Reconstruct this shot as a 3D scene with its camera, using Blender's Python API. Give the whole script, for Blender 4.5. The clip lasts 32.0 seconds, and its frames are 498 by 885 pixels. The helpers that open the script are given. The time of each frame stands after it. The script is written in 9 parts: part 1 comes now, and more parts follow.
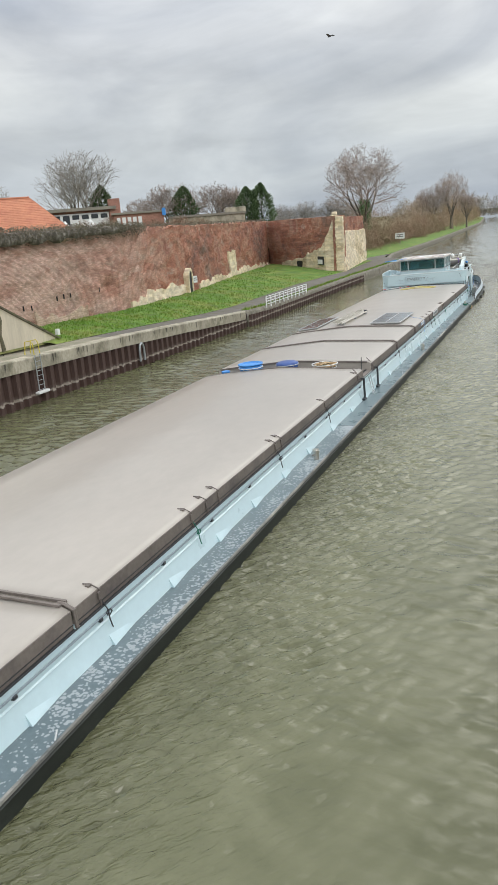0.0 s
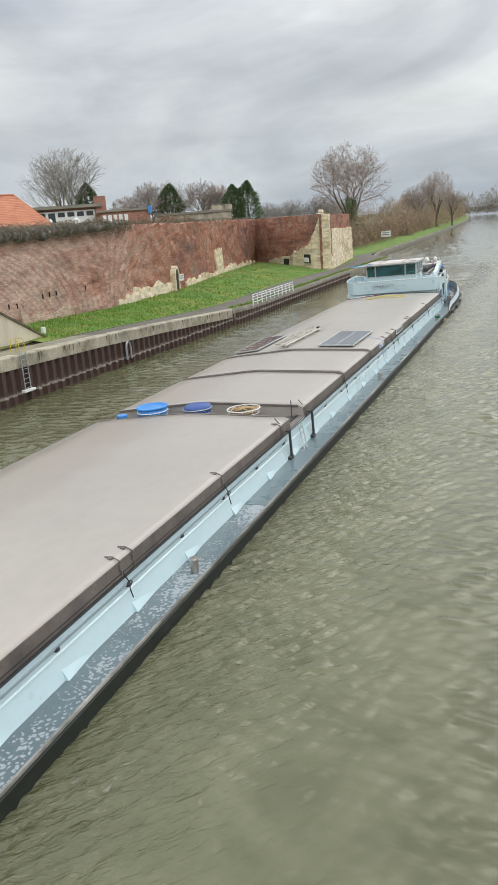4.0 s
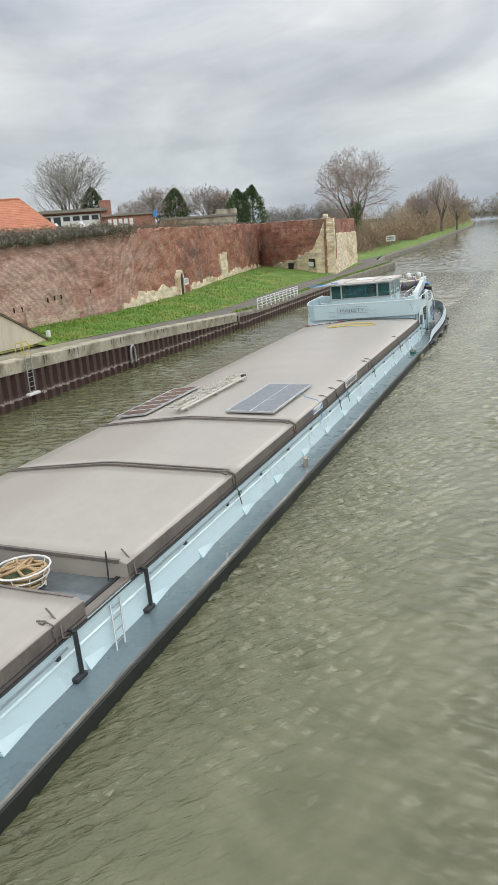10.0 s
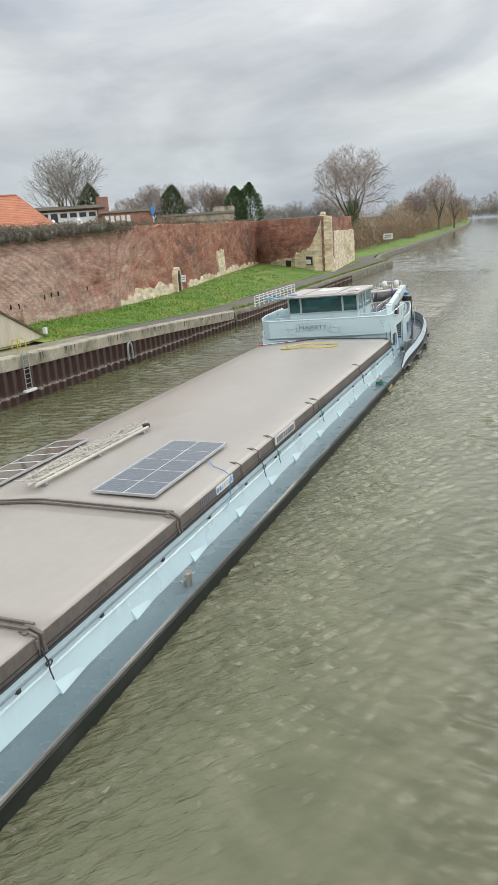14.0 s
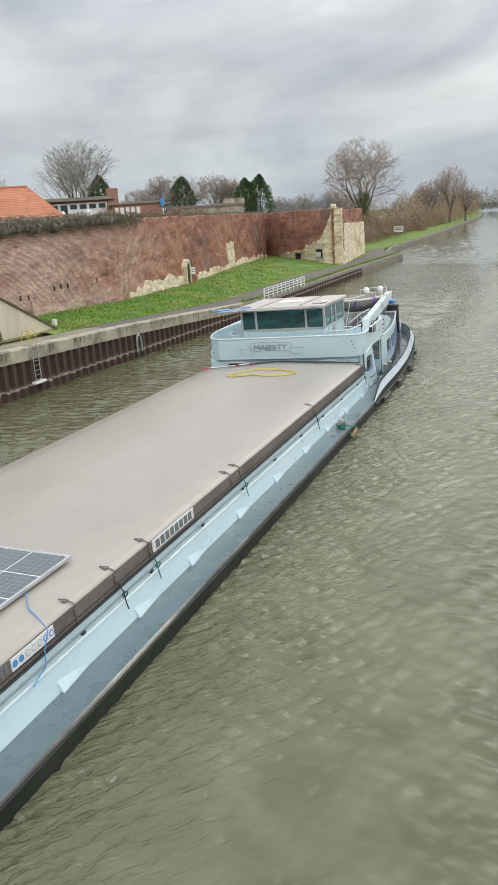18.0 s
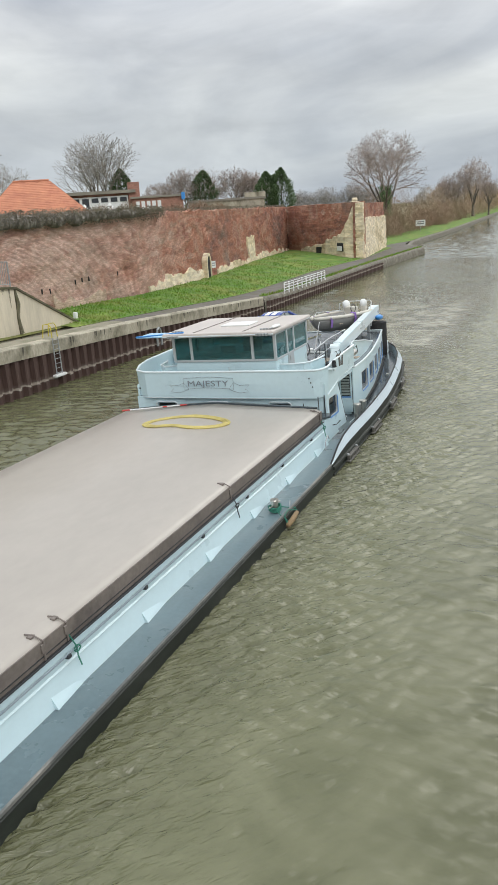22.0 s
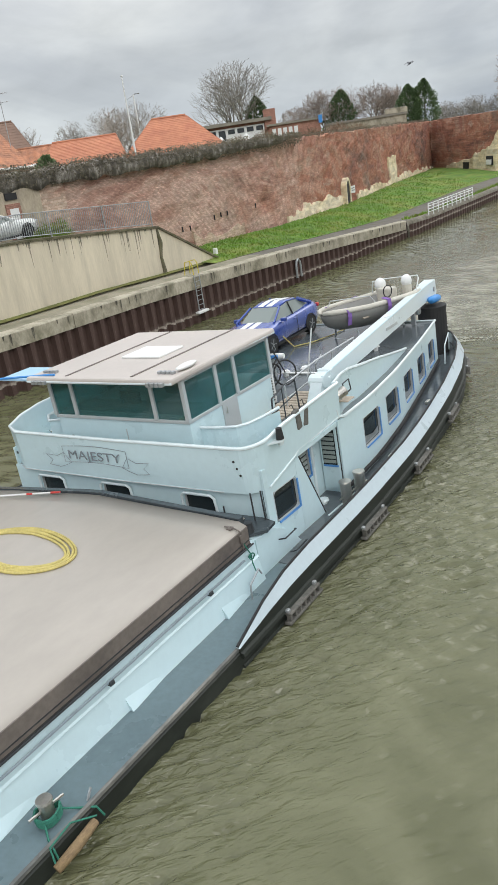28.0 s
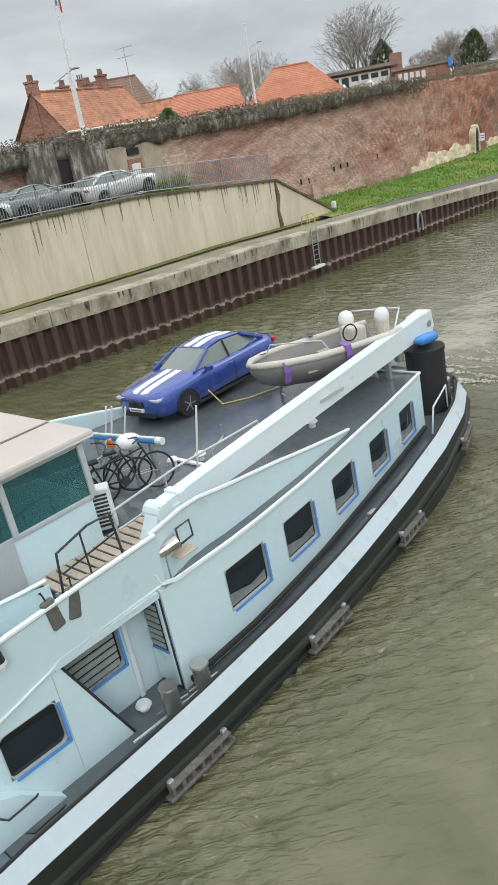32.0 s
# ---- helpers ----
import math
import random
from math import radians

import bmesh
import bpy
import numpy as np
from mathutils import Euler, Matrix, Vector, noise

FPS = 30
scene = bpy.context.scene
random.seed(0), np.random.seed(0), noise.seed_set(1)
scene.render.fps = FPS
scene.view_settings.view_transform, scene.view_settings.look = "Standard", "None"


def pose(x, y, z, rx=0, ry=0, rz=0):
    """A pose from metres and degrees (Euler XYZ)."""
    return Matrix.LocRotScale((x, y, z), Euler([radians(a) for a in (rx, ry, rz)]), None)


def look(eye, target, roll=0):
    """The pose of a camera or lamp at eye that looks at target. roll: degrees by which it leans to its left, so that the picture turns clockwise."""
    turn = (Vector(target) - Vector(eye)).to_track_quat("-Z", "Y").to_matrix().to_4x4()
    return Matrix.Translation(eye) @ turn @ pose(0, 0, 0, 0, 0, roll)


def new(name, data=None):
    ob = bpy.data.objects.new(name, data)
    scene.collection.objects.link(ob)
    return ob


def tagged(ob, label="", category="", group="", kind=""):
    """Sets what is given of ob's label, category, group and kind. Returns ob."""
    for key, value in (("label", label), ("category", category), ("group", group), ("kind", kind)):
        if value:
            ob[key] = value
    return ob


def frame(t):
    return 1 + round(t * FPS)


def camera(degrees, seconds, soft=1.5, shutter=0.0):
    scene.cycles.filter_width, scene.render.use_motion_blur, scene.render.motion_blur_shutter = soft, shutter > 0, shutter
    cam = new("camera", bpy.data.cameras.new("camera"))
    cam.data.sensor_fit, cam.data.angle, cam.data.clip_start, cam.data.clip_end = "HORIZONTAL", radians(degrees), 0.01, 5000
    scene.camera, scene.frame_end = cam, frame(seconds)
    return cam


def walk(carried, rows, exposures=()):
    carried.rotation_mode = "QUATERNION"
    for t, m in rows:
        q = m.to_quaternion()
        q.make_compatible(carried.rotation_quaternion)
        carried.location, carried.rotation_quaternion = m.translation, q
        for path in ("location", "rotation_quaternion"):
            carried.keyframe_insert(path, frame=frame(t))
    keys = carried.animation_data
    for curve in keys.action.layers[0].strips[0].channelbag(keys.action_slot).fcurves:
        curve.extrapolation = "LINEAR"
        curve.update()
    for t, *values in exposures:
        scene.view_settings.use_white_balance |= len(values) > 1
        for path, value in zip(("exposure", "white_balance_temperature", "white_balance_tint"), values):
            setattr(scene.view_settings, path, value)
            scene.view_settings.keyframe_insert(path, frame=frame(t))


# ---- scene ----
cam = camera(36.73, 32.0, soft=1.5)
EYE = 8.4
PATH = [
    (0, 73.830, 4.174, 21.735), (0.5, 73.747, 4.145, 21.165), (1, 73.712, 4.169, 20.972),
    (1.5, 73.684, 4.153, 20.888), (2, 73.645, 4.187, 20.844), (2.5, 73.631, 4.168, 20.830),
    (3, 73.591, 4.141, 20.796), (3.5, 73.573, 4.113, 20.772), (5.5, 73.811, 3.991, 20.566),
    (6, 73.792, 3.960, 20.526), (6.5, 73.774, 3.981, 20.522), (7, 73.769, 4.022, 20.480),
    (7.5, 73.756, 4.010, 20.460), (8, 73.721, 3.983, 20.430), (8.5, 73.818, 3.982, 20.585),
    (9, 73.929, 3.991, 20.903), (9.5, 73.956, 3.995, 21.096), (10, 73.937, 4.000, 21.091),
    (10.5, 73.915, 3.949, 21.070), (11, 73.882, 3.981, 21.042), (11.5, 73.881, 3.884, 21.016),
    (12, 73.852, 3.919, 20.978), (12.5, 73.833, 3.857, 20.971), (13, 73.782, 3.867, 20.947),
    (13.5, 73.766, 3.826, 20.911), (14, 73.741, 3.767, 20.903), (14.5, 73.713, 3.707, 20.877),
    (16.5, 73.563, 3.607, 20.907), (17, 73.445, 3.489, 21.094), (17.5, 73.328, 3.524, 21.366),
    (18, 73.230, 3.589, 21.626), (18.5, 73.143, 3.611, 21.781), (19, 73.095, 3.650, 21.897),
    (19.5, 73.065, 3.688, 22.325), (20, 73.049, 3.670, 22.658), (20.5, 73.026, 3.666, 22.703),
    (21, 73.005, 3.666, 22.702), (21.5, 72.979, 3.590, 22.780), (22, 72.885, 3.562, 23.154),
    (22.5, 72.547, 3.638, 23.894), (23, 72.005, 3.829, 24.802), (23.5, 71.541, 4.255, 25.630),
    (24, 71.279, 4.591, 26.240), (24.5, 71.149, 4.864, 26.808), (25, 70.976, 5.135, 27.619),
    (25.5, 70.674, 5.661, 28.672), (27.5, 69.080, 7.586, 32.476), (28, 68.761, 8.039, 33.086),
    (28.5, 68.419, 8.530, 34.019), (29, 68.012, 8.981, 35.165), (29.5, 67.716, 9.139, 35.713),
    (30, 67.581, 9.158, 35.950), (30.5, 67.403, 9.110, 36.624), (31, 67.327, 9.198, 37.651),
    (31.5, 67.297, 9.180, 39.220), (32, 66.785, 9.406, 41.722)]
walk(cam, [(t, pose(0, 0, EYE, a, b, c)) for t, a, b, c in PATH])

# way that the barge has gone towards the bridge, in metres
GONE = [
    (0, 0.00), (1, 2.22), (2, 4.42), (3, 6.61), (3.5, 7.69), (5.5, 12.03),
    (6.5, 14.18), (7.5, 16.34), (8.5, 18.50), (9.5, 20.66), (10.5, 22.84), (11.5, 25.05),
    (12.5, 27.24), (13.5, 29.42), (14.5, 31.58), (16.5, 35.91), (17, 37.00), (18, 39.17),
    (19, 41.33), (20, 43.50), (21, 45.69), (22, 47.92), (23, 50.13), (24, 52.33),
    (25, 54.51), (25.5, 55.60), (27.5, 59.98), (28.5, 62.16), (29.5, 64.35), (30.5, 66.55),
    (31.5, 68.78), (32, 69.89)]

# ---- sky and light ----
def make_world():
    w = bpy.data.worlds.new("overcast_sky")
    scene.world = w
    w.use_nodes = True
    nt = w.node_tree
    nt.nodes.clear()
    N, L = nt.nodes.new, nt.links.new
    out, bg = N("ShaderNodeOutputWorld"), N("ShaderNodeBackground")
    tc, sep = N("ShaderNodeTexCoord"), N("ShaderNodeSeparateXYZ")
    L(tc.outputs["Generated"], sep.inputs[0])
    ramp = N("ShaderNodeValToRGB")
    ramp.color_ramp.elements[0].position, ramp.color_ramp.elements[0].color = 0.0, (0.53, 0.58, 0.63, 1)
    ramp.color_ramp.elements[1].position, ramp.color_ramp.elements[1].color = 1.0, (1.55, 1.60, 1.66, 1)
    for p, c in ((0.05, (0.48, 0.515, 0.55)), (0.10, (0.46, 0.485, 0.51)), (0.16, (0.53, 0.55, 0.565)), (0.22, (0.66, 0.675, 0.685)), (0.30, (0.75, 0.765, 0.775)), (0.5, (1.05, 1.07, 1.09))):
        e = ramp.color_ramp.elements.new(p)
        e.color = (*c, 1)
    L(sep.outputs["Z"], ramp.inputs[0])
    mp = N("ShaderNodeMapping")
    mp.inputs["Scale"].default_value = (1.3, 1.3, 3.9)
    mp.inputs["Rotation"].default_value = (0.10, -0.05, 0.3)
    L(tc.outputs["Generated"], mp.inputs[0])
    n1, n2 = N("ShaderNodeTexNoise"), N("ShaderNodeTexNoise")
    for n, sc, de, ro, di in ((n1, 1.55, 8, 0.50, 0.7), (n2, 5.5, 7, 0.55, 0.5)):
        n.inputs["Scale"].default_value, n.inputs["Detail"].default_value = sc, de
        n.inputs["Roughness"].default_value, n.inputs["Distortion"].default_value = ro, di
        L(mp.outputs[0], n.inputs[0])
    m1, m2 = N("ShaderNodeMapRange"), N("ShaderNodeMapRange")
    for m, n, a, b in ((m1, n1, 0.0, 1.0), (m2, n2, 0.91, 1.09)):
        m.inputs["From Min"].default_value, m.inputs["From Max"].default_value = 0.3, 0.7
        m.inputs["To Min"].default_value, m.inputs["To Max"].default_value = a, b
        L(n.outputs[0], m.inputs[0])
    # cloud bellies are bluer and darker, their lit rims warmer
    tint, both = N("ShaderNodeValToRGB"), N("ShaderNodeVectorMath")
    tint.color_ramp.elements[0].position, tint.color_ramp.elements[0].color = 0.0, (0.60, 0.635, 0.70, 1)
    tint.color_ramp.elements[1].position, tint.color_ramp.elements[1].color = 1.0, (1.36, 1.35, 1.30, 1)
    tint.color_ramp.elements.new(0.5).color = (0.96, 0.97, 0.985, 1)
    L(m1.outputs[0], tint.inputs[0])
    both.operation = "MULTIPLY"
    L(ramp.outputs[0], both.inputs[0]), L(tint.outputs[0], both.inputs[1])
    mul = N("ShaderNodeVectorMath")
    mul.operation = "SCALE"
    L(both.outputs[0], mul.inputs[0]), L(m2.outputs[0], mul.inputs["Scale"])
    sky, sk2, add = N("ShaderNodeTexSky"), N("ShaderNodeVectorMath"), N("ShaderNodeVectorMath")
    sky.sky_type, sky.sun_disc = "NISHITA", False
    sky.sun_elevation, sky.sun_rotation = radians(32), radians(150)
    sk2.operation, add.operation = "SCALE", "ADD"
    sk2.inputs["Scale"].default_value = 0.006
    L(sky.outputs[0], sk2.inputs[0])
    L(mul.outputs[0], add.inputs[0]), L(sk2.outputs[0], add.inputs[1])
    # the thin, bright part of the cloud, high over the canal
    dot, clip, power, glow, last = N("ShaderNodeVectorMath"), N("ShaderNodeMath"), N("ShaderNodeMath"), N("ShaderNodeVectorMath"), N("ShaderNodeVectorMath")
    dot.operation, clip.operation, power.operation, glow.operation, last.operation = "DOT_PRODUCT", "MAXIMUM", "POWER", "SCALE", "ADD"
    dot.inputs[1].default_value = (0.27, 0.76, 0.59)
    clip.inputs[1].default_value, power.inputs[1].default_value = 0.0, 26.0
    glow.inputs[0].default_value = (3.3, 3.2, 2.95)
    L(tc.outputs["Generated"], dot.inputs[0]), L(dot.outputs["Value"], clip.inputs[0]), L(clip.outputs[0], power.inputs[0]), L(power.outputs[0], glow.inputs["Scale"])
    L(add.outputs[0], last.inputs[0]), L(glow.outputs[0], last.inputs[1])
    L(last.outputs[0], bg.inputs[0])
    bg.inputs[1].default_value = 1.0
    L(bg.outputs[0], out.inputs[0])


make_world()
sun = new("sun", bpy.data.lights.new("sun", "SUN"))
sun.data.energy, sun.data.angle, sun.data.color = 0.85, radians(25), (1.0, 0.96, 0.9)
sun.matrix_world = look((70, -58, 58), (0, 0, 0))
scene.view_settings.exposure = 0.1


# ---- materials ----
def surf(name, col, rough=0.6, metal=0.0, var=0.2, scale=1.5, fine=25.0, bump=0.15, col2=None, mix=0.5, sharp=0.12, scale2=None, stretch=(1, 1, 1), coat=0.0, random_var=0.0):
    """A painted or natural surface: base colour with broad and fine variation, a second colour in stains, fine relief."""
    m = bpy.data.materials.new(name)
    m.use_nodes = True
    nt = m.node_tree
    N, L = nt.nodes.new, nt.links.new
    p = nt.nodes["Principled BSDF"]
    p.inputs["Metallic"].default_value = metal
    p.inputs["Coat Weight"].default_value = coat
    tc, mp = N("ShaderNodeTexCoord"), N("ShaderNodeMapping")
    mp.inputs["Scale"].default_value = stretch
    L(tc.outputs["Object"], mp.inputs[0])
    na, nb = N("ShaderNodeTexNoise"), N("ShaderNodeTexNoise")
    for n, s, d in ((na, scale, 6), (nb, fine, 4)):
        n.inputs["Scale"].default_value, n.inputs["Detail"].default_value = s, d
        n.inputs["Roughness"].default_value = 0.62
        L(mp.outputs[0], n.inputs[0])
    base = N("ShaderNodeMix")
    base.data_type = "RGBA"
    base.inputs["A"].default_value = (*col, 1)
    base.inputs["B"].default_value = (*(col2 or col), 1)
    if col2:
        nc, mr = N("ShaderNodeTexNoise"), N("ShaderNodeMapRange")
        nc.inputs["Scale"].default_value, nc.inputs["Detail"].default_value = scale2 or scale * 1.7, 8
        nc.inputs["Roughness"].default_value = 0.65
        mr.inputs["From Min"].default_value, mr.inputs["From Max"].default_value = 1 - mix - sharp, 1 - mix + sharp
        L(mp.outputs[0], nc.inputs[0]), L(nc.outputs[0], mr.inputs[0]), L(mr.outputs[0], base.inputs["Factor"])
    else:
        base.inputs["Factor"].default_value = 0
    ma, mb, mm = N("ShaderNodeMapRange"), N("ShaderNodeMapRange"), N("ShaderNodeMath")
    for r, n, v in ((ma, na, var), (mb, nb, var * 0.7)):
        r.inputs["From Min"].default_value, r.inputs["From Max"].default_value = 0.25, 0.75
        r.inputs["To Min"].default_value, r.inputs["To Max"].default_value = 1 - v, 1 + v
        L(n.outputs[0], r.inputs[0])
    mm.operation = "MULTIPLY"
    L(ma.outputs[0], mm.inputs[0]), L(mb.outputs[0], mm.inputs[1])
    last = mm.outputs[0]
    if random_var:
        oi, geo, ad, mr2, m3 = N("ShaderNodeObjectInfo"), N("ShaderNodeNewGeometry"), N("ShaderNodeMath"), N("ShaderNodeMapRange"), N("ShaderNodeMath")
        ad.operation = "ADD"
        L(oi.outputs["Random"], ad.inputs[0]), L(geo.outputs["Random Per Island"], ad.inputs[1])
        mr2.inputs["From Max"].default_value = 2.0
        mr2.inputs["To Min"].default_value, mr2.inputs["To Max"].default_value = 1 - random_var, 1 + random_var
        L(ad.outputs[0], mr2.inputs[0])
        m3.operation = "MULTIPLY"
        L(last, m3.inputs[0]), L(mr2.outputs[0], m3.inputs[1])
        last = m3.outputs[0]
    sc = N("ShaderNodeVectorMath")
    sc.operation = "SCALE"
    L(base.outputs["Result"], sc.inputs[0]), L(last, sc.inputs["Scale"])
    L(sc.outputs[0], p.inputs["Base Color"])
    rr = N("ShaderNodeMapRange")
    rr.inputs["To Min"].default_value, rr.inputs["To Max"].default_value = max(0.03, rough - 0.12), min(1, rough + 0.12)
    L(na.outputs[0], rr.inputs[0]), L(rr.outputs[0], p.inputs["Roughness"])
    if bump:
        bp = N("ShaderNodeBump")
        bp.inputs["Strength"].default_value, bp.inputs["Distance"].default_value = bump, 0.02
        L(nb.outputs[0], bp.inputs["Height"]), L(bp.outputs[0], p.inputs["Normal"])
    return m


def water_material():
    m = bpy.data.materials.new("canal_water")
    m.use_nodes = True
    nt = m.node_tree
    N, L = nt.nodes.new, nt.links.new
    p = nt.nodes["Principled BSDF"]
    p.inputs["Roughness"].default_value = 0.04
    p.inputs["IOR"].default_value = 1.42
    tc = N("ShaderNodeTexCoord")
    cl, cr = N("ShaderNodeTexNoise"), N("ShaderNodeValToRGB")
    cl.inputs["Scale"].default_value, cl.inputs["Detail"].default_value, cl.inputs["Distortion"].default_value = 0.42, 7, 1.3
    cr.color_ramp.elements[0].position, cr.color_ramp.elements[0].color = 0.36, (0.108, 0.111, 0.056, 1)
    cr.color_ramp.elements[1].position, cr.color_ramp.elements[1].color = 0.66, (0.152, 0.153, 0.086, 1)
    L(tc.outputs["Object"], cl.inputs[0]), L(cl.outputs[0], cr.inputs[0])
    hs = None
    for sc, rot, dist, w, det in (((1.3, 2.6, 1), 0.25, 0.2, 1.0, 0), ((3.0, 5.2, 1), -0.30, 0.2, 0.35, 1)):
        mp, n, mu = N("ShaderNodeMapping"), N("ShaderNodeTexNoise"), N("ShaderNodeMath")
        mp.inputs["Scale"].default_value, mp.inputs["Rotation"].default_value = sc, (0, 0, -rot)
        n.inputs["Scale"].default_value, n.inputs["Detail"].default_value, n.inputs["Distortion"].default_value = 1.0, det, dist
        n.inputs["Roughness"].default_value = 0.55
        mu.operation, mu.inputs[1].default_value = "MULTIPLY", w
        L(tc.outputs["Object"], mp.inputs[0]), L(mp.outputs[0], n.inputs[0]), L(n.outputs[0], mu.inputs[0])
        if hs is None:
            hs = mu.outputs[0]
        else:
            ad = N("ShaderNodeMath")
            L(hs, ad.inputs[0]), L(mu.outputs[0], ad.inputs[1])
            hs = ad.outputs[0]
    # livelier beside the barge's track and in gusts, calmer in between and far off
    sep, gx, gy, pa, pr, am, a2 = N("ShaderNodeSeparateXYZ"), N("ShaderNodeValToRGB"), N("ShaderNodeMapRange"), N("ShaderNodeTexNoise"), N("ShaderNodeMapRange"), N("ShaderNodeMath"), N("ShaderNodeMath")
    L(tc.outputs["Object"], sep.inputs[0])
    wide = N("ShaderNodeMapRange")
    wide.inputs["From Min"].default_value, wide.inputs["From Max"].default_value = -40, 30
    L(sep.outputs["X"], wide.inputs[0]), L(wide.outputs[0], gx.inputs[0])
    # brightness painted into the base colour by x: highest beside the barge, lowest rightwards
    x_brightness, tone = N("ShaderNodeValToRGB"), N("ShaderNodeVectorMath")
    L(wide.outputs[0], x_brightness.inputs[0])
    e = x_brightness.color_ramp.elements
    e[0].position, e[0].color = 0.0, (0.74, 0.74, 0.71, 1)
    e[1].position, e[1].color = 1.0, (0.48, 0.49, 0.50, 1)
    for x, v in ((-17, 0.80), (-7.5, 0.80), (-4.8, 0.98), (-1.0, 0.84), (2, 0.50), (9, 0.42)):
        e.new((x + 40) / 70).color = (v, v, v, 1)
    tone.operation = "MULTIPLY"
    L(cr.outputs[0], tone.inputs[0]), L(x_brightness.outputs[0], tone.inputs[1]), L(tone.outputs[0], p.inputs["Base Color"])
    e = gx.color_ramp.elements
    e[0].position, e[0].color = 0.0, (0.5, 0.5, 0.5, 1)
    e[1].position, e[1].color = 1.0, (0.30, 0.30, 0.30, 1)
    for x, v in ((-20, 0.62), (-7.3, 1.0), (-4.6, 0.85), (-2.5, 0.38), (0.0, 0.26), (4, 0.24), (10, 0.28)):
        e.new((x + 40) / 70).color = (v, v, v, 1)
    gy.inputs["From Min"].default_value, gy.inputs["From Max"].default_value = 30, 110
    gy.inputs["To Min"].default_value, gy.inputs["To Max"].default_value = 1.0, 0.20
    L(sep.outputs["Y"], gy.inputs[0])
    pa.inputs["Scale"].default_value, pa.inputs["Detail"].default_value = 0.22, 3
    pr.inputs["From Min"].default_value, pr.inputs["From Max"].default_value = 0.35, 0.65
    pr.inputs["To Min"].default_value, pr.inputs["To Max"].default_value = 0.55, 1.25
    L(tc.outputs["Object"], pa.inputs[0]), L(pa.outputs[0], pr.inputs[0])
    am.operation = a2.operation = "MULTIPLY"
    L(gx.outputs[0], am.inputs[0]), L(gy.outputs[0], am.inputs[1]), L(am.outputs[0], a2.inputs[0]), L(pr.outputs[0], a2.inputs[1])
    hm = N("ShaderNodeMath")
    hm.operation = "MULTIPLY"
    L(hs, hm.inputs[0]), L(a2.outputs[0], hm.inputs[1])
    hs = hm.outputs[0]
    # short slanting crests along the hull's side
    mp, n, band, mu, ad = N("ShaderNodeMapping"), N("ShaderNodeTexNoise"), N("ShaderNodeValToRGB"), N("ShaderNodeMath"), N("ShaderNodeMath")
    mp.vector_type = "TEXTURE"
    mp.inputs["Rotation"].default_value, mp.inputs["Scale"].default_value = (0, 0, radians(48)), (0.30, 0.095, 1)
    n.inputs["Scale"].default_value, n.inputs["Detail"].default_value, n.inputs["Distortion"].default_value = 1.0, 2, 0.5
    e = band.color_ramp.elements
    e[0].position, e[0].color = 0.0, (0.05, 0.05, 0.05, 1)
    e[1].position, e[1].color = 1.0, (0, 0, 0, 1)
    for x, v in ((-9, 0.1), (-7.2, 0.85), (-5.6, 0.55), (-3.8, 0.14), (-2.0, 0.02)):
        e.new((x + 40) / 70).color = (v, v, v, 1)
    mu.operation = "MULTIPLY"
    L(tc.outputs["Object"], mp.inputs[0]), L(mp.outputs[0], n.inputs[0]), L(wide.outputs[0], band.inputs[0])
    L(n.outputs[0], mu.inputs[0]), L(band.outputs[0], mu.inputs[1]), L(hs, ad.inputs[0]), L(mu.outputs[0], ad.inputs[1])
    hs = ad.outputs[0]
    bp = N("ShaderNodeBump")
    bp.inputs["Strength"].default_value, bp.inputs["Distance"].default_value = 1.0, 0.14
    L(hs, bp.inputs["Height"]), L(bp.outputs[0], p.inputs["Normal"])
    return m


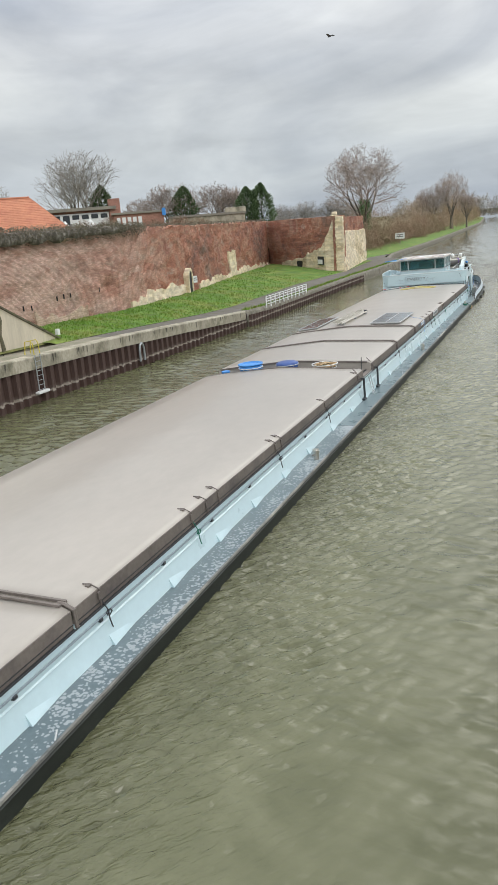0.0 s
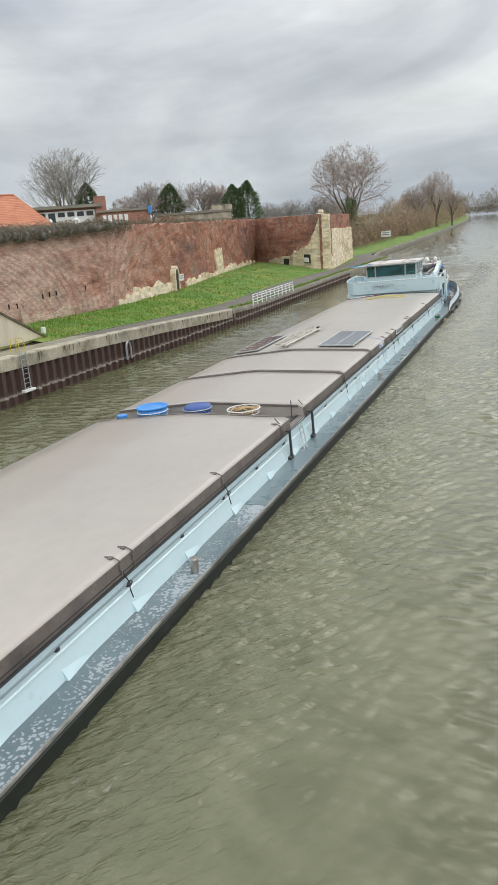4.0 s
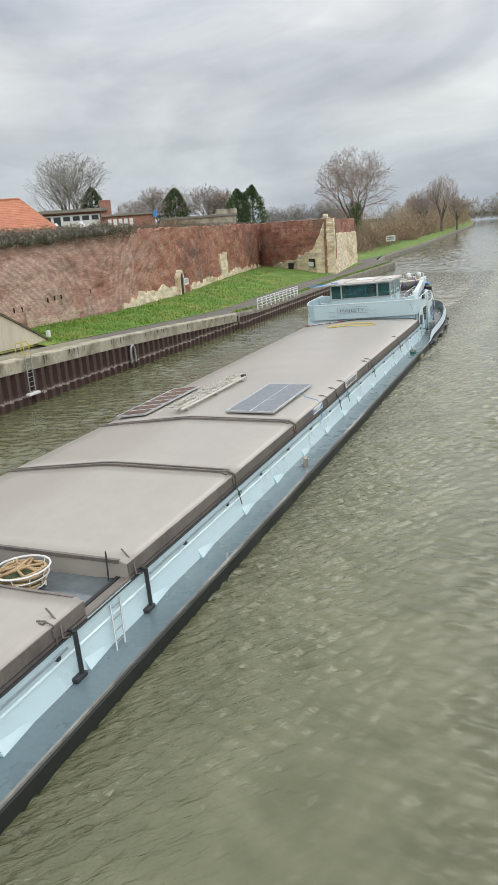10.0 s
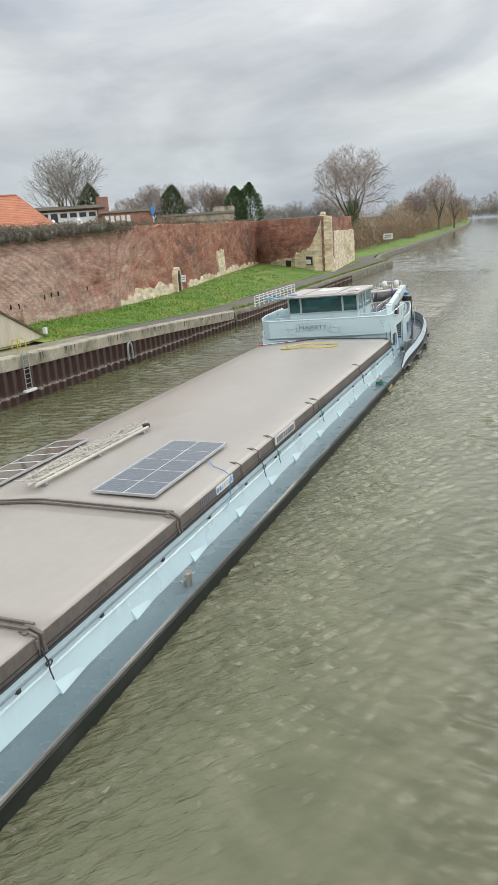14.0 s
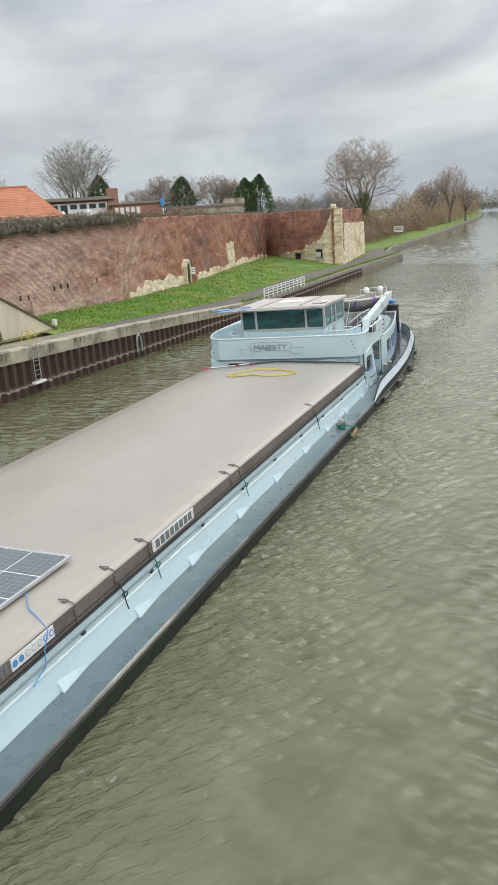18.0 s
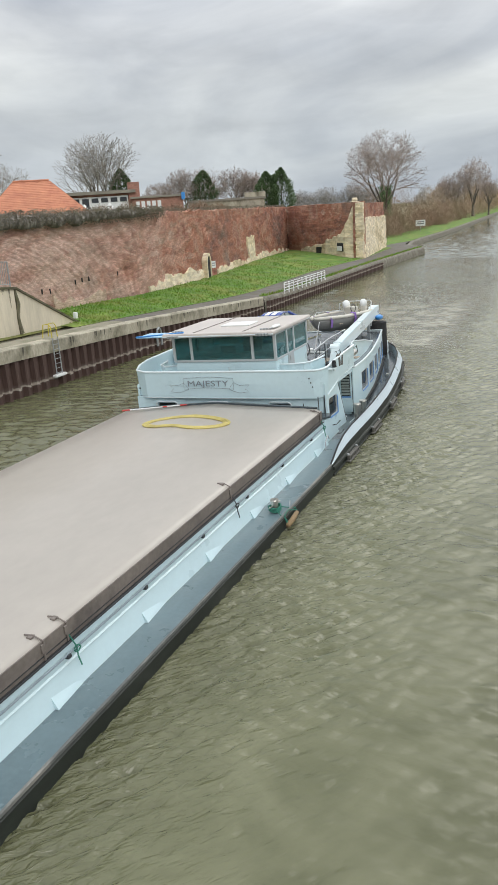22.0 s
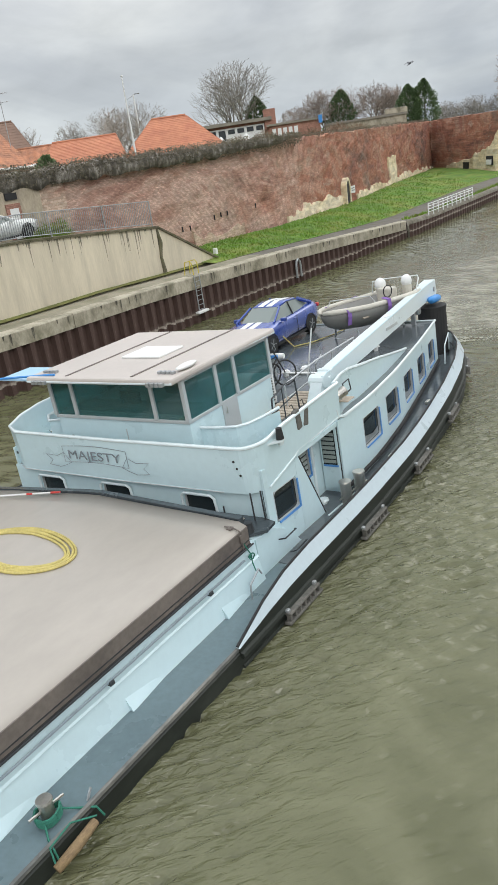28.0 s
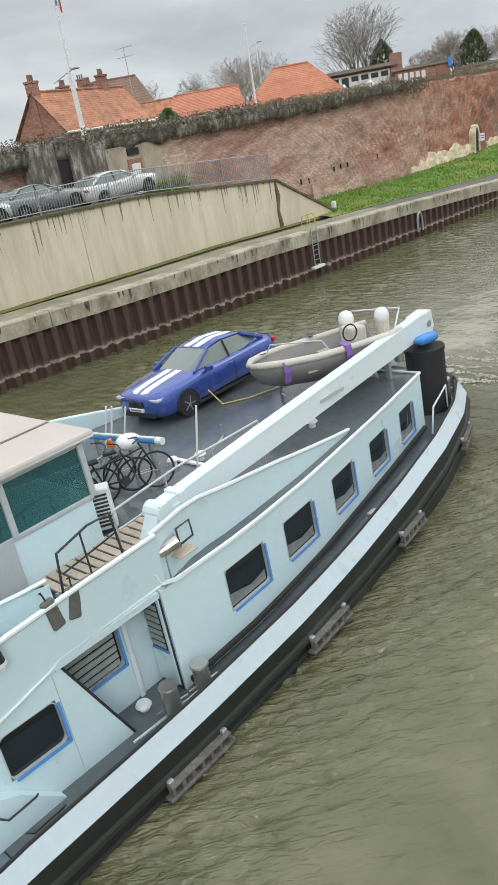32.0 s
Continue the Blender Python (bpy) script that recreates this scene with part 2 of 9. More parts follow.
def brick_material(name, reds, joint, size, bump=0.5, pale=None, split=58.0):
    m = bpy.data.materials.new(name)
    m.use_nodes = True
    nt = m.node_tree
    N, L = nt.nodes.new, nt.links.new
    p = nt.nodes["Principled BSDF"]
    p.inputs["Roughness"].default_value = 0.9
    tc, sep, add, comb = N("ShaderNodeTexCoord"), N("ShaderNodeSeparateXYZ"), N("ShaderNodeMath"), N("ShaderNodeCombineXYZ")
    L(tc.outputs["Object"], sep.inputs[0])
    L(sep.outputs["X"], add.inputs[0]), L(sep.outputs["Y"], add.inputs[1])
    L(add.outputs[0], comb.inputs[0]), L(sep.outputs["Z"], comb.inputs[1])
    br = N("ShaderNodeTexBrick")
    br.inputs["Scale"].default_value = 1.0
    br.inputs["Brick Width"].default_value, br.inputs["Row Height"].default_value = size
    br.inputs["Mortar Size"].default_value, br.inputs["Mortar Smooth"].default_value = 0.012, 0.3
    br.inputs["Color1"].default_value, br.inputs["Color2"].default_value, br.inputs["Mortar"].default_value = (0.72, 0.72, 0.72, 1), (1.2, 1.2, 1.2, 1), (*joint, 1)
    L(comb.outputs[0], br.inputs[0])
    nz, ramp, beds = N("ShaderNodeTexNoise"), N("ShaderNodeValToRGB"), N("ShaderNodeMapping")
    beds.inputs["Scale"].default_value = (0.6, 0.5, 1.5)
    L(tc.outputs["Object"], beds.inputs[0])
    nz.inputs["Scale"].default_value, nz.inputs["Detail"].default_value, nz.inputs["Roughness"].default_value = 0.22, 10, 0.68
    nz.inputs["Distortion"].default_value = 0.8
    L(beds.outputs[0], nz.inputs[0]), L(nz.outputs[0], ramp.inputs[0])
    els = ramp.color_ramp.elements
    els[0].position, els[0].color = 0.37, (*reds[0], 1)
    els[1].position, els[1].color = 0.64, (*reds[-1], 1)
    for i, c in enumerate(reds[1:-1]):
        e = els.new(0.37 + 0.27 * (i + 1) / (len(reds) - 1))
        e.color = (*c, 1)
    tone = ramp.outputs[0]
    if pale:
        pr, na, ma, mx = N("ShaderNodeValToRGB"), N("ShaderNodeTexNoise"), N("ShaderNodeMath"), N("ShaderNodeMix")
        L(nz.outputs[0], pr.inputs[0])
        pr.color_ramp.elements[0].position, pr.color_ramp.elements[0].color = 0.38, (*pale[0], 1)
        pr.color_ramp.elements[1].position, pr.color_ramp.elements[1].color = 0.63, (*pale[-1], 1)
        for i, col in enumerate(pale[1:-1]):
            pr.color_ramp.elements.new(0.38 + 0.25 * (i + 1) / (len(pale) - 1)).color = (*col, 1)
        na.inputs["Scale"].default_value, na.inputs["Detail"].default_value = 0.30, 8
        L(tc.outputs["Object"], na.inputs[0])
        ma.operation = "MULTIPLY_ADD"
        ma.inputs[1].default_value = 40.0
        L(na.outputs[0], ma.inputs[0]), L(sep.outputs["Y"], ma.inputs[2])
        mr = N("ShaderNodeMapRange")
        mr.inputs["From Min"].default_value, mr.inputs["From Max"].default_value = split + 10.0, split + 30.0
        L(ma.outputs[0], mr.inputs[0])
        mx.data_type = "RGBA"
        L(mr.outputs[0], mx.inputs["Factor"]), L(pr.outputs[0], mx.inputs["A"]), L(ramp.outputs[0], mx.inputs["B"])
        # worn pale lime patches
        nl, ml, m2 = N("ShaderNodeTexNoise"), N("ShaderNodeMapRange"), N("ShaderNodeMix")
        nl.inputs["Scale"].default_value, nl.inputs["Detail"].default_value, nl.inputs["Roughness"].default_value = 0.55, 10, 0.7
        ml.inputs["From Min"].default_value, ml.inputs["From Max"].default_value = 0.57, 0.66
        ml.inputs["To Max"].default_value = 0.75
        L(beds.outputs[0], nl.inputs[0]), L(nl.outputs[0], ml.inputs[0])
        m2.data_type = "RGBA"
        L(ml.outputs[0], m2.inputs["Factor"]), L(mx.outputs["Result"], m2.inputs["A"])
        m2.inputs["B"].default_value = (0.50, 0.37, 0.29, 1)
        tone = m2.outputs["Result"]
        # grey weathering and ochre, washed-out zones
        for sc, lo, hi, top, col, shift in ((0.16, 0.53, 0.66, 0.75, (0.185, 0.145, 0.12), 3.0), (0.30, 0.58, 0.70, 0.45, (0.46, 0.29, 0.17), 17.0), (0.9, 0.60, 0.68, 0.4, (0.17, 0.10, 0.08), 31.0)):
            mv, nw, mw, mz = N("ShaderNodeMapping"), N("ShaderNodeTexNoise"), N("ShaderNodeMapRange"), N("ShaderNodeMix")
            mv.inputs["Location"].default_value, mv.inputs["Scale"].default_value = (shift, shift * 0.7, 0), (0.8, 0.6, 1.1)
            nw.inputs["Scale"].default_value, nw.inputs["Detail"].default_value, nw.inputs["Roughness"].default_value = sc, 9, 0.66
            mw.inputs["From Min"].default_value, mw.inputs["From Max"].default_value, mw.inputs["To Max"].default_value = lo, hi, top
            L(tc.outputs["Object"], mv.inputs[0]), L(mv.outputs[0], nw.inputs[0]), L(nw.outputs[0], mw.inputs[0])
            mz.data_type = "RGBA"
            mz.inputs["B"].default_value = (*col, 1)
            L(mw.outputs[0], mz.inputs["Factor"]), L(tone, mz.inputs["A"])
            tone = mz.outputs["Result"]
    mix = N("ShaderNodeMix")
    mix.data_type, mix.blend_type = "RGBA", "MULTIPLY"
    mix.inputs["Factor"].default_value = 0.8
    L(tone, mix.inputs["A"]), L(br.outputs["Color"], mix.inputs["B"])
    n2, r2, s2 = N("ShaderNodeTexNoise"), N("ShaderNodeMapRange"), N("ShaderNodeVectorMath")
    n2.inputs["Scale"].default_value, n2.inputs["Detail"].default_value, n2.inputs["Roughness"].default_value = 1.6, 11, 0.8
    r2.inputs["From Min"].default_value, r2.inputs["From Max"].default_value = 0.3, 0.7
    r2.inputs["To Min"].default_value, r2.inputs["To Max"].default_value = 0.70, 1.32
    s2.operation = "SCALE"
    L(beds.outputs[0], n2.inputs[0]), L(n2.outputs[0], r2.inputs[0])
    L(mix.outputs["Result"], s2.inputs[0]), L(r2.outputs[0], s2.inputs["Scale"]), L(s2.outputs[0], p.inputs["Base Color"])
    bp, ad2 = N("ShaderNodeBump"), N("ShaderNodeMath")
    bp.inputs["Strength"].default_value, bp.inputs["Distance"].default_value = bump, 0.08
    L(br.outputs["Fac"], ad2.inputs[0]), L(n2.outputs[0], ad2.inputs[1])
    ad2.operation = "SUBTRACT"
    bp.invert = True
    L(ad2.outputs[0], bp.inputs["Height"]), L(bp.outputs[0], p.inputs["Normal"])
    return m


def glass_material(name, col, rough=0.03, trans=0.0):
    m = bpy.data.materials.new(name)
    m.use_nodes = True
    p = m.node_tree.nodes["Principled BSDF"]
    p.inputs["Base Color"].default_value = (*col, 1)
    p.inputs["Roughness"].default_value = rough
    p.inputs["IOR"].default_value = 1.5
    p.inputs["Transmission Weight"].default_value = trans
    return m


def cell_material(name, cell, line):
    """Dark glossy cells with thin pale lines between them."""
    m = bpy.data.materials.new(name)
    m.use_nodes = True
    nt = m.node_tree
    N, L = nt.nodes.new, nt.links.new
    p = nt.nodes["Principled BSDF"]
    p.inputs["Roughness"].default_value, p.inputs["Coat Weight"].default_value, p.inputs["Coat Roughness"].default_value = 0.16, 0.5, 0.05
    tc, br = N("ShaderNodeTexCoord"), N("ShaderNodeTexBrick")
    br.offset, br.squash = 0.0, 1.0
    br.inputs["Scale"].default_value = 1.0
    br.inputs["Brick Width"].default_value, br.inputs["Row Height"].default_value = 0.145, 0.145
    br.inputs["Mortar Size"].default_value, br.inputs["Mortar Smooth"].default_value = 0.006, 0.2
    br.inputs["Color1"].default_value = (*cell, 1)
    br.inputs["Color2"].default_value = (*[c * 1.15 for c in cell], 1)
    br.inputs["Mortar"].default_value = (*line, 1)
    L(tc.outputs["Object"], br.inputs[0]), L(br.outputs["Color"], p.inputs["Base Color"])
    return m


def tide_material():
    """Rusty sheet steel with a pale lime line where the water laps."""
    m = surf("rusty_steel", (0.072, 0.041, 0.033), 0.8, 0.0, 0.35, 0.8, 14, 0.4, (0.17, 0.135, 0.115), 0.36, 0.10, 3.5, (1, 1, 0.09))
    nt = m.node_tree
    N, L = nt.nodes.new, nt.links.new
    p = nt.nodes["Principled BSDF"]
    old = p.inputs["Base Color"].links[0].from_socket
    geo, sep, no, add, ramp, mix = N("ShaderNodeNewGeometry"), N("ShaderNodeSeparateXYZ"), N("ShaderNodeTexNoise"), N("ShaderNodeMath"), N("ShaderNodeValToRGB"), N("ShaderNodeMix")
    L(geo.outputs["Position"], sep.inputs[0]), L(geo.outputs["Position"], no.inputs[0])
    no.inputs["Scale"].default_value, no.inputs["Detail"].default_value = 3.2, 6
    add.operation = "MULTIPLY_ADD"
    add.inputs[1].default_value = 0.35
    L(no.outputs[0], add.inputs[0]), L(sep.outputs["Z"], add.inputs[2])
    e = ramp.color_ramp.elements
    e[0].position, e[0].color = 0.30, (0, 0, 0, 1)
    e[1].position, e[1].color = 0.74, (0, 0, 0, 1)
    for q, v in ((0.40, 0.0), (0.44, 0.85), (0.50, 0.7), (0.57, 0.10)):
        k = e.new(q)
        k.color = (v, v, v, 1)
    L(add.outputs[0], ramp.inputs[0])
    mix.data_type = "RGBA"
    L(ramp.outputs[0], mix.inputs["Factor"]), L(old, mix.inputs["A"])
    mix.inputs["B"].default_value = (0.40, 0.36, 0.305, 1)
    L(mix.outputs["Result"], p.inputs["Base Color"])
    return m


WATER = water_material()
BRICK = brick_material("rampart_brick", [(0.25, 0.115, 0.085), (0.36, 0.155, 0.105), (0.44, 0.19, 0.12), (0.48, 0.275, 0.19), (0.37, 0.165, 0.12)], (0.75, 0.72, 0.66), (0.24, 0.08), 0.8,
                       [(0.32, 0.18, 0.14), (0.49, 0.29, 0.225), (0.62, 0.44, 0.36), (0.44, 0.24, 0.185)])
HOUSE_BRICK = brick_material("house_brick", [(0.30, 0.155, 0.12), (0.36, 0.19, 0.145), (0.40, 0.22, 0.17)], (0.6, 0.55, 0.5), (0.24, 0.08), 0.2)
STONE = brick_material("cream_stone", [(0.50, 0.41, 0.26), (0.66, 0.56, 0.38), (0.72, 0.64, 0.48), (0.56, 0.42, 0.28)], (0.88, 0.85, 0.8), (0.62, 0.31), 0.3)
PINK_STONE = brick_material("pale_pink_rubble", [(0.36, 0.24, 0.18), (0.50, 0.38, 0.28), (0.55, 0.43, 0.34), (0.40, 0.24, 0.18)], (0.7, 0.66, 0.58), (0.32, 0.15), 0.5)
CONCRETE = surf("stained_concrete", (0.40, 0.365, 0.285), 0.9, 0, 0.28, 0.6, 9, 0.4, (0.17, 0.16, 0.11), 0.44, 0.12, 1.1, (1, 1, 0.6))
RUNOFF = surf("black_run_off", (0.085, 0.078, 0.06), 0.95, 0, 0.35, 1.5, 12, 0.1, (0.16, 0.15, 0.115), 0.45, 0.1, 3.0)
PLASTER = surf("pale_plaster_wall", (0.64, 0.575, 0.445), 0.9, 0, 0.10, 0.35, 12, 0.15, (0.50, 0.45, 0.345), 0.42, 0.14, 1.2, (1, 1.3, 0.16))
OLD_RENDER = surf("weathered_render", (0.42, 0.36, 0.27), 0.95, 0, 0.25, 0.8, 10, 0.4, (0.27, 0.235, 0.18), 0.45, 0.12, 1.4, (1, 1, 0.5))
STAIN = surf("dark_run_off_stain", (0.215, 0.195, 0.145), 0.95, 0, 0.35, 1.5, 12, 0.1, (0.34, 0.30, 0.23), 0.45, 0.1, 3.0)
MOSS = surf("mossy_coping", (0.10, 0.10, 0.05), 0.95, 0, 0.4, 1.5, 20, 0.6, (0.16, 0.14, 0.10), 0.5)
PILE = tide_material()
ASPHALT = surf("towpath_asphalt", (0.135, 0.122, 0.11), 0.95, 0, 0.25, 0.5, 40, 0.3, (0.10, 0.092, 0.06), 0.45)
GRASS = surf("verge_grass", (0.088, 0.18, 0.02), 0.95, 0, 0.5, 0.8, 5, 1.0, (0.19, 0.195, 0.04), 0.42, 0.15, 0.35)
BLADES = surf("grass_blades", (0.13, 0.245, 0.03), 0.9, 0, 0.3, 0.5, 5, 0, (0.23, 0.215, 0.06), 0.40, 0.15, 0.35, random_var=0.25)
EARTH = surf("winter_ground", (0.11, 0.10, 0.06), 0.95, 0, 0.35, 0.05, 2, 0.3, (0.09, 0.12, 0.04), 0.5)
IVY = surf("ivy_leaves", (0.15, 0.135, 0.09), 0.85, 0, 0.4, 0.7, 6, 0, (0.22, 0.19, 0.15), 0.46, 0.15, 0.8, random_var=0.55)
IVY_CORE = surf("overgrown_wall_top", (0.11, 0.10, 0.08), 0.95, 0, 0.5, 0.8, 8, 0.8, (0.33, 0.31, 0.28), 0.45, 0.1, 1.6, (1, 1.4, 0.5))
BARK = surf("bark", (0.13, 0.115, 0.095), 0.9, 0, 0.3, 1.5, 12, 0.4)
TWIG = surf("bare_twigs", (0.30, 0.275, 0.24), 0.9, 0, 0.25, 0.3, 3, 0, random_var=0.3)
TWIG_RED = surf("russet_twigs", (0.31, 0.255, 0.22), 0.9, 0, 0.25, 0.3, 3, 0, random_var=0.35)
CONIFER = surf("conifer_foliage", (0.12, 0.185, 0.085), 0.9, 0, 0.3, 0.5, 4, 0, random_var=0.5)
BUSH = surf("winter_shrub_twigs", (0.29, 0.20, 0.14), 0.95, 0, 0.3, 0.15, 2, 0, (0.25, 0.22, 0.125), 0.45, 0.15, 0.12, random_var=0.45)
SCRUB = surf("russet_scrub_twigs", (0.235, 0.155, 0.105), 0.95, 0, 0.3, 0.15, 2, 0, (0.19, 0.165, 0.095), 0.42, 0.15, 0.12, random_var=0.35)
FARWOOD = surf("far_wood", (0.36, 0.325, 0.27), 0.95, 0, 0.3, 0.03, 0.5, 0, random_var=0.3)
TILE = surf("orange_roof_tiles", (0.50, 0.215, 0.125), 0.85, 0, 0.16, 0.5, 10, 0.2, (0.40, 0.155, 0.095), 0.45)
TILE_OLD = surf("weathered_roof_tiles", (0.43, 0.20, 0.115), 0.85, 0, 0.3, 0.8, 9, 0.3, (0.27, 0.135, 0.09), 0.48, random_var=0.25)
TILE_BROWN = surf("brown_roof_tiles", (0.22, 0.145, 0.11), 0.9, 0, 0.2, 0.6, 8, 0.3)
SLATE = surf("grey_flat_roof", (0.23, 0.215, 0.175), 0.9, 0, 0.25, 0.5, 8, 0.2)
WHITE = surf("white_paint", (0.72, 0.73, 0.72), 0.45, 0, 0.06, 1.2, 15, 0.05)
WINDOW = glass_material("dark_window", (0.03, 0.035, 0.04))
GALV = surf("galvanised_steel", (0.40, 0.42, 0.43), 0.45, 0.7, 0.15, 3, 30, 0.1)
YELLOW = surf("yellow_paint", (0.55, 0.45, 0.06), 0.5, 0, 0.15, 3, 20, 0.1)
REDPAINT = surf("red_paint", (0.50, 0.04, 0.03), 0.5, 0, 0.1, 4, 20, 0.05)
# barge
SKY_BLUE = surf("pale_blue_paint", (0.545, 0.695, 0.735), 0.3, 0, 0.04, 0.5, 6, 0.02, (0.525, 0.675, 0.717), 0.40, 0.2, 0.35, coat=0.25)
RIM_WHITE = surf("white_trim_paint", (0.66, 0.745, 0.765), 0.3, 0, 0.03, 0.5, 12, 0.02, coat=0.3)
BAND = surf("pale_grey_bulwark_paint", (0.47, 0.555, 0.60), 0.3, 0, 0.06, 0.6, 8, 0.03, coat=0.3)
HATCH = surf("taupe_hatch_paint", (0.335, 0.307, 0.272), 0.32, 0, 0.07, 0.14, 3, 0.04, (0.395, 0.362, 0.322), 0.42, 0.2, 0.16, (1, 0.5, 1))
HATCH_SIDE = surf("brown_hatch_flank", (0.162, 0.139, 0.122), 0.6, 0, 0.25, 0.6, 9, 0.12, (0.10, 0.085, 0.08), 0.4)
DECK = surf("slate_deck_paint", (0.120, 0.168, 0.185), 0.28, 0, 0.14, 0.6, 9, 0.08, (0.15, 0.195, 0.21), 0.32, 0.12, 0.9)
RAILGREY = surf("slate_rail_paint", (0.21, 0.26, 0.29), 0.4, 0, 0.12, 2, 20, 0.05)
# slate much darker than the deck paint, for the hold's end
SHADOWSTEEL = surf("dark_slate_steel", (0.05, 0.062, 0.07), 0.25, 0, 0.25, 1.5, 12, 0.1)
WET_DECK = surf("wet_deck_paint", (0.10, 0.125, 0.135), 0.12, 0, 0.2, 0.6, 6, 0.03, (0.16, 0.18, 0.19), 0.40, 0.2, 0.5, coat=0.6)
DECK_TOP = surf("grey_cabin_roof_paint", (0.095, 0.112, 0.122), 0.14, 0, 0.15, 0.5, 6, 0.05, (0.13, 0.145, 0.155), 0.4)
BLACK = surf("black_hull_paint", (0.014, 0.018, 0.014), 0.62, 0, 0.4, 0.6, 7, 0.12, (0.036, 0.04, 0.034), 0.36, 0.1, 0.9, (1, 0.4, 1))
WORN_EDGE = surf("rubbed_steel_edge", (0.10, 0.105, 0.10), 0.5, 0.2, 0.3, 0.8, 20, 0.2, (0.34, 0.325, 0.285), 0.47, 0.1, 0.7, (1, 0.35, 1))
DARKMETAL = surf("dark_steel", (0.04, 0.045, 0.05), 0.5, 0.3, 0.25, 3, 25, 0.15)
STEEL = surf("polished_steel", (0.52, 0.50, 0.46), 0.3, 0.9, 0.12, 3, 30, 0.08)
ALU = surf("aluminium", (0.55, 0.57, 0.58), 0.4, 0.6, 0.1, 2, 20, 0.05)
ROOF = surf("taupe_roof_paint", (0.50, 0.455, 0.42), 0.42, 0, 0.07, 0.6, 9, 0.05)
FRAME = surf("grey_window_frame", (0.44, 0.47, 0.48), 0.4, 0.1, 0.06, 2, 20, 0.03)
TEAL = glass_material("teal_glass", (0.11, 0.31, 0.32), 0.03, 0.85)
SLAT = surf("grey_green_slats", (0.27, 0.31, 0.29), 0.5, 0, 0.12, 3, 20, 0.05)
LEDGE = surf("dim_pale_interior", (0.20, 0.22, 0.215), 0.35, 0, 0.25, 3, 20, 0.1, (0.13, 0.145, 0.14), 0.45, coat=0.5)
HEADGLASS = glass_material("headlight_glass", (0.42, 0.46, 0.50))
# sky reflection is put into this pale grey-green base colour
CARGLASS = glass_material("car_glass", (0.17, 0.205, 0.195), 0.04)
DARKGLASS = glass_material("dark_glass", (0.018, 0.024, 0.026))
BLUETRIM = surf("blue_window_trim", (0.09, 0.27, 0.60), 0.4, 0, 0.1, 3, 20, 0.03)
BLUE = surf("blue_plastic", (0.05, 0.25, 0.62), 0.45, 0, 0.12, 2, 14, 0.1)
NAVY = surf("navy_tarpaulin", (0.035, 0.085, 0.28), 0.5, 0, 0.2, 2, 10, 0.3)
ROPE = surf("tan_rope", (0.42, 0.30, 0.17), 0.9, 0, 0.3, 6, 60, 0.6)
GREENROPE = surf("green_rope", (0.03, 0.17, 0.12), 0.9, 0, 0.3, 6, 60, 0.5)
HOSE = surf("yellow_hose", (0.50, 0.42, 0.14), 0.6, 0, 0.25, 3, 30, 0.2)
WOOD = surf("weathered_timber", (0.27, 0.19, 0.10), 0.9, 0, 0.35, 2, 18, 0.5, (0.16, 0.11, 0.065), 0.45, stretch=(3, 1, 3))
PLANK = surf("bleached_plank", (0.42, 0.36, 0.29), 0.9, 0, 0.2, 2, 18, 0.3, random_var=0.15)
RUBBER = surf("black_rubber", (0.018, 0.018, 0.019), 0.75, 0, 0.3, 3, 20, 0.2)
FENDER = surf("worn_grey_fender", (0.13, 0.125, 0.11), 0.9, 0, 0.4, 2.5, 18, 0.5, (0.07, 0.07, 0.065), 0.45)
CARBLUE = surf("metallic_blue_paint", (0.030, 0.068, 0.30), 0.25, 0.25, 0.08, 1, 40, 0, coat=0.9)
SILVER = surf("silver_car_paint", (0.60, 0.62, 0.61), 0.3, 0.2, 0.05, 1, 40, 0, coat=0.7)
GREYCAR = surf("grey_car_paint", (0.22, 0.23, 0.24), 0.3, 0.5, 0.05, 1, 40, 0, coat=0.7)
CELL = cell_material("solar_cell", (0.07, 0.088, 0.105), (0.20, 0.22, 0.235))
CELL_DARK = cell_material("dark_solar_cell", (0.075, 0.075, 0.08), (0.11, 0.11, 0.11))
BOATGREY = surf("grey_boat_shell", (0.17, 0.17, 0.16), 0.5, 0, 0.1, 1, 12, 0.06)
BOATPALE = surf("pale_boat_gunwale", (0.50, 0.48, 0.42), 0.5, 0, 0.12, 1, 12, 0.06)
PURPLE = surf("purple_strap", (0.20, 0.11, 0.36), 0.8, 0, 0.15, 4, 30, 0.1)
INK = surf("black_lettering", (0.16, 0.17, 0.185), 0.5, 0, 0.05, 3, 20, 0)
LETTER = surf("grey_lettering", (0.19, 0.22, 0.245), 0.5, 0, 0.05, 3, 20, 0)
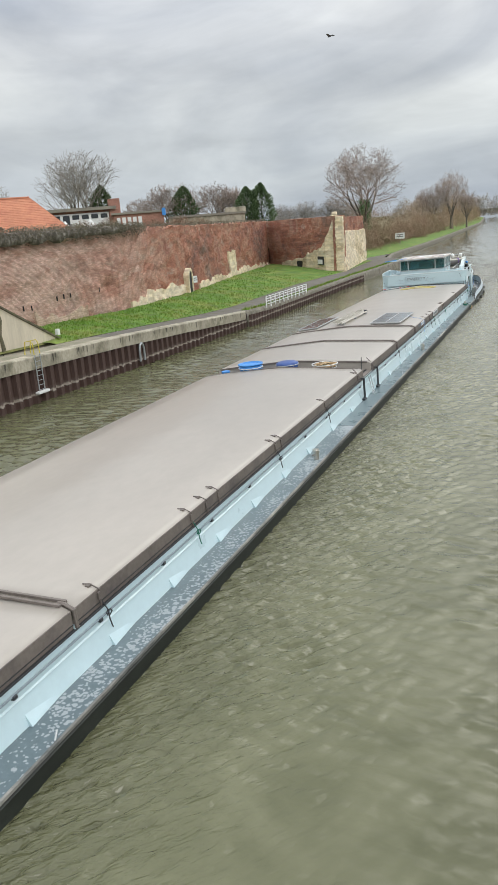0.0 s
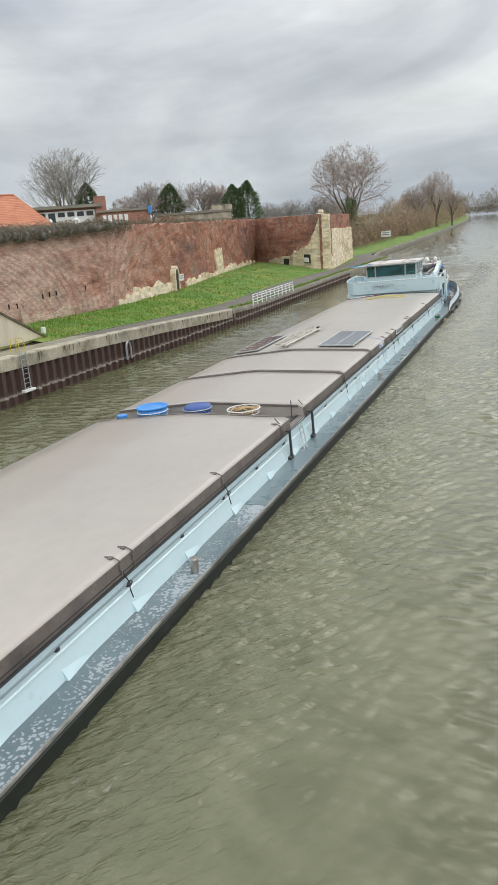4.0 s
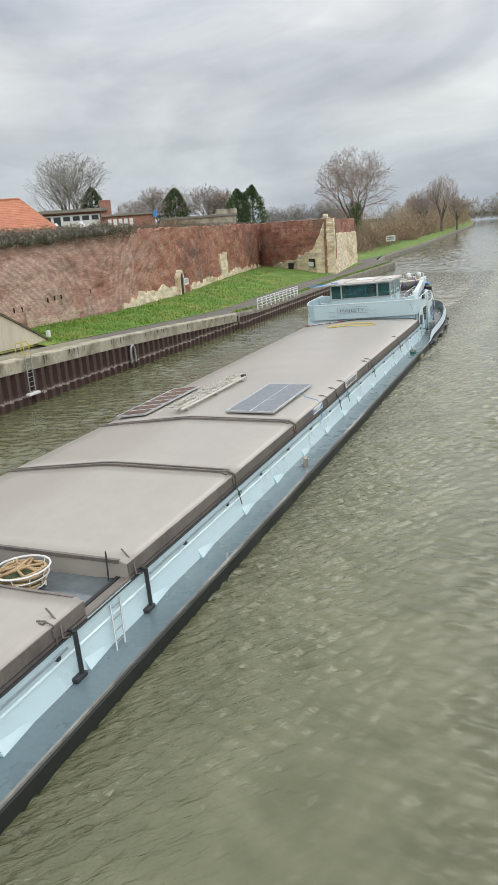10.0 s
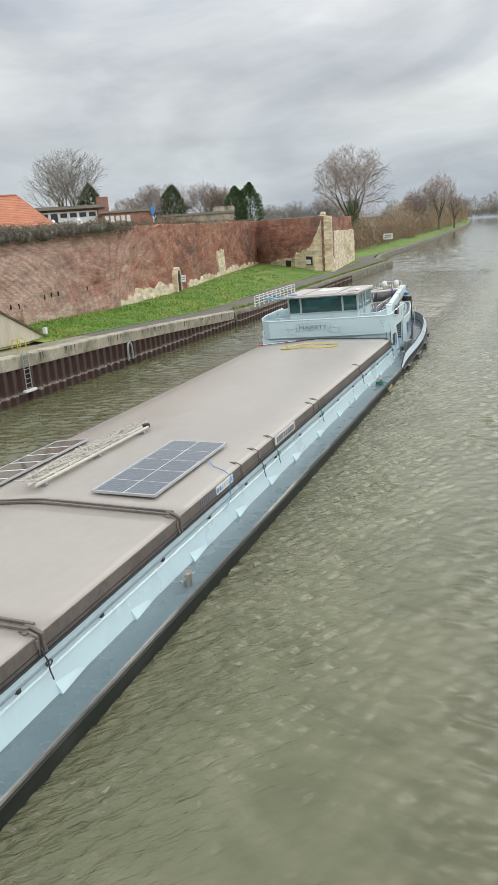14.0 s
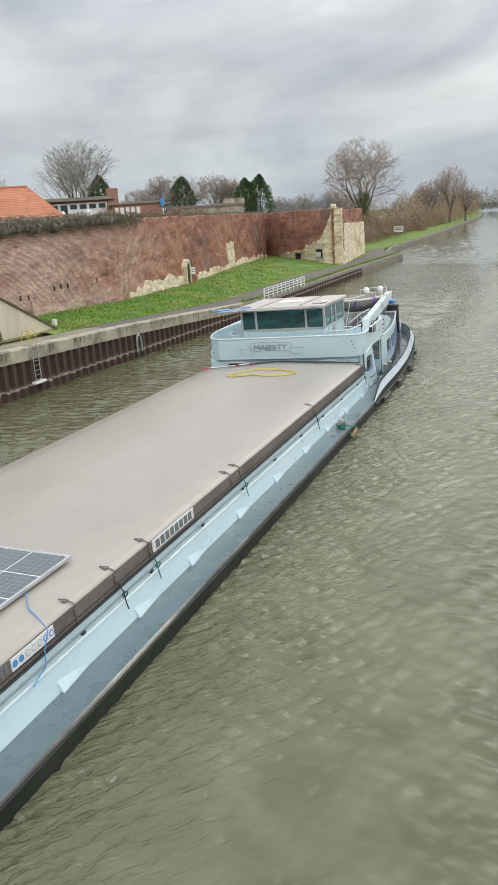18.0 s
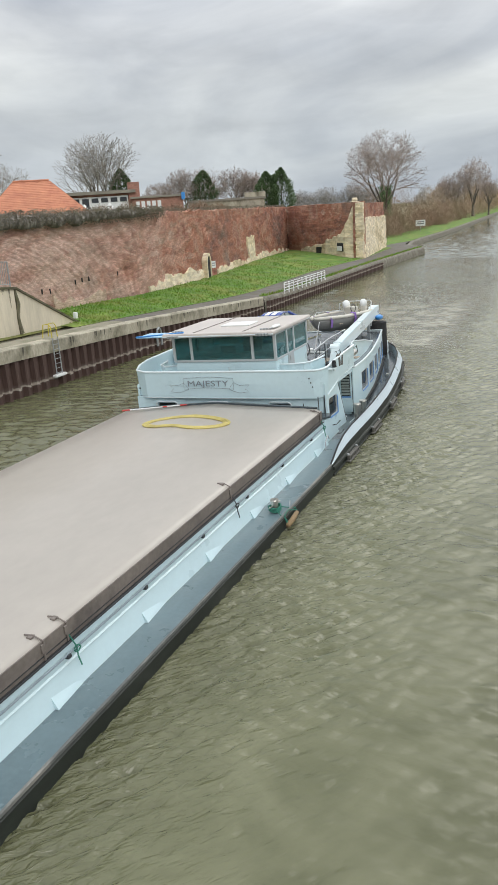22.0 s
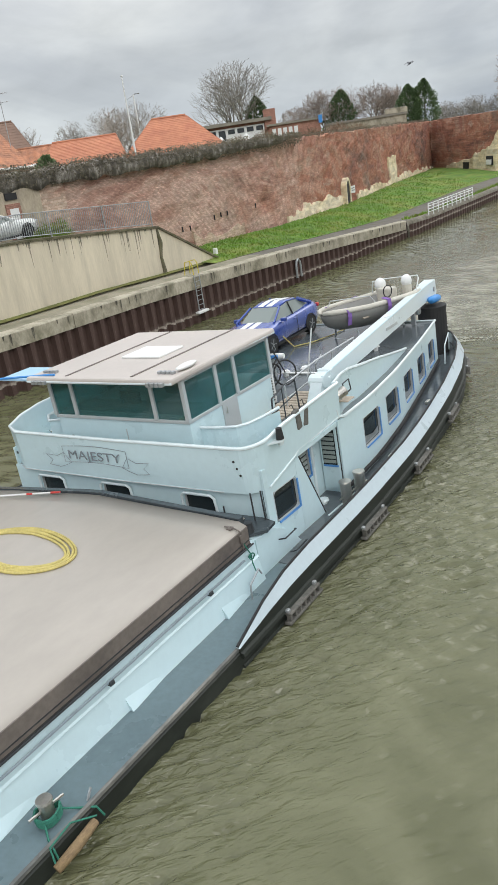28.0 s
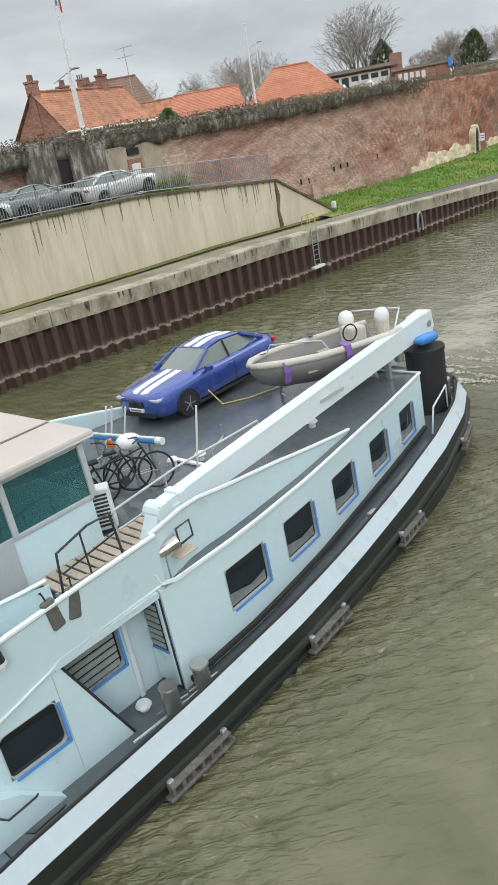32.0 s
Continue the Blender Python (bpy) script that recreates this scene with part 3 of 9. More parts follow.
def churned_material():
    """Silty water, soft ragged edge; its pale colour also stands in for mirrored sky."""
    m = bpy.data.materials.new("churned_silt_and_sky_water")
    m.use_nodes = True
    nt = m.node_tree
    N, L = nt.nodes.new, nt.links.new
    p = nt.nodes["Principled BSDF"]
    p.inputs["Base Color"].default_value, p.inputs["Roughness"].default_value, p.inputs["IOR"].default_value = (0.33, 0.32, 0.25, 1), 0.10, 1.45
    tc, sep, n, bp, rip = N("ShaderNodeTexCoord"), N("ShaderNodeSeparateXYZ"), N("ShaderNodeTexNoise"), N("ShaderNodeBump"), N("ShaderNodeTexNoise")
    L(tc.outputs["Object"], sep.inputs[0]), L(tc.outputs["Object"], n.inputs[0]), L(tc.outputs["Object"], rip.inputs[0])
    n.inputs["Scale"].default_value, n.inputs["Detail"].default_value = 0.55, 5
    rip.inputs["Scale"].default_value, rip.inputs["Detail"].default_value = 2.6, 3
    def fall(out, a, b, c, d):
        r = N("ShaderNodeValToRGB")
        k = N("ShaderNodeMapRange")
        k.inputs["From Min"].default_value, k.inputs["From Max"].default_value = a, d
        L(out, k.inputs[0]), L(k.outputs[0], r.inputs[0])
        e = r.color_ramp.elements
        e[0].color, e[1].color = (0, 0, 0, 1), (0, 0, 0, 1)
        for v in (b, c):
            e.new((v - a) / (d - a)).color = (1, 1, 1, 1)
        return r.outputs[0]
    fx, fy = fall(sep.outputs["X"], -9.2, -1.6, 3.4, 6.2), fall(sep.outputs["Y"], 94.6, 98, 113, 137)
    m1, m2, r = N("ShaderNodeMath"), N("ShaderNodeMath"), N("ShaderNodeMapRange")
    m1.operation = m2.operation = "MULTIPLY"
    r.inputs["From Min"].default_value, r.inputs["From Max"].default_value = 0.36, 0.60
    r.inputs["To Min"].default_value, r.inputs["To Max"].default_value = 0.45, 0.95
    L(n.outputs[0], r.inputs[0]), L(fx, m1.inputs[0]), L(fy, m1.inputs[1]), L(m1.outputs[0], m2.inputs[0]), L(r.outputs[0], m2.inputs[1])
    L(m2.outputs[0], p.inputs["Alpha"])
    bp.inputs["Strength"].default_value, bp.inputs["Distance"].default_value = 1.0, 0.11
    L(rip.outputs[0], bp.inputs["Height"]), L(bp.outputs[0], p.inputs["Normal"])
    return m


CHURNED = churned_material()
FOAM = surf("wash_foam", (0.44, 0.44, 0.37), 0.8, 0, 0.15, 2, 14, 0.4)
AMBER = surf("amber_lamp", (0.75, 0.16, 0.02), 0.3, 0, 0.05, 3, 20, 0)
FEATHER = surf("dark_feathers", (0.12, 0.12, 0.13), 0.9, 0, 0.3, 9, 40, 0)


# ---- building blocks ----
def part(name, bm, material, parent=None, label="", smooth=False):
    """Links a bmesh as one mesh object, under a thing or part if one is given."""
    me = bpy.data.meshes.new(name)
    bmesh.ops.recalc_face_normals(bm, faces=bm.faces)
    bm.to_mesh(me)
    bm.free()
    me.materials.append(material)
    if smooth:
        me.polygons.foreach_set("use_smooth", [True] * len(me.polygons))
    ob = new(name, me)
    if parent:
        ob.parent = parent
    if label:
        tagged(ob, label)
    return ob


def raw(name, verts, faces, material, parent=None, label="", smooth=False):
    me = bpy.data.meshes.new(name)
    me.from_pydata(verts, [], faces)
    me.materials.append(material)
    if smooth:
        me.polygons.foreach_set("use_smooth", [True] * len(me.polygons))
    ob = new(name, me)
    if parent:
        ob.parent = parent
    if label:
        tagged(ob, label)
    return ob


def shared(name, ob, m, parent):
    """Another object on the same mesh."""
    o = new(name, ob.data)
    o.parent = parent
    o.matrix_basis = m
    return o


def abox(bm, x0, x1, y0, y1, z0, z1, bevel=0.0, m=None):
    r = bmesh.ops.create_cube(bm, size=1, matrix=Matrix.Translation(((x0 + x1) / 2, (y0 + y1) / 2, (z0 + z1) / 2)) @ Matrix.Diagonal((x1 - x0, y1 - y0, z1 - z0, 1)))
    vs = r["verts"]
    if m is not None:
        bmesh.ops.transform(bm, matrix=m, verts=vs)
    if bevel:
        es = list({e for v in vs for e in v.link_edges})
        bmesh.ops.bevel(bm, geom=es, offset=bevel, segments=2, affect="EDGES", profile=0.5)
    return bm


def tube(bm, pts, r, n=6, cap=True):
    """A round bar along a line of points; r is one radius or one for each point."""
    pts = [Vector(p) for p in pts]
    rs = r if isinstance(r, (list, tuple)) else [r] * len(pts)
    rings = []
    ref = None
    for i, p in enumerate(pts):
        d = (pts[min(i + 1, len(pts) - 1)] - pts[max(i - 1, 0)]).normalized()
        if ref is None:
            ref = d.orthogonal().normalized()
        ref = (ref - d * ref.dot(d)).normalized()
        b = d.cross(ref)
        rings.append([bm.verts.new(p + (ref * math.cos(a) + b * math.sin(a)) * rs[i]) for a in (2 * math.pi * k / n for k in range(n))])
    for a, b in zip(rings, rings[1:]):
        for k in range(n):
            bm.faces.new((a[k], a[(k + 1) % n], b[(k + 1) % n], b[k]))
    if cap:
        bm.faces.new(rings[0][::-1])
        bm.faces.new(rings[-1])
    return bm


def can(bm, x, y, z0, z1, r0, r1=None, n=14):
    return tube(bm, [(x, y, z0), (x, y, z1)], [r0, r0 if r1 is None else r1], n)


def loft(bm, rings, closed=True, caps=True):
    vs = [[bm.verts.new(p) for p in ring] for ring in rings]
    n = len(vs[0])
    for a, b in zip(vs, vs[1:]):
        for k in range(n if closed else n - 1):
            bm.faces.new((a[k], a[(k + 1) % n], b[(k + 1) % n], b[k]))
    if caps and closed:
        bm.faces.new(vs[0][::-1])
        bm.faces.new(vs[-1])
    return bm


def plate(bm, poly, axis, a, b):
    """A flat plate: a polygon in the plane across the axis, from a to b along it."""
    def pt(u, v, w):
        return ((w, u, v), (u, w, v), (u, v, w))[axis]
    lo = [bm.verts.new(pt(u, v, a)) for u, v in poly]
    hi = [bm.verts.new(pt(u, v, b)) for u, v in poly]
    n = len(poly)
    for k in range(n):
        bm.faces.new((lo[k], lo[(k + 1) % n], hi[(k + 1) % n], hi[k]))
    bm.faces.new(lo[::-1])
    bm.faces.new(hi)
    return bm


def pierced(bm, us, vs, holes, fn, thick):
    """A wall with openings through it. fn(u, v, depth) gives the place; holes are (u0, u1, v0, v1)."""
    us = sorted(set(us) | {h for o in holes for h in o[:2]})
    vs = sorted(set(vs) | {h for o in holes for h in o[2:]})
    made = {}

    def vert(i, j, k):
        if (i, j, k) not in made:
            made[i, j, k] = bm.verts.new(fn(us[i], vs[j], thick * k))
        return made[i, j, k]

    def solid(i, j):
        if not (0 <= i < len(us) - 1 and 0 <= j < len(vs) - 1):
            return False
        u, v = (us[i] + us[i + 1]) / 2, (vs[j] + vs[j + 1]) / 2
        return not any(a < u < b and c < v < d for a, b, c, d in holes)

    for i in range(len(us) - 1):
        for j in range(len(vs) - 1):
            if not solid(i, j):
                continue
            for k in (0, 1):
                bm.faces.new((vert(i, j, k), vert(i + 1, j, k), vert(i + 1, j + 1, k), vert(i, j + 1, k)))
            for di, dj, a, b in ((-1, 0, (i, j), (i, j + 1)), (1, 0, (i + 1, j), (i + 1, j + 1)), (0, -1, (i, j), (i + 1, j)), (0, 1, (i, j + 1), (i + 1, j + 1))):
                if not solid(i + di, j + dj):
                    bm.faces.new((vert(*a, 0), vert(*b, 0), vert(*b, 1), vert(*a, 1)))
    return bm


def rounded(u0, u1, v0, v1, r, n=4):
    pts = []
    for cu, cv, a0 in ((u1 - r, v0 + r, -90), (u1 - r, v1 - r, 0), (u0 + r, v1 - r, 90), (u0 + r, v0 + r, 180)):
        pts += [(cu + r * math.cos(radians(a0 + 90 * k / n)), cv + r * math.sin(radians(a0 + 90 * k / n))) for k in range(n + 1)]
    return pts


def ring_frame(bm, u0, u1, v0, v1, r, w, fn, d0, d1):
    """A rounded window frame of width w that stands from depth d0 to d1."""
    a, b = rounded(u0, u1, v0, v1, r), rounded(u0 - w, u1 + w, v0 - w, v1 + w, r + w)
    n = len(a)
    rows = [[bm.verts.new(fn(u, v, d)) for u, v in pts] for pts, d in ((a, d1), (a, d0), (b, d0), (b, d1))]
    for s in range(4):
        p, q = rows[s], rows[(s + 1) % 4]
        for k in range(n):
            bm.faces.new((p[k], p[(k + 1) % n], q[(k + 1) % n], q[k]))
    return bm


def lerp(table, x):
    return float(np.interp(x, [a for a, b in table], [b for a, b in table]))


def setting(ob, label, category=""):
    return tagged(ob, label, category, kind="structure")

# ---- the canal and its bank ----
QUAY = [(-60, -36), (0, -31.0), (12, -29.1), (16, -28.4), (21, -27.5), (29, -26.8), (37, -26.4), (45, -25.9), (60, -25.5), (100, -25.6), (128, -24.9), (131, -24.6), (133.5, -25.4)]
BANK = QUAY + [(136, -27.4), (142, -29.6), (160, -31.4), (199, -31.8), (233, -32.8), (337, -36.5), (442, -40.5), (649, -57.2), (760, -75), (1200, -190)]
QTOP = [(-60, 2.6), (22, 2.5), (29, 2.5), (42, 2.15), (49, 1.83), (60, 1.25), (67, 1.0), (80, 0.98), (140, 0.95), (200, 0.8), (1200, 0.8)]
PATHW = [(-60, 2.0), (40, 2.0), (48, 2.3), (61, 3.2), (73, 3.7), (89, 4.4), (108, 3.2), (134, 5.6), (142, 4.0), (152, 0.45), (1200, 0.45)]
RAMPART = [(8, -35.0), (30, -34.4), (45.7, -34.0), (54, -33.4), (71.5, -35.5), (97, -41.0), (125, -46.5)]


def quay_x(y):
    return lerp(BANK, y)


WATER_Z = -0.20
XC_HULL = -7.32      # the line along which the barge's side passes


def make_water():
    """One sheet: a fine net of wind ripples and hull waves nearby, plain out to the horizon."""
    rng = np.random.default_rng(7)
    xs = np.concatenate([np.arange(-38.0, -17.3, 0.13), np.arange(-17.3, -8.1, 0.46), np.arange(-8.1, -2.5, 0.062), np.arange(-2.5, 27.9, 0.115)])
    ys = [2.0]
    while ys[-1] < 118:
        ys.append(ys[-1] + 0.060 + 0.0027 * max(0.0, ys[-1] - 8))
    X, Y = np.meshgrid(xs, np.array(ys))
    wind, hull_side = np.zeros_like(X), np.zeros_like(X)
    step = 0.060 + 0.0027 * np.maximum(0.0, Y - 8)
    for k in range(70):
        ln = 0.28 * (2.9 ** rng.random())
        a, ph = radians(103) + rng.normal(0, 0.55), rng.uniform(0, 6.283)
        carry = np.clip((ln / step - 1.6) / 1.6, 0, 1)
        wind += carry * 0.050 * ln / 6.283 * np.sin(6.283 / ln * (X * math.cos(a) + Y * math.sin(a)) + ph)
    for k in range(36):
        ln = 0.22 * (2.2 ** rng.random())
        a, ph = radians(-36) + rng.normal(0, 0.38), rng.uniform(0, 6.283)
        hull_side += 0.145 * ln / 6.283 * np.sin(6.283 / ln * (X * math.cos(a) + Y * math.sin(a)) + ph)
    def drift(sc, seed):
        g = np.random.default_rng(seed)
        out = np.zeros_like(X)
        for k in range(9):
            a, l2 = g.uniform(0, 6.283), sc * g.uniform(0.6, 1.8)
            out += np.sin(6.283 / l2 * (X * math.cos(a) + Y * math.sin(a)) + g.uniform(0, 6.283))
        return np.clip(0.5 + out / 6.0, 0, 1)
    wind += 6.0 * wind ** 2 - 6.0 * np.mean(wind ** 2)
    hull_side -= 12.0 * hull_side ** 2 - 12.0 * np.mean(hull_side ** 2)
    near = np.clip((Y - 4) / 18, 0.4, 1.1) * np.interp(Y, [0, 40, 70, 118], [1, 1, 0.62, 0.40])
    off = X - XC_HULL
    wind *= np.where(off > 0, 0.25 + 2.6 * np.clip((off - 3.5) / 6, 0, 1), 0.85)
    by_hull = np.exp(-np.abs(off) / 3.0) * (0.6 + 0.8 * drift(7, 3))
    edge = np.clip((118 - Y) / 14, 0, 1) * np.clip((Y - 2) / 1.5, 0, 1) * np.clip((27.8 - X) / 2, 0, 1)
    Z = WATER_Z + edge * (wind * near * (0.35 + 1.0 * drift(13, 4) ** 2) + hull_side * by_hull) * np.where((off < -0.2) & (off > -10.6), 0.15, np.clip(0.3 + np.abs(off) / 1.6, 0, 1))
    nr, nc = X.shape
    verts = np.stack([X, Y, Z], axis=-1).reshape(-1, 3)
    idx = np.arange(nr * nc).reshape(nr, nc)
    quads = np.stack([idx[:-1, :-1], idx[:-1, 1:], idx[1:, 1:], idx[1:, :-1]], axis=-1).reshape(-1, 4)
    # coarser chop farther off
    ys2 = [float(ys[-1])]
    while ys2[-1] < 460:
        ys2.append(ys2[-1] + 0.5 + 0.006 * (ys2[-1] - 118))
    xs2 = np.arange(float(xs[0]), float(xs[-1]) + 0.01, (float(xs[-1]) - float(xs[0])) / 110)
    X2, Y2 = np.meshgrid(xs2, np.array(ys2))
    Z2 = rng.normal(0, 0.032, X2.shape)
    Z2[0, :], Z2[-1, :], Z2[:, 0], Z2[:, -1] = 0, 0, 0, 0
    base = len(verts)
    verts = np.concatenate([verts, np.stack([X2, Y2, Z2 + WATER_Z], axis=-1).reshape(-1, 3)])
    idx = base + np.arange(X2.size).reshape(X2.shape)
    quads = np.concatenate([quads, np.stack([idx[:-1, :-1], idx[:-1, 1:], idx[1:, 1:], idx[1:, :-1]], axis=-1).reshape(-1, 4)])
    # the plain sheet round the net
    x0, x1, y0, y1 = float(xs[0]), float(xs[-1]), ys[0], ys2[-1]
    n = len(verts)
    rim = [(-1500, -800), (x0, -800), (x1, -800), (1500, -800), (-1500, y0), (x0, y0), (x1, y0), (1500, y0), (-1500, y1), (x0, y1), (x1, y1), (1500, y1), (-1500, 3000), (x0, 3000), (x1, 3000), (1500, 3000)]
    verts = np.concatenate([verts, np.array([(a, b, WATER_Z) for a, b in rim])])
    faces = quads.tolist() + [[n + r * 4 + c, n + r * 4 + c + 1, n + r * 4 + c + 5, n + r * 4 + c + 4] for r in range(3) for c in range(3) if (r, c) != (1, 1)]
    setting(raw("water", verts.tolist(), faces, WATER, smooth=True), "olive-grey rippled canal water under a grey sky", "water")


def sheet(name, ys, cols, material, label, category="ground"):
    """A strip of ground: for each y a row of (x, z)."""
    bm = bmesh.new()
    rows = [[bm.verts.new((x, y, z)) for x, z in cols(y)] for y in ys]
    for a, b in zip(rows, rows[1:]):
        for k in range(len(a) - 1):
            bm.faces.new((a[k], a[k + 1], b[k + 1], b[k]))
    return setting(part(name, bm, material, smooth=True), label, category)


def frange(a, b, n):
    return [a + (b - a) * i / n for i in range(n + 1)]


def wall_x(y):
    return lerp(RAMPART, y) if y < 125 else quay_x(y) - lerp(PATHW, y) - lerp([(125, 16), (140, 10), (1200, 10)], y)


def base_z(y):
    return lerp([(8, 2.7), (46, 2.6), (54, 2.4), (71, 2.2), (97, 2.0), (125, 1.7), (140, 1.5), (1200, 1.6)], y)


def make_ground():
    far = frange(140, 400, 20) + frange(430, 1200, 18)

    def path(y):
        q, t = quay_x(y), lerp(QTOP, y)
        w = lerp(PATHW, y)
        return [(q - 0.42, t - 0.004), (q - w * 0.55, t + 0.03), (q - w, t)]

    sheet("quay_path", frange(-60, 41, 50), path, surf("worn_pale_quay_path", (0.27, 0.245, 0.185), 0.95, 0, 0.25, 0.5, 30, 0.3, (0.17, 0.165, 0.10), 0.45, 0.14, 0.9), "worn pale mossy concrete path on the quay", "path")
    sheet("towpath", frange(41, 152, 56), path, ASPHALT, "narrow worn grey asphalt towpath along the canal", "path")

    def grass(y):
        q, t, w = quay_x(y), lerp(QTOP, y), lerp(PATHW, y)
        x0, x1, z1 = q - w, wall_x(y) + 0.3, base_z(y)
        out = []
        for k in range(9):
            f = k / 8
            b = 0.10 * noise.noise((x0 + (x1 - x0) * f, y * 0.4, 0)) * (0 if k == 0 else 1)
            out.append((x0 + (x1 - x0) * f, t + 0.02 + (z1 - t) * (f ** 0.8) + b))
        return out

    sheet("grass_verge", frange(38, 140, 140) + far[1:], grass, GRASS, "bright green rough grass verge below the old wall", "grass")

    def bank(y):
        q, t = quay_x(y), lerp(QTOP, y)
        return [(q + 0.34, -0.4), (q + 0.30, t - 0.25), (q + 0.1, t - 0.02), (q - 0.42, t)]

    sheet("bank_edge", frange(61.2, 140, 60) + far[1:], bank, surf("dark_stone_bank", (0.20, 0.185, 0.15), 0.9, 0, 0.4, 1.2, 9, 0.7, (0.09, 0.08, 0.05), 0.46, 0.12), "dark weathered stone canal bank edge", "bank")

    def land(y):
        x, z = wall_x(y) - 1.0, lerp([(-60, 6.0), (110, 6.2), (126, 4.5), (134, 1.7), (1200, 1.7)], y)
        if y > 125:
            return [(wall_x(y) + 0.35, base_z(y) + 0.01), (wall_x(y) - 3, z), (-120, z + 0.5), (-1500, 3)]
        return [(x, z), (x - 4, z), (-120, 6), (-1500, 6)]

    sheet("ground", frange(-60, 125, 40) + [126, 130, 135, 140] + far[1:] + [3000], land, EARTH, "flat winter ground behind the rampart reaching the horizon")
    bm = bmesh.new()
    abox(bm, 28, 1500, -300, 3000, -1, 1.2)
    setting(part("bank_east", bm, EARTH), "flat grassy bank on the canal's other side", "ground")


def make_quay():
    """Concrete beam on a row of rusty sheet piles."""
    quay = setting(new("quay_wall"), "rusty sheet-pile quay under a stained concrete beam", "quay")
    ys = [-20, -4, 8, 17, 24.4, 33.2, 41.5, 50.5, 61]
    for a, b in zip(ys, ys[1:]):
        bm = bmesh.new()
        rings = []
        for y in frange(a + 0.02, b - 0.02, 8):
            q, t = quay_x(y), lerp(QTOP, y)
            e = 0.012 * noise.noise((y * 1.3, 3, 1))
            rings.append([(q + 0.28 + e, y, t - 0.70), (q + 0.30 + e, y, t - 0.06), (q + 0.25, y, t), (q - 0.45, y, t + 0.01), (q - 0.45, y, t - 0.70)])
        loft(bm, rings)
        part("concrete_beam", bm, CONCRETE, quay)
    rnd = random.Random(18)
    vs, fs = [], []
    for k in range(120):
        y = rnd.uniform(6, 60)
        if noise.noise((y * 0.35, 1, 4)) < rnd.uniform(-0.3, 0.3):
            continue
        q, t = quay_x(y), lerp(QTOP, y)
        w, ln, n = rnd.uniform(0.02, 0.09), rnd.uniform(0.12, 0.62), len(vs)
        e = 0.318 + 0.002 * (k % 3)
        vs += [(q + e, y - w, t - 0.055), (q + e, y + w, t - 0.055), (q + e, y + w * 0.8, t - 0.05 - ln * 0.6), (q + e - 0.002, y + w * 0.1, t - 0.05 - ln), (q + e, y - w * 0.7, t - 0.05 - ln * 0.6)]
        fs.append(tuple(range(n, n + 5)))
    st = raw("run_off_stains", vs, fs, RUNOFF, quay)
    tagged(st, "dark run-off stains on the concrete beam", kind="stuff")
    # one trapezoid sheet, used again and again
    bm = bmesh.new()
    prof = [(0, 0.0), (0.05, 0.0), (0.14, 0.24), (0.40, 0.24), (0.49, 0.0), (0.70, 0.0)]
    lo, hi = [], []
    for y, x in prof:
        lo.append(bm.verts.new((x, y, -1.0)))
        hi.append(bm.verts.new((x, y, 2.05)))
    for k in range(len(prof) - 1):
        bm.faces.new((lo[k], lo[k + 1], hi[k + 1], hi[k]))
    first = part("sheet_pile", bm, PILE, quay)
    y, k = 3.0, 0
    while y < 104:
        x = quay_x(y) + (0.0 if y < 61.2 else 0.36)
        turn = math.degrees(math.atan2(quay_x(y + 0.7) - quay_x(y), 0.7))
        sink = min(0.0, lerp(QTOP, y) - (0.64 if y < 61.2 else 0.38) - 2.05)
        m = pose(x, y, max(sink, -1.6), 0, 0, -turn)
        if k == 0:
            first.matrix_basis = m
        else:
            shared("sheet_pile", first, m, quay)
        y += 0.70 * math.cos(radians(turn))
        k += 1
    bm = bmesh.new()
    rings = [[(quay_x(y) - 0.12, y, -1), (quay_x(y) - 0.12, y, lerp(QTOP, y) - 0.5), (quay_x(y) - 1, y, lerp(QTOP, y) - 0.5), (quay_x(y) - 1, y, -1)] for y in frange(-60, 66, 40)]
    loft(bm, rings)
    part("backing", bm, PILE, quay)
    # mooring hoop in the piles
    bm = bmesh.new()
    tube(bm, [(0, -0.28, 0.2), (0, -0.28, 0.95), (0, -0.2, 1.25), (0, 0, 1.38), (0, 0.2, 1.25), (0, 0.28, 0.95), (0, 0.28, 0.2)], 0.075, 8)
    hoop = tagged(part("mooring_hoop", bm, GALV), "pale rusty steel mooring hoop set into the quay piles", "hoop")
    hoop.matrix_basis = pose(quay_x(43.5) + 0.33, 43.5, 0.0)


def make_ladder():
    lad = tagged(new("quay_ladder"), "steel quay ladder with yellow hoops at its top", "ladder")
    x, y = quay_x(33.3) + 0.36, 33.3
    lad.matrix_basis = pose(x, y, 0)
    for s in (-0.24, 0.24):
        bm = bmesh.new()
        tube(bm, [(0, s, 0.45), (0, s, 2.5)], 0.03)
        part("rail", bm, GALV, lad)
        bm = bmesh.new()
        tube(bm, [(0, s, 2.45), (-0.02, s, 3.1), (-0.15, s, 3.25), (-0.5, s, 3.2), (-0.62, s, 2.5)], 0.028)
        part("grab_hoop", bm, YELLOW, lad, "yellow painted grab hoop")
    for k in range(8):
        bm = bmesh.new()
        tube(bm, [(0, -0.24, 0.55 + 0.26 * k), (0, 0.24, 0.55 + 0.26 * k)], 0.016)
        part("rung", bm, GALV, lad)
    bm = bmesh.new()
    abox(bm, -0.12, 0.16, -0.48, 0.48, 0.34, 0.48, 0.03)
    part("foot_board", bm, WHITE, lad, "white foot board at the waterline")


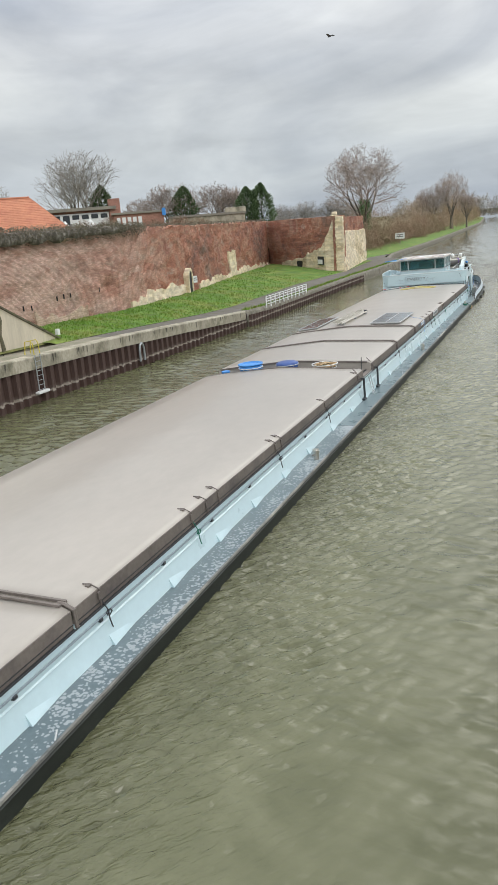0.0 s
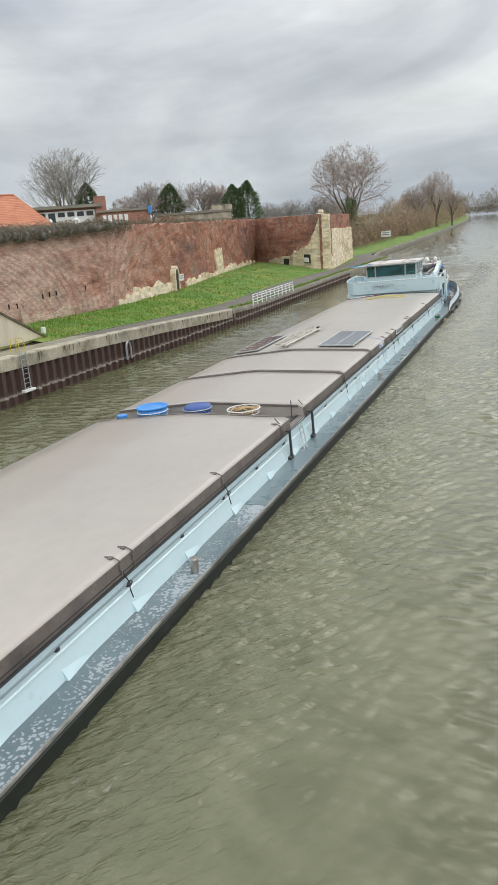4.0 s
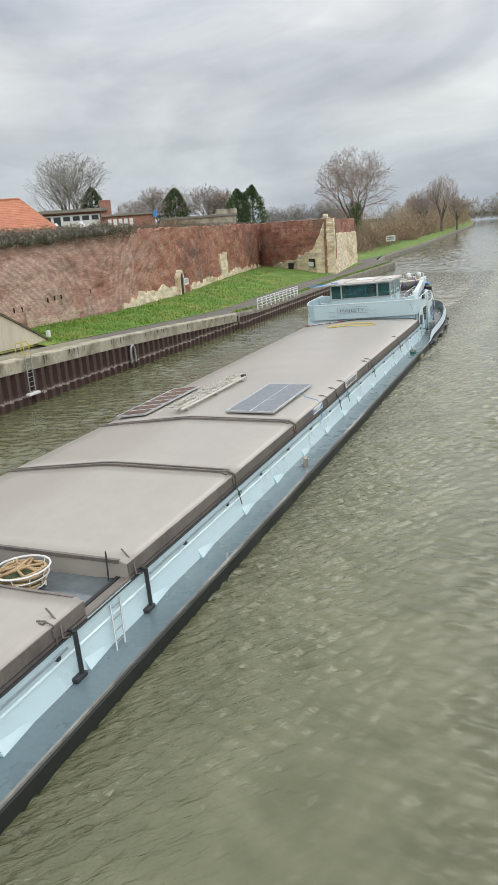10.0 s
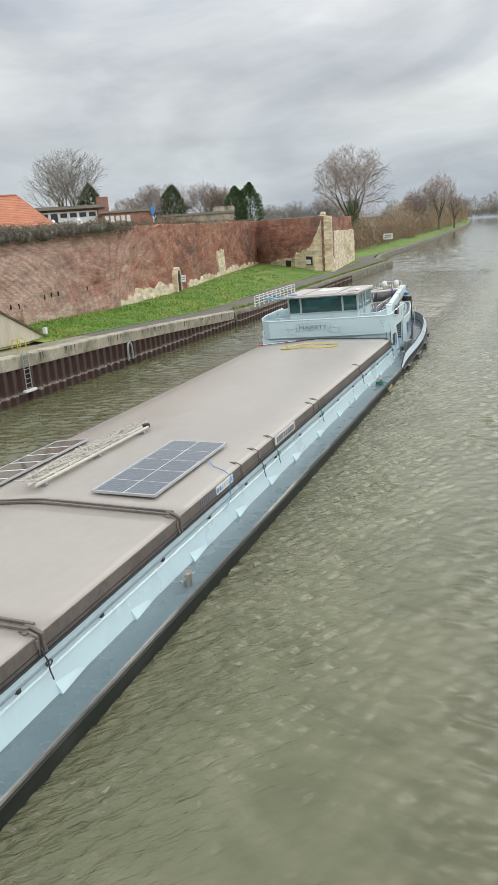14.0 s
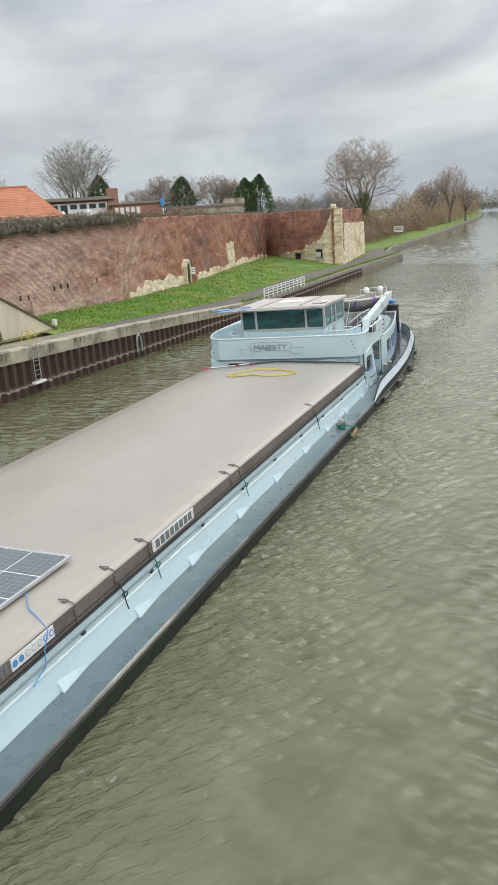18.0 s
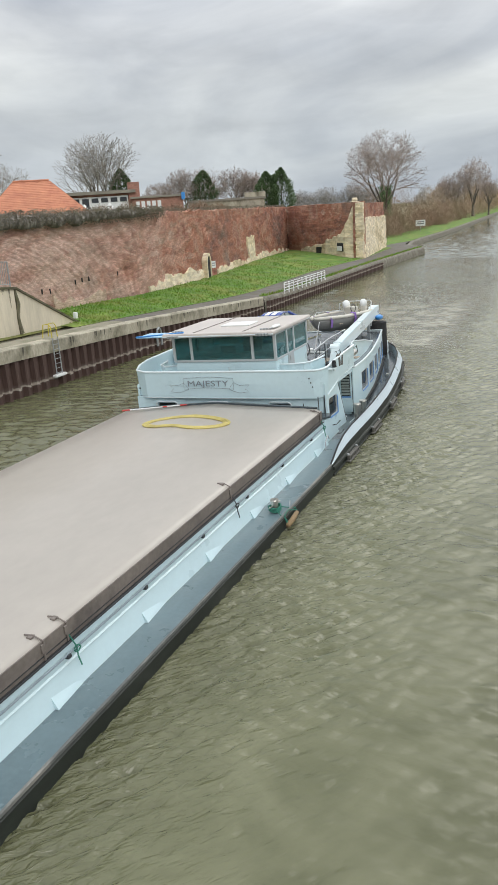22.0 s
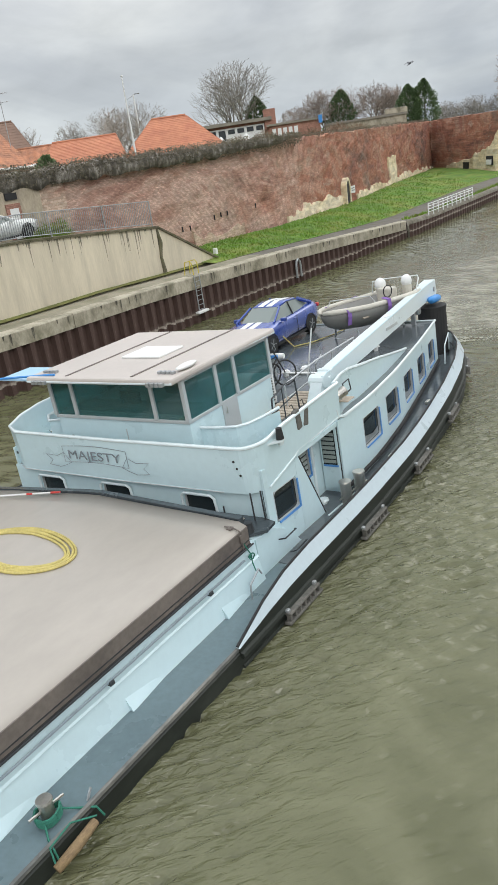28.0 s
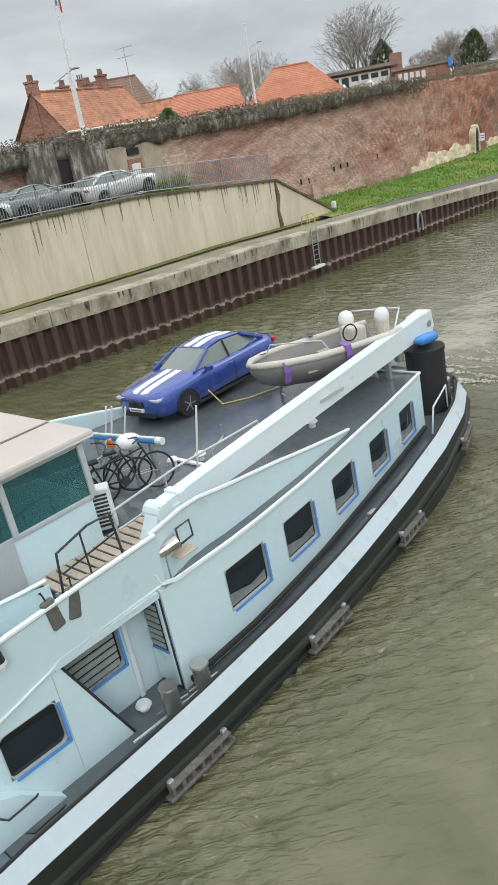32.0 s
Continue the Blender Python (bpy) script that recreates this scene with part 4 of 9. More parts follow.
def ribbon_wall(name, pts, base, top, material, parent, out=0.0, rough=0.14, thick=1.2, step=0.8, vstep=0.55, ragged=0.15):
    """A standing wall along a plan line, with an uneven face and top."""
    line = []
    for (xa, ya), (xb, yb) in zip(pts, pts[1:]):
        n = max(1, int(math.hypot(xb - xa, yb - ya) / step))
        line += [(xa + (xb - xa) * i / n, ya + (yb - ya) * i / n) for i in range(n)]
    line.append(pts[-1])
    verts, faces, rows = [], [], max(2, int((top(*line[0]) - base(*line[0])) / vstep))
    cum = 0
    for i, (x, y) in enumerate(line):
        xa, ya = line[max(i - 1, 0)]
        xb, yb = line[min(i + 1, len(line) - 1)]
        d = math.hypot(xb - xa, yb - ya)
        nx, ny = (yb - ya) / d, -(xb - xa) / d
        cum += d / 2
        z0, z1 = base(x, y), top(x, y) + ragged * noise.noise((cum * 0.9, 1.7, 5))
        for j in range(rows + 1):
            z = z0 + (z1 - z0) * j / rows
            o = out + rough * noise.noise((x * 0.7, y * 0.7, z * 0.7)) + rough * 0.5 * noise.noise((x * 2.1, y * 2.1, z * 2.1)) - 0.03 * (z - z0)
            verts.append((x + nx * o, y + ny * o, z))
        verts.append((x - nx * thick, y - ny * thick, z1))
        verts.append((x - nx * thick, y - ny * thick, z0))
    n = rows + 3
    for i in range(len(line) - 1):
        for j in range(n - 1):
            faces.append((i * n + j, i * n + n + j, i * n + n + j + 1, i * n + j + 1))
    faces += [tuple(range(n)), tuple((len(line) - 1) * n + k for k in range(n))]
    return raw(name, verts, faces, material, parent)


def make_rampart():
    wall = setting(new("rampart_wall"), "old weathered red brick rampart with cream stone patches", "wall")
    near = [(-35.0, 20), (-34.4, 30), (-34.0, 45.7), (-33.4, 54), (-33.9, 58)]
    mid = [(-33.9, 58), (-35.5, 71.5), (-41.0, 97), (-46.5, 125)]
    flank = [(-47.6, 126.2), (-38.4, 116.5), (-31.4, 108.2), (-28.9, 107.6)]
    face = [(-28.9, 107.6), (-31.8, 134)]
    g = lambda x, y: base_z(y) - 0.5
    ribbon_wall("brick_face", near, lambda x, y: 1.8, lambda x, y: 8.55, BRICK, wall, 0.0, 0.20, 1.2, 0.4, 0.3)
    ribbon_wall("brick_face", mid, g, lambda x, y: 8.8, BRICK, wall, 0.0, 0.24, 1.2, 0.5, 0.32, 0.3)
    ribbon_wall("bastion_flank", flank, lambda x, y: 0.6, lambda x, y: 8.75, BRICK, wall)
    ribbon_wall("bastion_face", face, lambda x, y: 0.6, lambda x, y: 8.5, BRICK, wall)
    # cream stone that shows at the foot of the wall
    def foot(h0, h1, s):
        return lambda x, y: base_z(y) + h0 * 0.7 + h1 * 0.8 * (0.5 + noise.noise((x * 0.25 + s, y * 0.25, 2))) + 0.28 * noise.noise((y * 0.8, s, 4)) + 0.16 * noise.noise((y * 2.7, s, 9))
    ribbon_wall("stone_footing", [(-33.6, 56), (-33.9, 58), (-35.3, 69.8)], g, foot(0.55, 1.0, 0), STONE, wall, 0.16, 0.12, 0.3, 0.35, 0.3, 0.35)
    ribbon_wall("stone_footing", [(-36.1, 74.5), (-41.0, 97), (-46.5, 125)], g, foot(0.25, 0.9, 7), STONE, wall, 0.16, 0.12, 0.3, 0.4, 0.3, 0.35)
    ribbon_wall("stone_patch", [(-40.0, 92.4), (-41.0, 97)], lambda x, y: 2.6, lambda x, y: 5.2 + 0.5 * noise.noise((y, 3, 1)), STONE, wall, 0.14, 0.1, 0.3, 0.5, 0.4, 0.3)
    ribbon_wall("stone_footing", [(-42.5, 120.8), (-38.4, 116.5), (-31.4, 108.2), (-28.9, 107.6)], lambda x, y: 0.6,
                lambda x, y: lerp([(-43, 2.0), (-36.6, 3.0), (-34, 4.0), (-32.2, 4.6), (-31.0, 6.4), (-30.2, 8.4), (-28, 8.7)], x) + 0.45 * noise.noise((x * 1.2, y, 3)), STONE, wall, 0.24, 0.16, 0.3, 0.4, 0.4, 0.3)
    ribbon_wall("stone_corner", [(-28.75, 107.9), (-31.8, 134)], lambda x, y: 0.6, lambda x, y: lerp([(107, 8.6), (108.5, 8.3), (109.5, 6.5), (134, 6.2)], y) + 0.3 * noise.noise((y, 2, 2)), STONE, wall, 0.26, 0.14, 0.3, 0.5, 0.4, 0.15)
    bm = bmesh.new()
    for k in range(17):
        z0 = 0.6 + k * 0.475
        e = 0.05 * (k % 2) + 0.04 * noise.noise((k * 1.7, 0, 0))
        abox(bm, -0.75 - e, 0.32 + 0.3 * e, -0.32 - 0.3 * e, 0.6 + e, z0, z0 + 0.472, 0.07)
    o = part("stone_quoins", bm, STONE, wall, "worn cream corner stones")
    o.matrix_basis = pose(-28.98, 107.72, 0, 0, 0, 4)
    bm = bmesh.new()
    abox(bm, -0.7, 0.7, -0.7, 0.7, 0, 0.45, 0.18)
    abox(bm, -0.36, 0.4, -0.4, 0.42, 0.4, 0.95, 0.16)
    o = part("turret_stump", bm, STONE, wall)
    o.matrix_basis = pose(-30.3, 109.3, 8.4, 0, 0, 12)
    ribbon_wall("stone_patch", [(-34.04, 43.6), (-33.7, 49.6)], lambda x, y: 1.9, lambda x, y: 3.15 + 0.9 * noise.noise((y * 0.7, 5, 1)) + 0.4 * noise.noise((y * 2.1, 5, 1)), PINK_STONE, wall, 0.13, 0.14, 0.3, 0.35, 0.3, 0.3)
    for y, z in ((42.55, 4.0), (43.4, 3.95), (46.31, 4.26), (47.08, 4.34), (47.86, 4.34), (51.39, 4.39)):
        bm = bmesh.new()
        abox(bm, -0.05, 0.05, -0.028, 0.028, -0.17, 0.17, 0.008)
        part("weep_slit", bm, RUBBER, wall, "dark narrow slit in the brickwork").matrix_basis = pose(lerp(RAMPART, y) + 0.03, y, z)
    # arched doorway
    fn = lambda u, v, d: (-35.35 + 0.24 * (u - 70.7) * -0.9 + 0.25 - d, u, v)
    bm = bmesh.new()
    arch = [(70.1, 2.0), (70.1, 3.6)] + [(70.7 - 0.6 * math.cos(radians(a)), 3.6 + 0.75 * math.sin(radians(a))) for a in range(20, 161, 20)] + [(71.3, 3.6), (71.3, 2.0)]
    outer = [(69.8, 2.0), (69.8, 3.6)] + [(70.7 - 0.9 * math.cos(radians(a)), 3.6 + 1.05 * math.sin(radians(a))) for a in range(20, 161, 20)] + [(71.6, 3.6), (71.6, 2.0)]
    rows = [[bm.verts.new(fn(u, v, d)) for u, v in pts] for pts, d in ((arch, 0.5), (arch, -0.12), (outer, -0.12), (outer, 0.5))]
    for p, q in zip(rows, rows[1:]):
        for k in range(len(p) - 1):
            bm.faces.new((p[k], p[k + 1], q[k + 1], q[k]))
    part("arch_surround", bm, STONE, wall)
    bm = bmesh.new()
    bm.faces.new([bm.verts.new(fn(u, v, -0.03)) for u, v in arch])
    part("doorway", bm, RUBBER, wall, "dark arched doorway")
    # square door and window in the bastion flank
    dirx, diry = 7.0, -8.3
    def fl(x, w, z0, z1, name, material, label, d=0.2):
        y = 116.5 + (x + 38.4) * (108.2 - 116.5) / 7.0
        bm = bmesh.new()
        abox(bm, -w / 2, w / 2, -0.15, 0.15, z0, z1, 0.02)
        o = part(name, bm, material, wall, label)
        o.matrix_basis = pose(x - d * 0.76, y - d * 0.64, 0, 0, 0, math.degrees(math.atan2(diry, dirx)))
    fl(-37.7, 1.9, 0.8, 2.45, "cellar_door", RUBBER, "dark wooden cellar door")
    fl(-37.7, 2.4, 2.45, 2.8, "lintel", STONE, "")
    fl(-32.4, 2.1, 2.0, 3.2, "window_surround", RUBBER, "dark window opening", 0.16)
    fl(-32.4, 1.5, 2.1, 2.75, "window_board", WHITE, "white window board", 0.28)
    return wall


def make_ivy():
    """Dark growth that hangs over the wall's top."""
    bm = bmesh.new()
    rings = []
    for y in frange(20, 57, 120):
        x = lerp(RAMPART, y)
        h = 9.15 + 0.22 * noise.noise((y * 0.6, 0, 0)) + 0.15 * noise.noise((y * 2.1, 4, 0))
        b = 8.3 + 0.35 * noise.noise((y * 0.9, 7, 0)) + lerp([(20, -0.2), (46, 0.0), (57, 0.5)], y)
        o = 0.35 + 0.2 * noise.noise((y * 1.3, 9, 0))
        rings.append([(x + o - 0.1, y, b), (x + o + 0.05, y, (h + b) / 2), (x + o - 0.15, y, h - 0.15), (x - 0.3, y, h), (x - 1.4, y, h - 0.1), (x - 1.4, y, b)])
    loft(bm, rings)
    core = part("overgrown_wall_top", bm, IVY_CORE, smooth=True)
    tagged(core, "dark overgrown crumbling top of the old wall", "wall top", kind="stuff")
    rnd = random.Random(5)
    verts, faces = [], []
    def leaf(x, y, z, s):
        a, b = Vector((rnd.gauss(0, 1), rnd.gauss(0, 1), rnd.gauss(0, 1))).normalized(), Vector((rnd.gauss(0, 1), rnd.gauss(0, 1), rnd.gauss(0, 1))).normalized()
        n = len(verts)
        p = Vector((x, y, z))
        verts.extend([p - a * s, p + b * s * 0.6, p + a * s, p - b * s * 0.6])
        faces.append((n, n + 1, n + 2, n + 3))
    for _ in range(15000):
        y = rnd.uniform(20, 60)
        x = lerp(RAMPART, y)
        z = 9.2 - abs(rnd.gauss(0, 0.5)) + 0.2 * noise.noise((y * 0.6, 0, 0)) + rnd.uniform(0, 0.15)
        if z < 8.2 + 0.5 * noise.noise((y * 0.8, 3, 1)):
            continue
        leaf(x + 0.35 + rnd.gauss(0, 0.14), y, z, rnd.uniform(0.035, 0.085))
    for _ in range(5200):
        y = rnd.uniform(20, 124)
        x = lerp(RAMPART, y)
        leaf(x - rnd.uniform(-0.2, 1.0), y, (9.25 if y < 57 else 8.9) + rnd.uniform(-0.1, 0.22 + 0.3 * max(0, noise.noise((y * 0.5, 8, 0)))), rnd.uniform(0.04, 0.09))
    tagged(raw("ivy", verts, faces, IVY), "dark withered ivy and weeds on the wall's top", "ivy", kind="stuff")


def make_grass_blades():
    rnd = random.Random(9)
    verts, faces = [], []
    for _ in range(11000):
        y = 39 + 73 * rnd.random() ** 1.3
        q, w, t = quay_x(y), lerp(PATHW, y), lerp(QTOP, y)
        x0, x1 = q - w, wall_x(y) + 0.3
        f = rnd.uniform(0.02, 1)
        x = x0 + (x1 - x0) * f
        if -x > 30 and y > 100 and x > -38:
            continue
        z = t + 0.02 + (base_z(y) - t) * f ** 0.8 - 0.03
        h = rnd.uniform(0.07, 0.22)
        a = rnd.uniform(0, 6.28)
        n = len(verts)
        c, s = math.cos(a) * 0.05, math.sin(a) * 0.05
        verts.extend([(x - c, y - s, z), (x + c, y + s, z), (x + rnd.gauss(0, 0.06), y + rnd.gauss(0, 0.06), z + h)])
        faces.append((n, n + 1, n + 2))
    for _ in range(1600):
        y = rnd.uniform(62, 130)
        x, z, a = quay_x(y) - rnd.uniform(0.0, 0.6), lerp(QTOP, y), rnd.uniform(0, 6.28)
        n = len(verts)
        c, s = math.cos(a) * 0.06, math.sin(a) * 0.06
        verts.extend([(x - c, y - s, z), (x + c, y + s, z), (x + rnd.gauss(0, 0.08), y + rnd.gauss(0, 0.08), z + rnd.uniform(0.08, 0.3))])
        faces.append((n, n + 1, n + 2))
    tagged(raw("grass", verts, faces, BLADES), "tufts of green and yellowed winter grass", "grass", kind="stuff")


def make_ramp():
    """Retaining wall of the road that climbs to the bridge, with its fence."""
    RT = [(-60, 6.4), (18, 6.12), (25, 5.98), (34.5, 5.16), (39.7, 2.45), (40.5, 2.2)]
    wall = setting(new("retaining_wall"), "pale rendered retaining wall with dark run-off streaks", "wall")
    def wx(y):
        return lerp([(-60, -34), (10, -31.0), (18, -30.6), (24, -29.9), (34, -29.5), (40, -29.4)], y)
    for a, b in ((-60, 8), (8, 21.2), (21.2, 34.4), (34.5, 39.9)):
        bm = bmesh.new()
        loft(bm, [[(wx(y), y, 1.9), (wx(y), y, lerp(RT, y) - 0.14), (wx(y) - 0.4, y, lerp(RT, y) - 0.14), (wx(y) - 0.4, y, 1.9)] for y in frange(a + 0.015, b - 0.015, 10)])
        part("wall_panel", bm, PLASTER, wall)
    bm = bmesh.new()
    loft(bm, [[(wx(y) + 0.1, y, lerp(RT, y) - 0.138), (wx(y) + 0.12, y, lerp(RT, y) - 0.02), (wx(y) - 0.5, y, lerp(RT, y)), (wx(y) - 0.5, y, lerp(RT, y) - 0.138)] for y in frange(-60, 34.5, 60) + frange(34.6, 40.3, 12)])
    part("coping", bm, MOSS, wall, "mossy dark coping")
    rnd = random.Random(17)
    vs, fs = [], []
    for k in range(210):
        y = rnd.uniform(4, 34.2)
        if noise.noise((y * 0.45, 3, 8)) < rnd.uniform(-0.5, 0.25):
            continue
        w, ln, top = rnd.uniform(0.015, 0.075), 0.12 + 1.5 * rnd.random() ** 2.4, lerp(RT, y) - 0.142
        x, n = wx(y) + 0.0035 + 0.0015 * (k % 3), len(vs)
        lean = rnd.gauss(0, 0.02)
        vs += [(x, y - w, top), (x, y + w, top), (x, y + w * 0.7 + lean * 0.5, top - ln * 0.45), (x, y + w * 0.15 + lean, top - ln), (x, y - w * 0.15 + lean, top - ln * 0.93), (x, y - w * 0.6 + lean * 0.5, top - ln * 0.5)]
        fs.append(tuple(range(n, n + 6)))
    st = raw("run_off_stains", vs, fs, STAIN, wall)
    tagged(st, "dark run-off stains below the coping", kind="stuff")
    bm = bmesh.new()
    tube(bm, [(wx(34.45) + 0.03, 34.45, 5.0), (wx(34.4) + 0.04, 34.55, 4.2), (wx(34.4) + 0.04, 34.4, 3.4), (wx(34.4) + 0.05, 34.5, 2.5)], [0.05, 0.13, 0.09, 0.14], 6)
    part("moss_streak", bm, MOSS, wall, "mossy joint")
    bm = bmesh.new()
    loft(bm, [[(wx(y) + 0.22 + 0.12 * noise.noise((y * 0.7, 1, 1)), y, lerp(QTOP, y) + 0.0), (wx(y) + 0.06, y, lerp(QTOP, y) + 0.10 + 0.05 * noise.noise((y, 2, 2))), (wx(y) - 0.05, y, lerp(QTOP, y) + 0.1), (wx(y) - 0.05, y, lerp(QTOP, y) - 0.1)] for y in frange(5, 39.8, 70)])
    part("moss_strip", bm, surf("green_moss", (0.13, 0.135, 0.04), 0.95, 0, 0.4, 1.2, 14, 0.6), wall, "strip of green moss at the wall's foot")
    def road(y):
        return [(wx(y) - 0.4, lerp(RT, y) - 0.15), (-32.5, lerp(RT, y) - 0.12), (lerp(RAMPART, max(8, y)) + 0.1 if y > 8 else -40, lerp(RT, y) - 0.1)]
    sheet("ramp_road", frange(-60, 34.5, 40) + frange(35, 40.4, 8), road, ASPHALT, "grey asphalt of the sloping ramp road", "road")
    fence = tagged(new("railing"), "grey metal railing of upright bars on the retaining wall", "railing")
    def ft(y):
        return lerp([(8, 7.1), (18, 7.12), (25, 7.15), (34.3, 6.55)], y)
    for k in range(8):
        y = 8.4 + k * 3.7
        bm = bmesh.new()
        abox(bm, wx(y) - 0.14, wx(y) - 0.08, y - 0.03, y + 0.03, lerp(RT, y) - 0.02, ft(y) + 0.02)
        part("post", bm, GALV, fence)
    for dz in (0.0, 1):
        bm = bmesh.new()
        tube(bm, [(wx(y) - 0.11, y, ft(y) if dz else lerp(RT, y) + 0.12) for y in frange(8.4, 34.3, 14)], 0.025, 6)
        part("rail", bm, GALV, fence)
    bm = bmesh.new()
    abox(bm, -0.012, 0.012, -0.012, 0.012, 0, 1.0)
    first = part("bar", bm, GALV, fence)
    for k in range(190):
        y = 8.55 + k * 0.136
        m = Matrix.Translation((wx(y) - 0.11, y, lerp(RT, y) + 0.12)) @ Matrix.Diagonal((1, 1, ft(y) - lerp(RT, y) - 0.12, 1))
        if k:
            shared("bar", first, m, fence)
        else:
            first.matrix_basis = m
    bm = bmesh.new()
    abox(bm, -0.12, 0.12, -0.12, 0.12, 0, 0.7, 0.03)
    o = tagged(part("kerb_post", bm, WHITE), "short white stone post at the ramp's foot", "post")
    o.matrix_basis = pose(-30.3, 40.9, 2.1)


def make_ruin():
    ruin = tagged(new("ruined_gatehouse"), "ruined gatehouse front of cream render and dark stone", "ruin")
    for y0, y1, zt, m, x in ((26.6, 30.6, 8.3, OLD_RENDER, 0.25), (30.6, 32.6, 8.3, PINK_STONE, 0.12), (24.4, 26.6, 8.8, IVY_CORE, 0.35), (22.0, 23.4, 9.0, IVY_CORE, 0.45), (23.4, 24.4, 8.6, RUBBER, 0.1)):
        bm = bmesh.new()
        loft(bm, [[(-34.45 + x + 0.06 * noise.noise((y, z, 1)), y, z) for z in frange(5.0, zt + 0.15 * noise.noise((y * 2, 0, 1)), 5)] + [(-35.6, y, zt), (-35.6, y, 5.0)] for y in frange(y0, y1, 5)])
        part("wall_bay", bm, m, ruin)
    for y0, y1, z0, z1, m, n, l in ((28.0, 29.0, 5.7, 7.55, HOUSE_BRICK, "door_frame", "red brick door frame"), (28.2, 28.8, 5.7, 7.3, WHITE, "door", "white painted door"), (28.1, 28.9, 7.75, 8.1, RUBBER, "opening", "small dark opening")):
        bm = bmesh.new()
        d = {"door_frame": 0.3, "door": 0.34, "opening": 0.31}[n]
        abox(bm, -34.4, -34.45 + d + 0.03, y0, y1, z0, z1, 0.01)
        part(n, bm, m, ruin, l)


def gable_house(name, label, cx, cy, turn, length, width, eaves, ridge, wall_mat, roof_mat, hip=0.0, base=5.0, chimneys=(), windows=(), courses=16):
    """A house with a pitched roof of tile courses along its length (x)."""
    h = tagged(new(name), label, "house")
    h.matrix_basis = pose(cx, cy, 0, 0, 0, turn)
    a, b = length / 2, width / 2
    bm = bmesh.new()
    rings = [[(x, -b, base), (x, -b, eaves), (x, 0, ridge - 0.12 if not hip else eaves), (x, b, eaves), (x, b, base)] for x in (-a, a)]
    loft(bm, rings)
    part("wall", bm, wall_mat, h)
    for s in (-1, 1):
        bm = bmesh.new()
        rows = []
        for k in range(courses + 1):
            f = k / courses
            e, y, z = a + 0.25 - hip * f, s * (b + 0.3) * (1 - f), eaves - 0.15 + (ridge - eaves + 0.15) * f
            rows += [[(-e, y, z), (e, y, z)], [(-e, y, z + 0.032), (e, y, z + 0.032)]]
        loft(bm, rows[:-1], False)
        part("roof_slope", bm, roof_mat, h)
    if hip:
        for s in (-1, 1):
            bm = bmesh.new()
            vs = [bm.verts.new(p) for p in ((s * (a + 0.25), -b - 0.3, eaves - 0.1), (s * (a + 0.25), b + 0.3, eaves - 0.1), (s * (a + 0.25 - hip), 0, ridge + 0.03))]
            bm.faces.new(vs)
            part("roof_hip", bm, roof_mat, h)
    bm = bmesh.new()
    tube(bm, [(-a - 0.2 + hip, 0, ridge + 0.03), (a + 0.2 - hip, 0, ridge + 0.03)], 0.11, 6)
    part("ridge_tiles", bm, roof_mat, h)
    for s in (-1, 1):
        bm = bmesh.new()
        tube(bm, [(-a - 0.25, s * (b + 0.34), eaves - 0.2), (a + 0.25, s * (b + 0.34), eaves - 0.2)], 0.08, 6)
        part("gutter", bm, WHITE, h)
    for x, y, ht in chimneys:
        bm = bmesh.new()
        abox(bm, x - 0.4, x + 0.4, y - 0.3, y + 0.3, eaves, ridge + ht, 0.03)
        abox(bm, x - 0.46, x + 0.46, y - 0.36, y + 0.36, ridge + ht - 0.15, ridge + ht, 0.02)
        c = part("chimney", bm, HOUSE_BRICK, h)
        for k in (-0.22, 0.0, 0.22):
            bm = bmesh.new()
            can(bm, x + k, y, ridge + ht, ridge + ht + 0.42, 0.09, 0.07, 8)
            part("chimney_pot", bm, TILE_BROWN, c)
    for x, z, w, ht in windows:
        win = None
        bm = bmesh.new()
        abox(bm, x - w / 2, x + w / 2, -b - 0.06, -b + 0.05, z, z + ht, 0.02)
        win = part("window", bm, WHITE, h)
        bm = bmesh.new()
        abox(bm, x - w / 2 + 0.12, x + w / 2 - 0.12, -b - 0.08, -b + 0.02, z + 0.12, z + ht - 0.12)
        part("pane", bm, WINDOW, win)
    return h


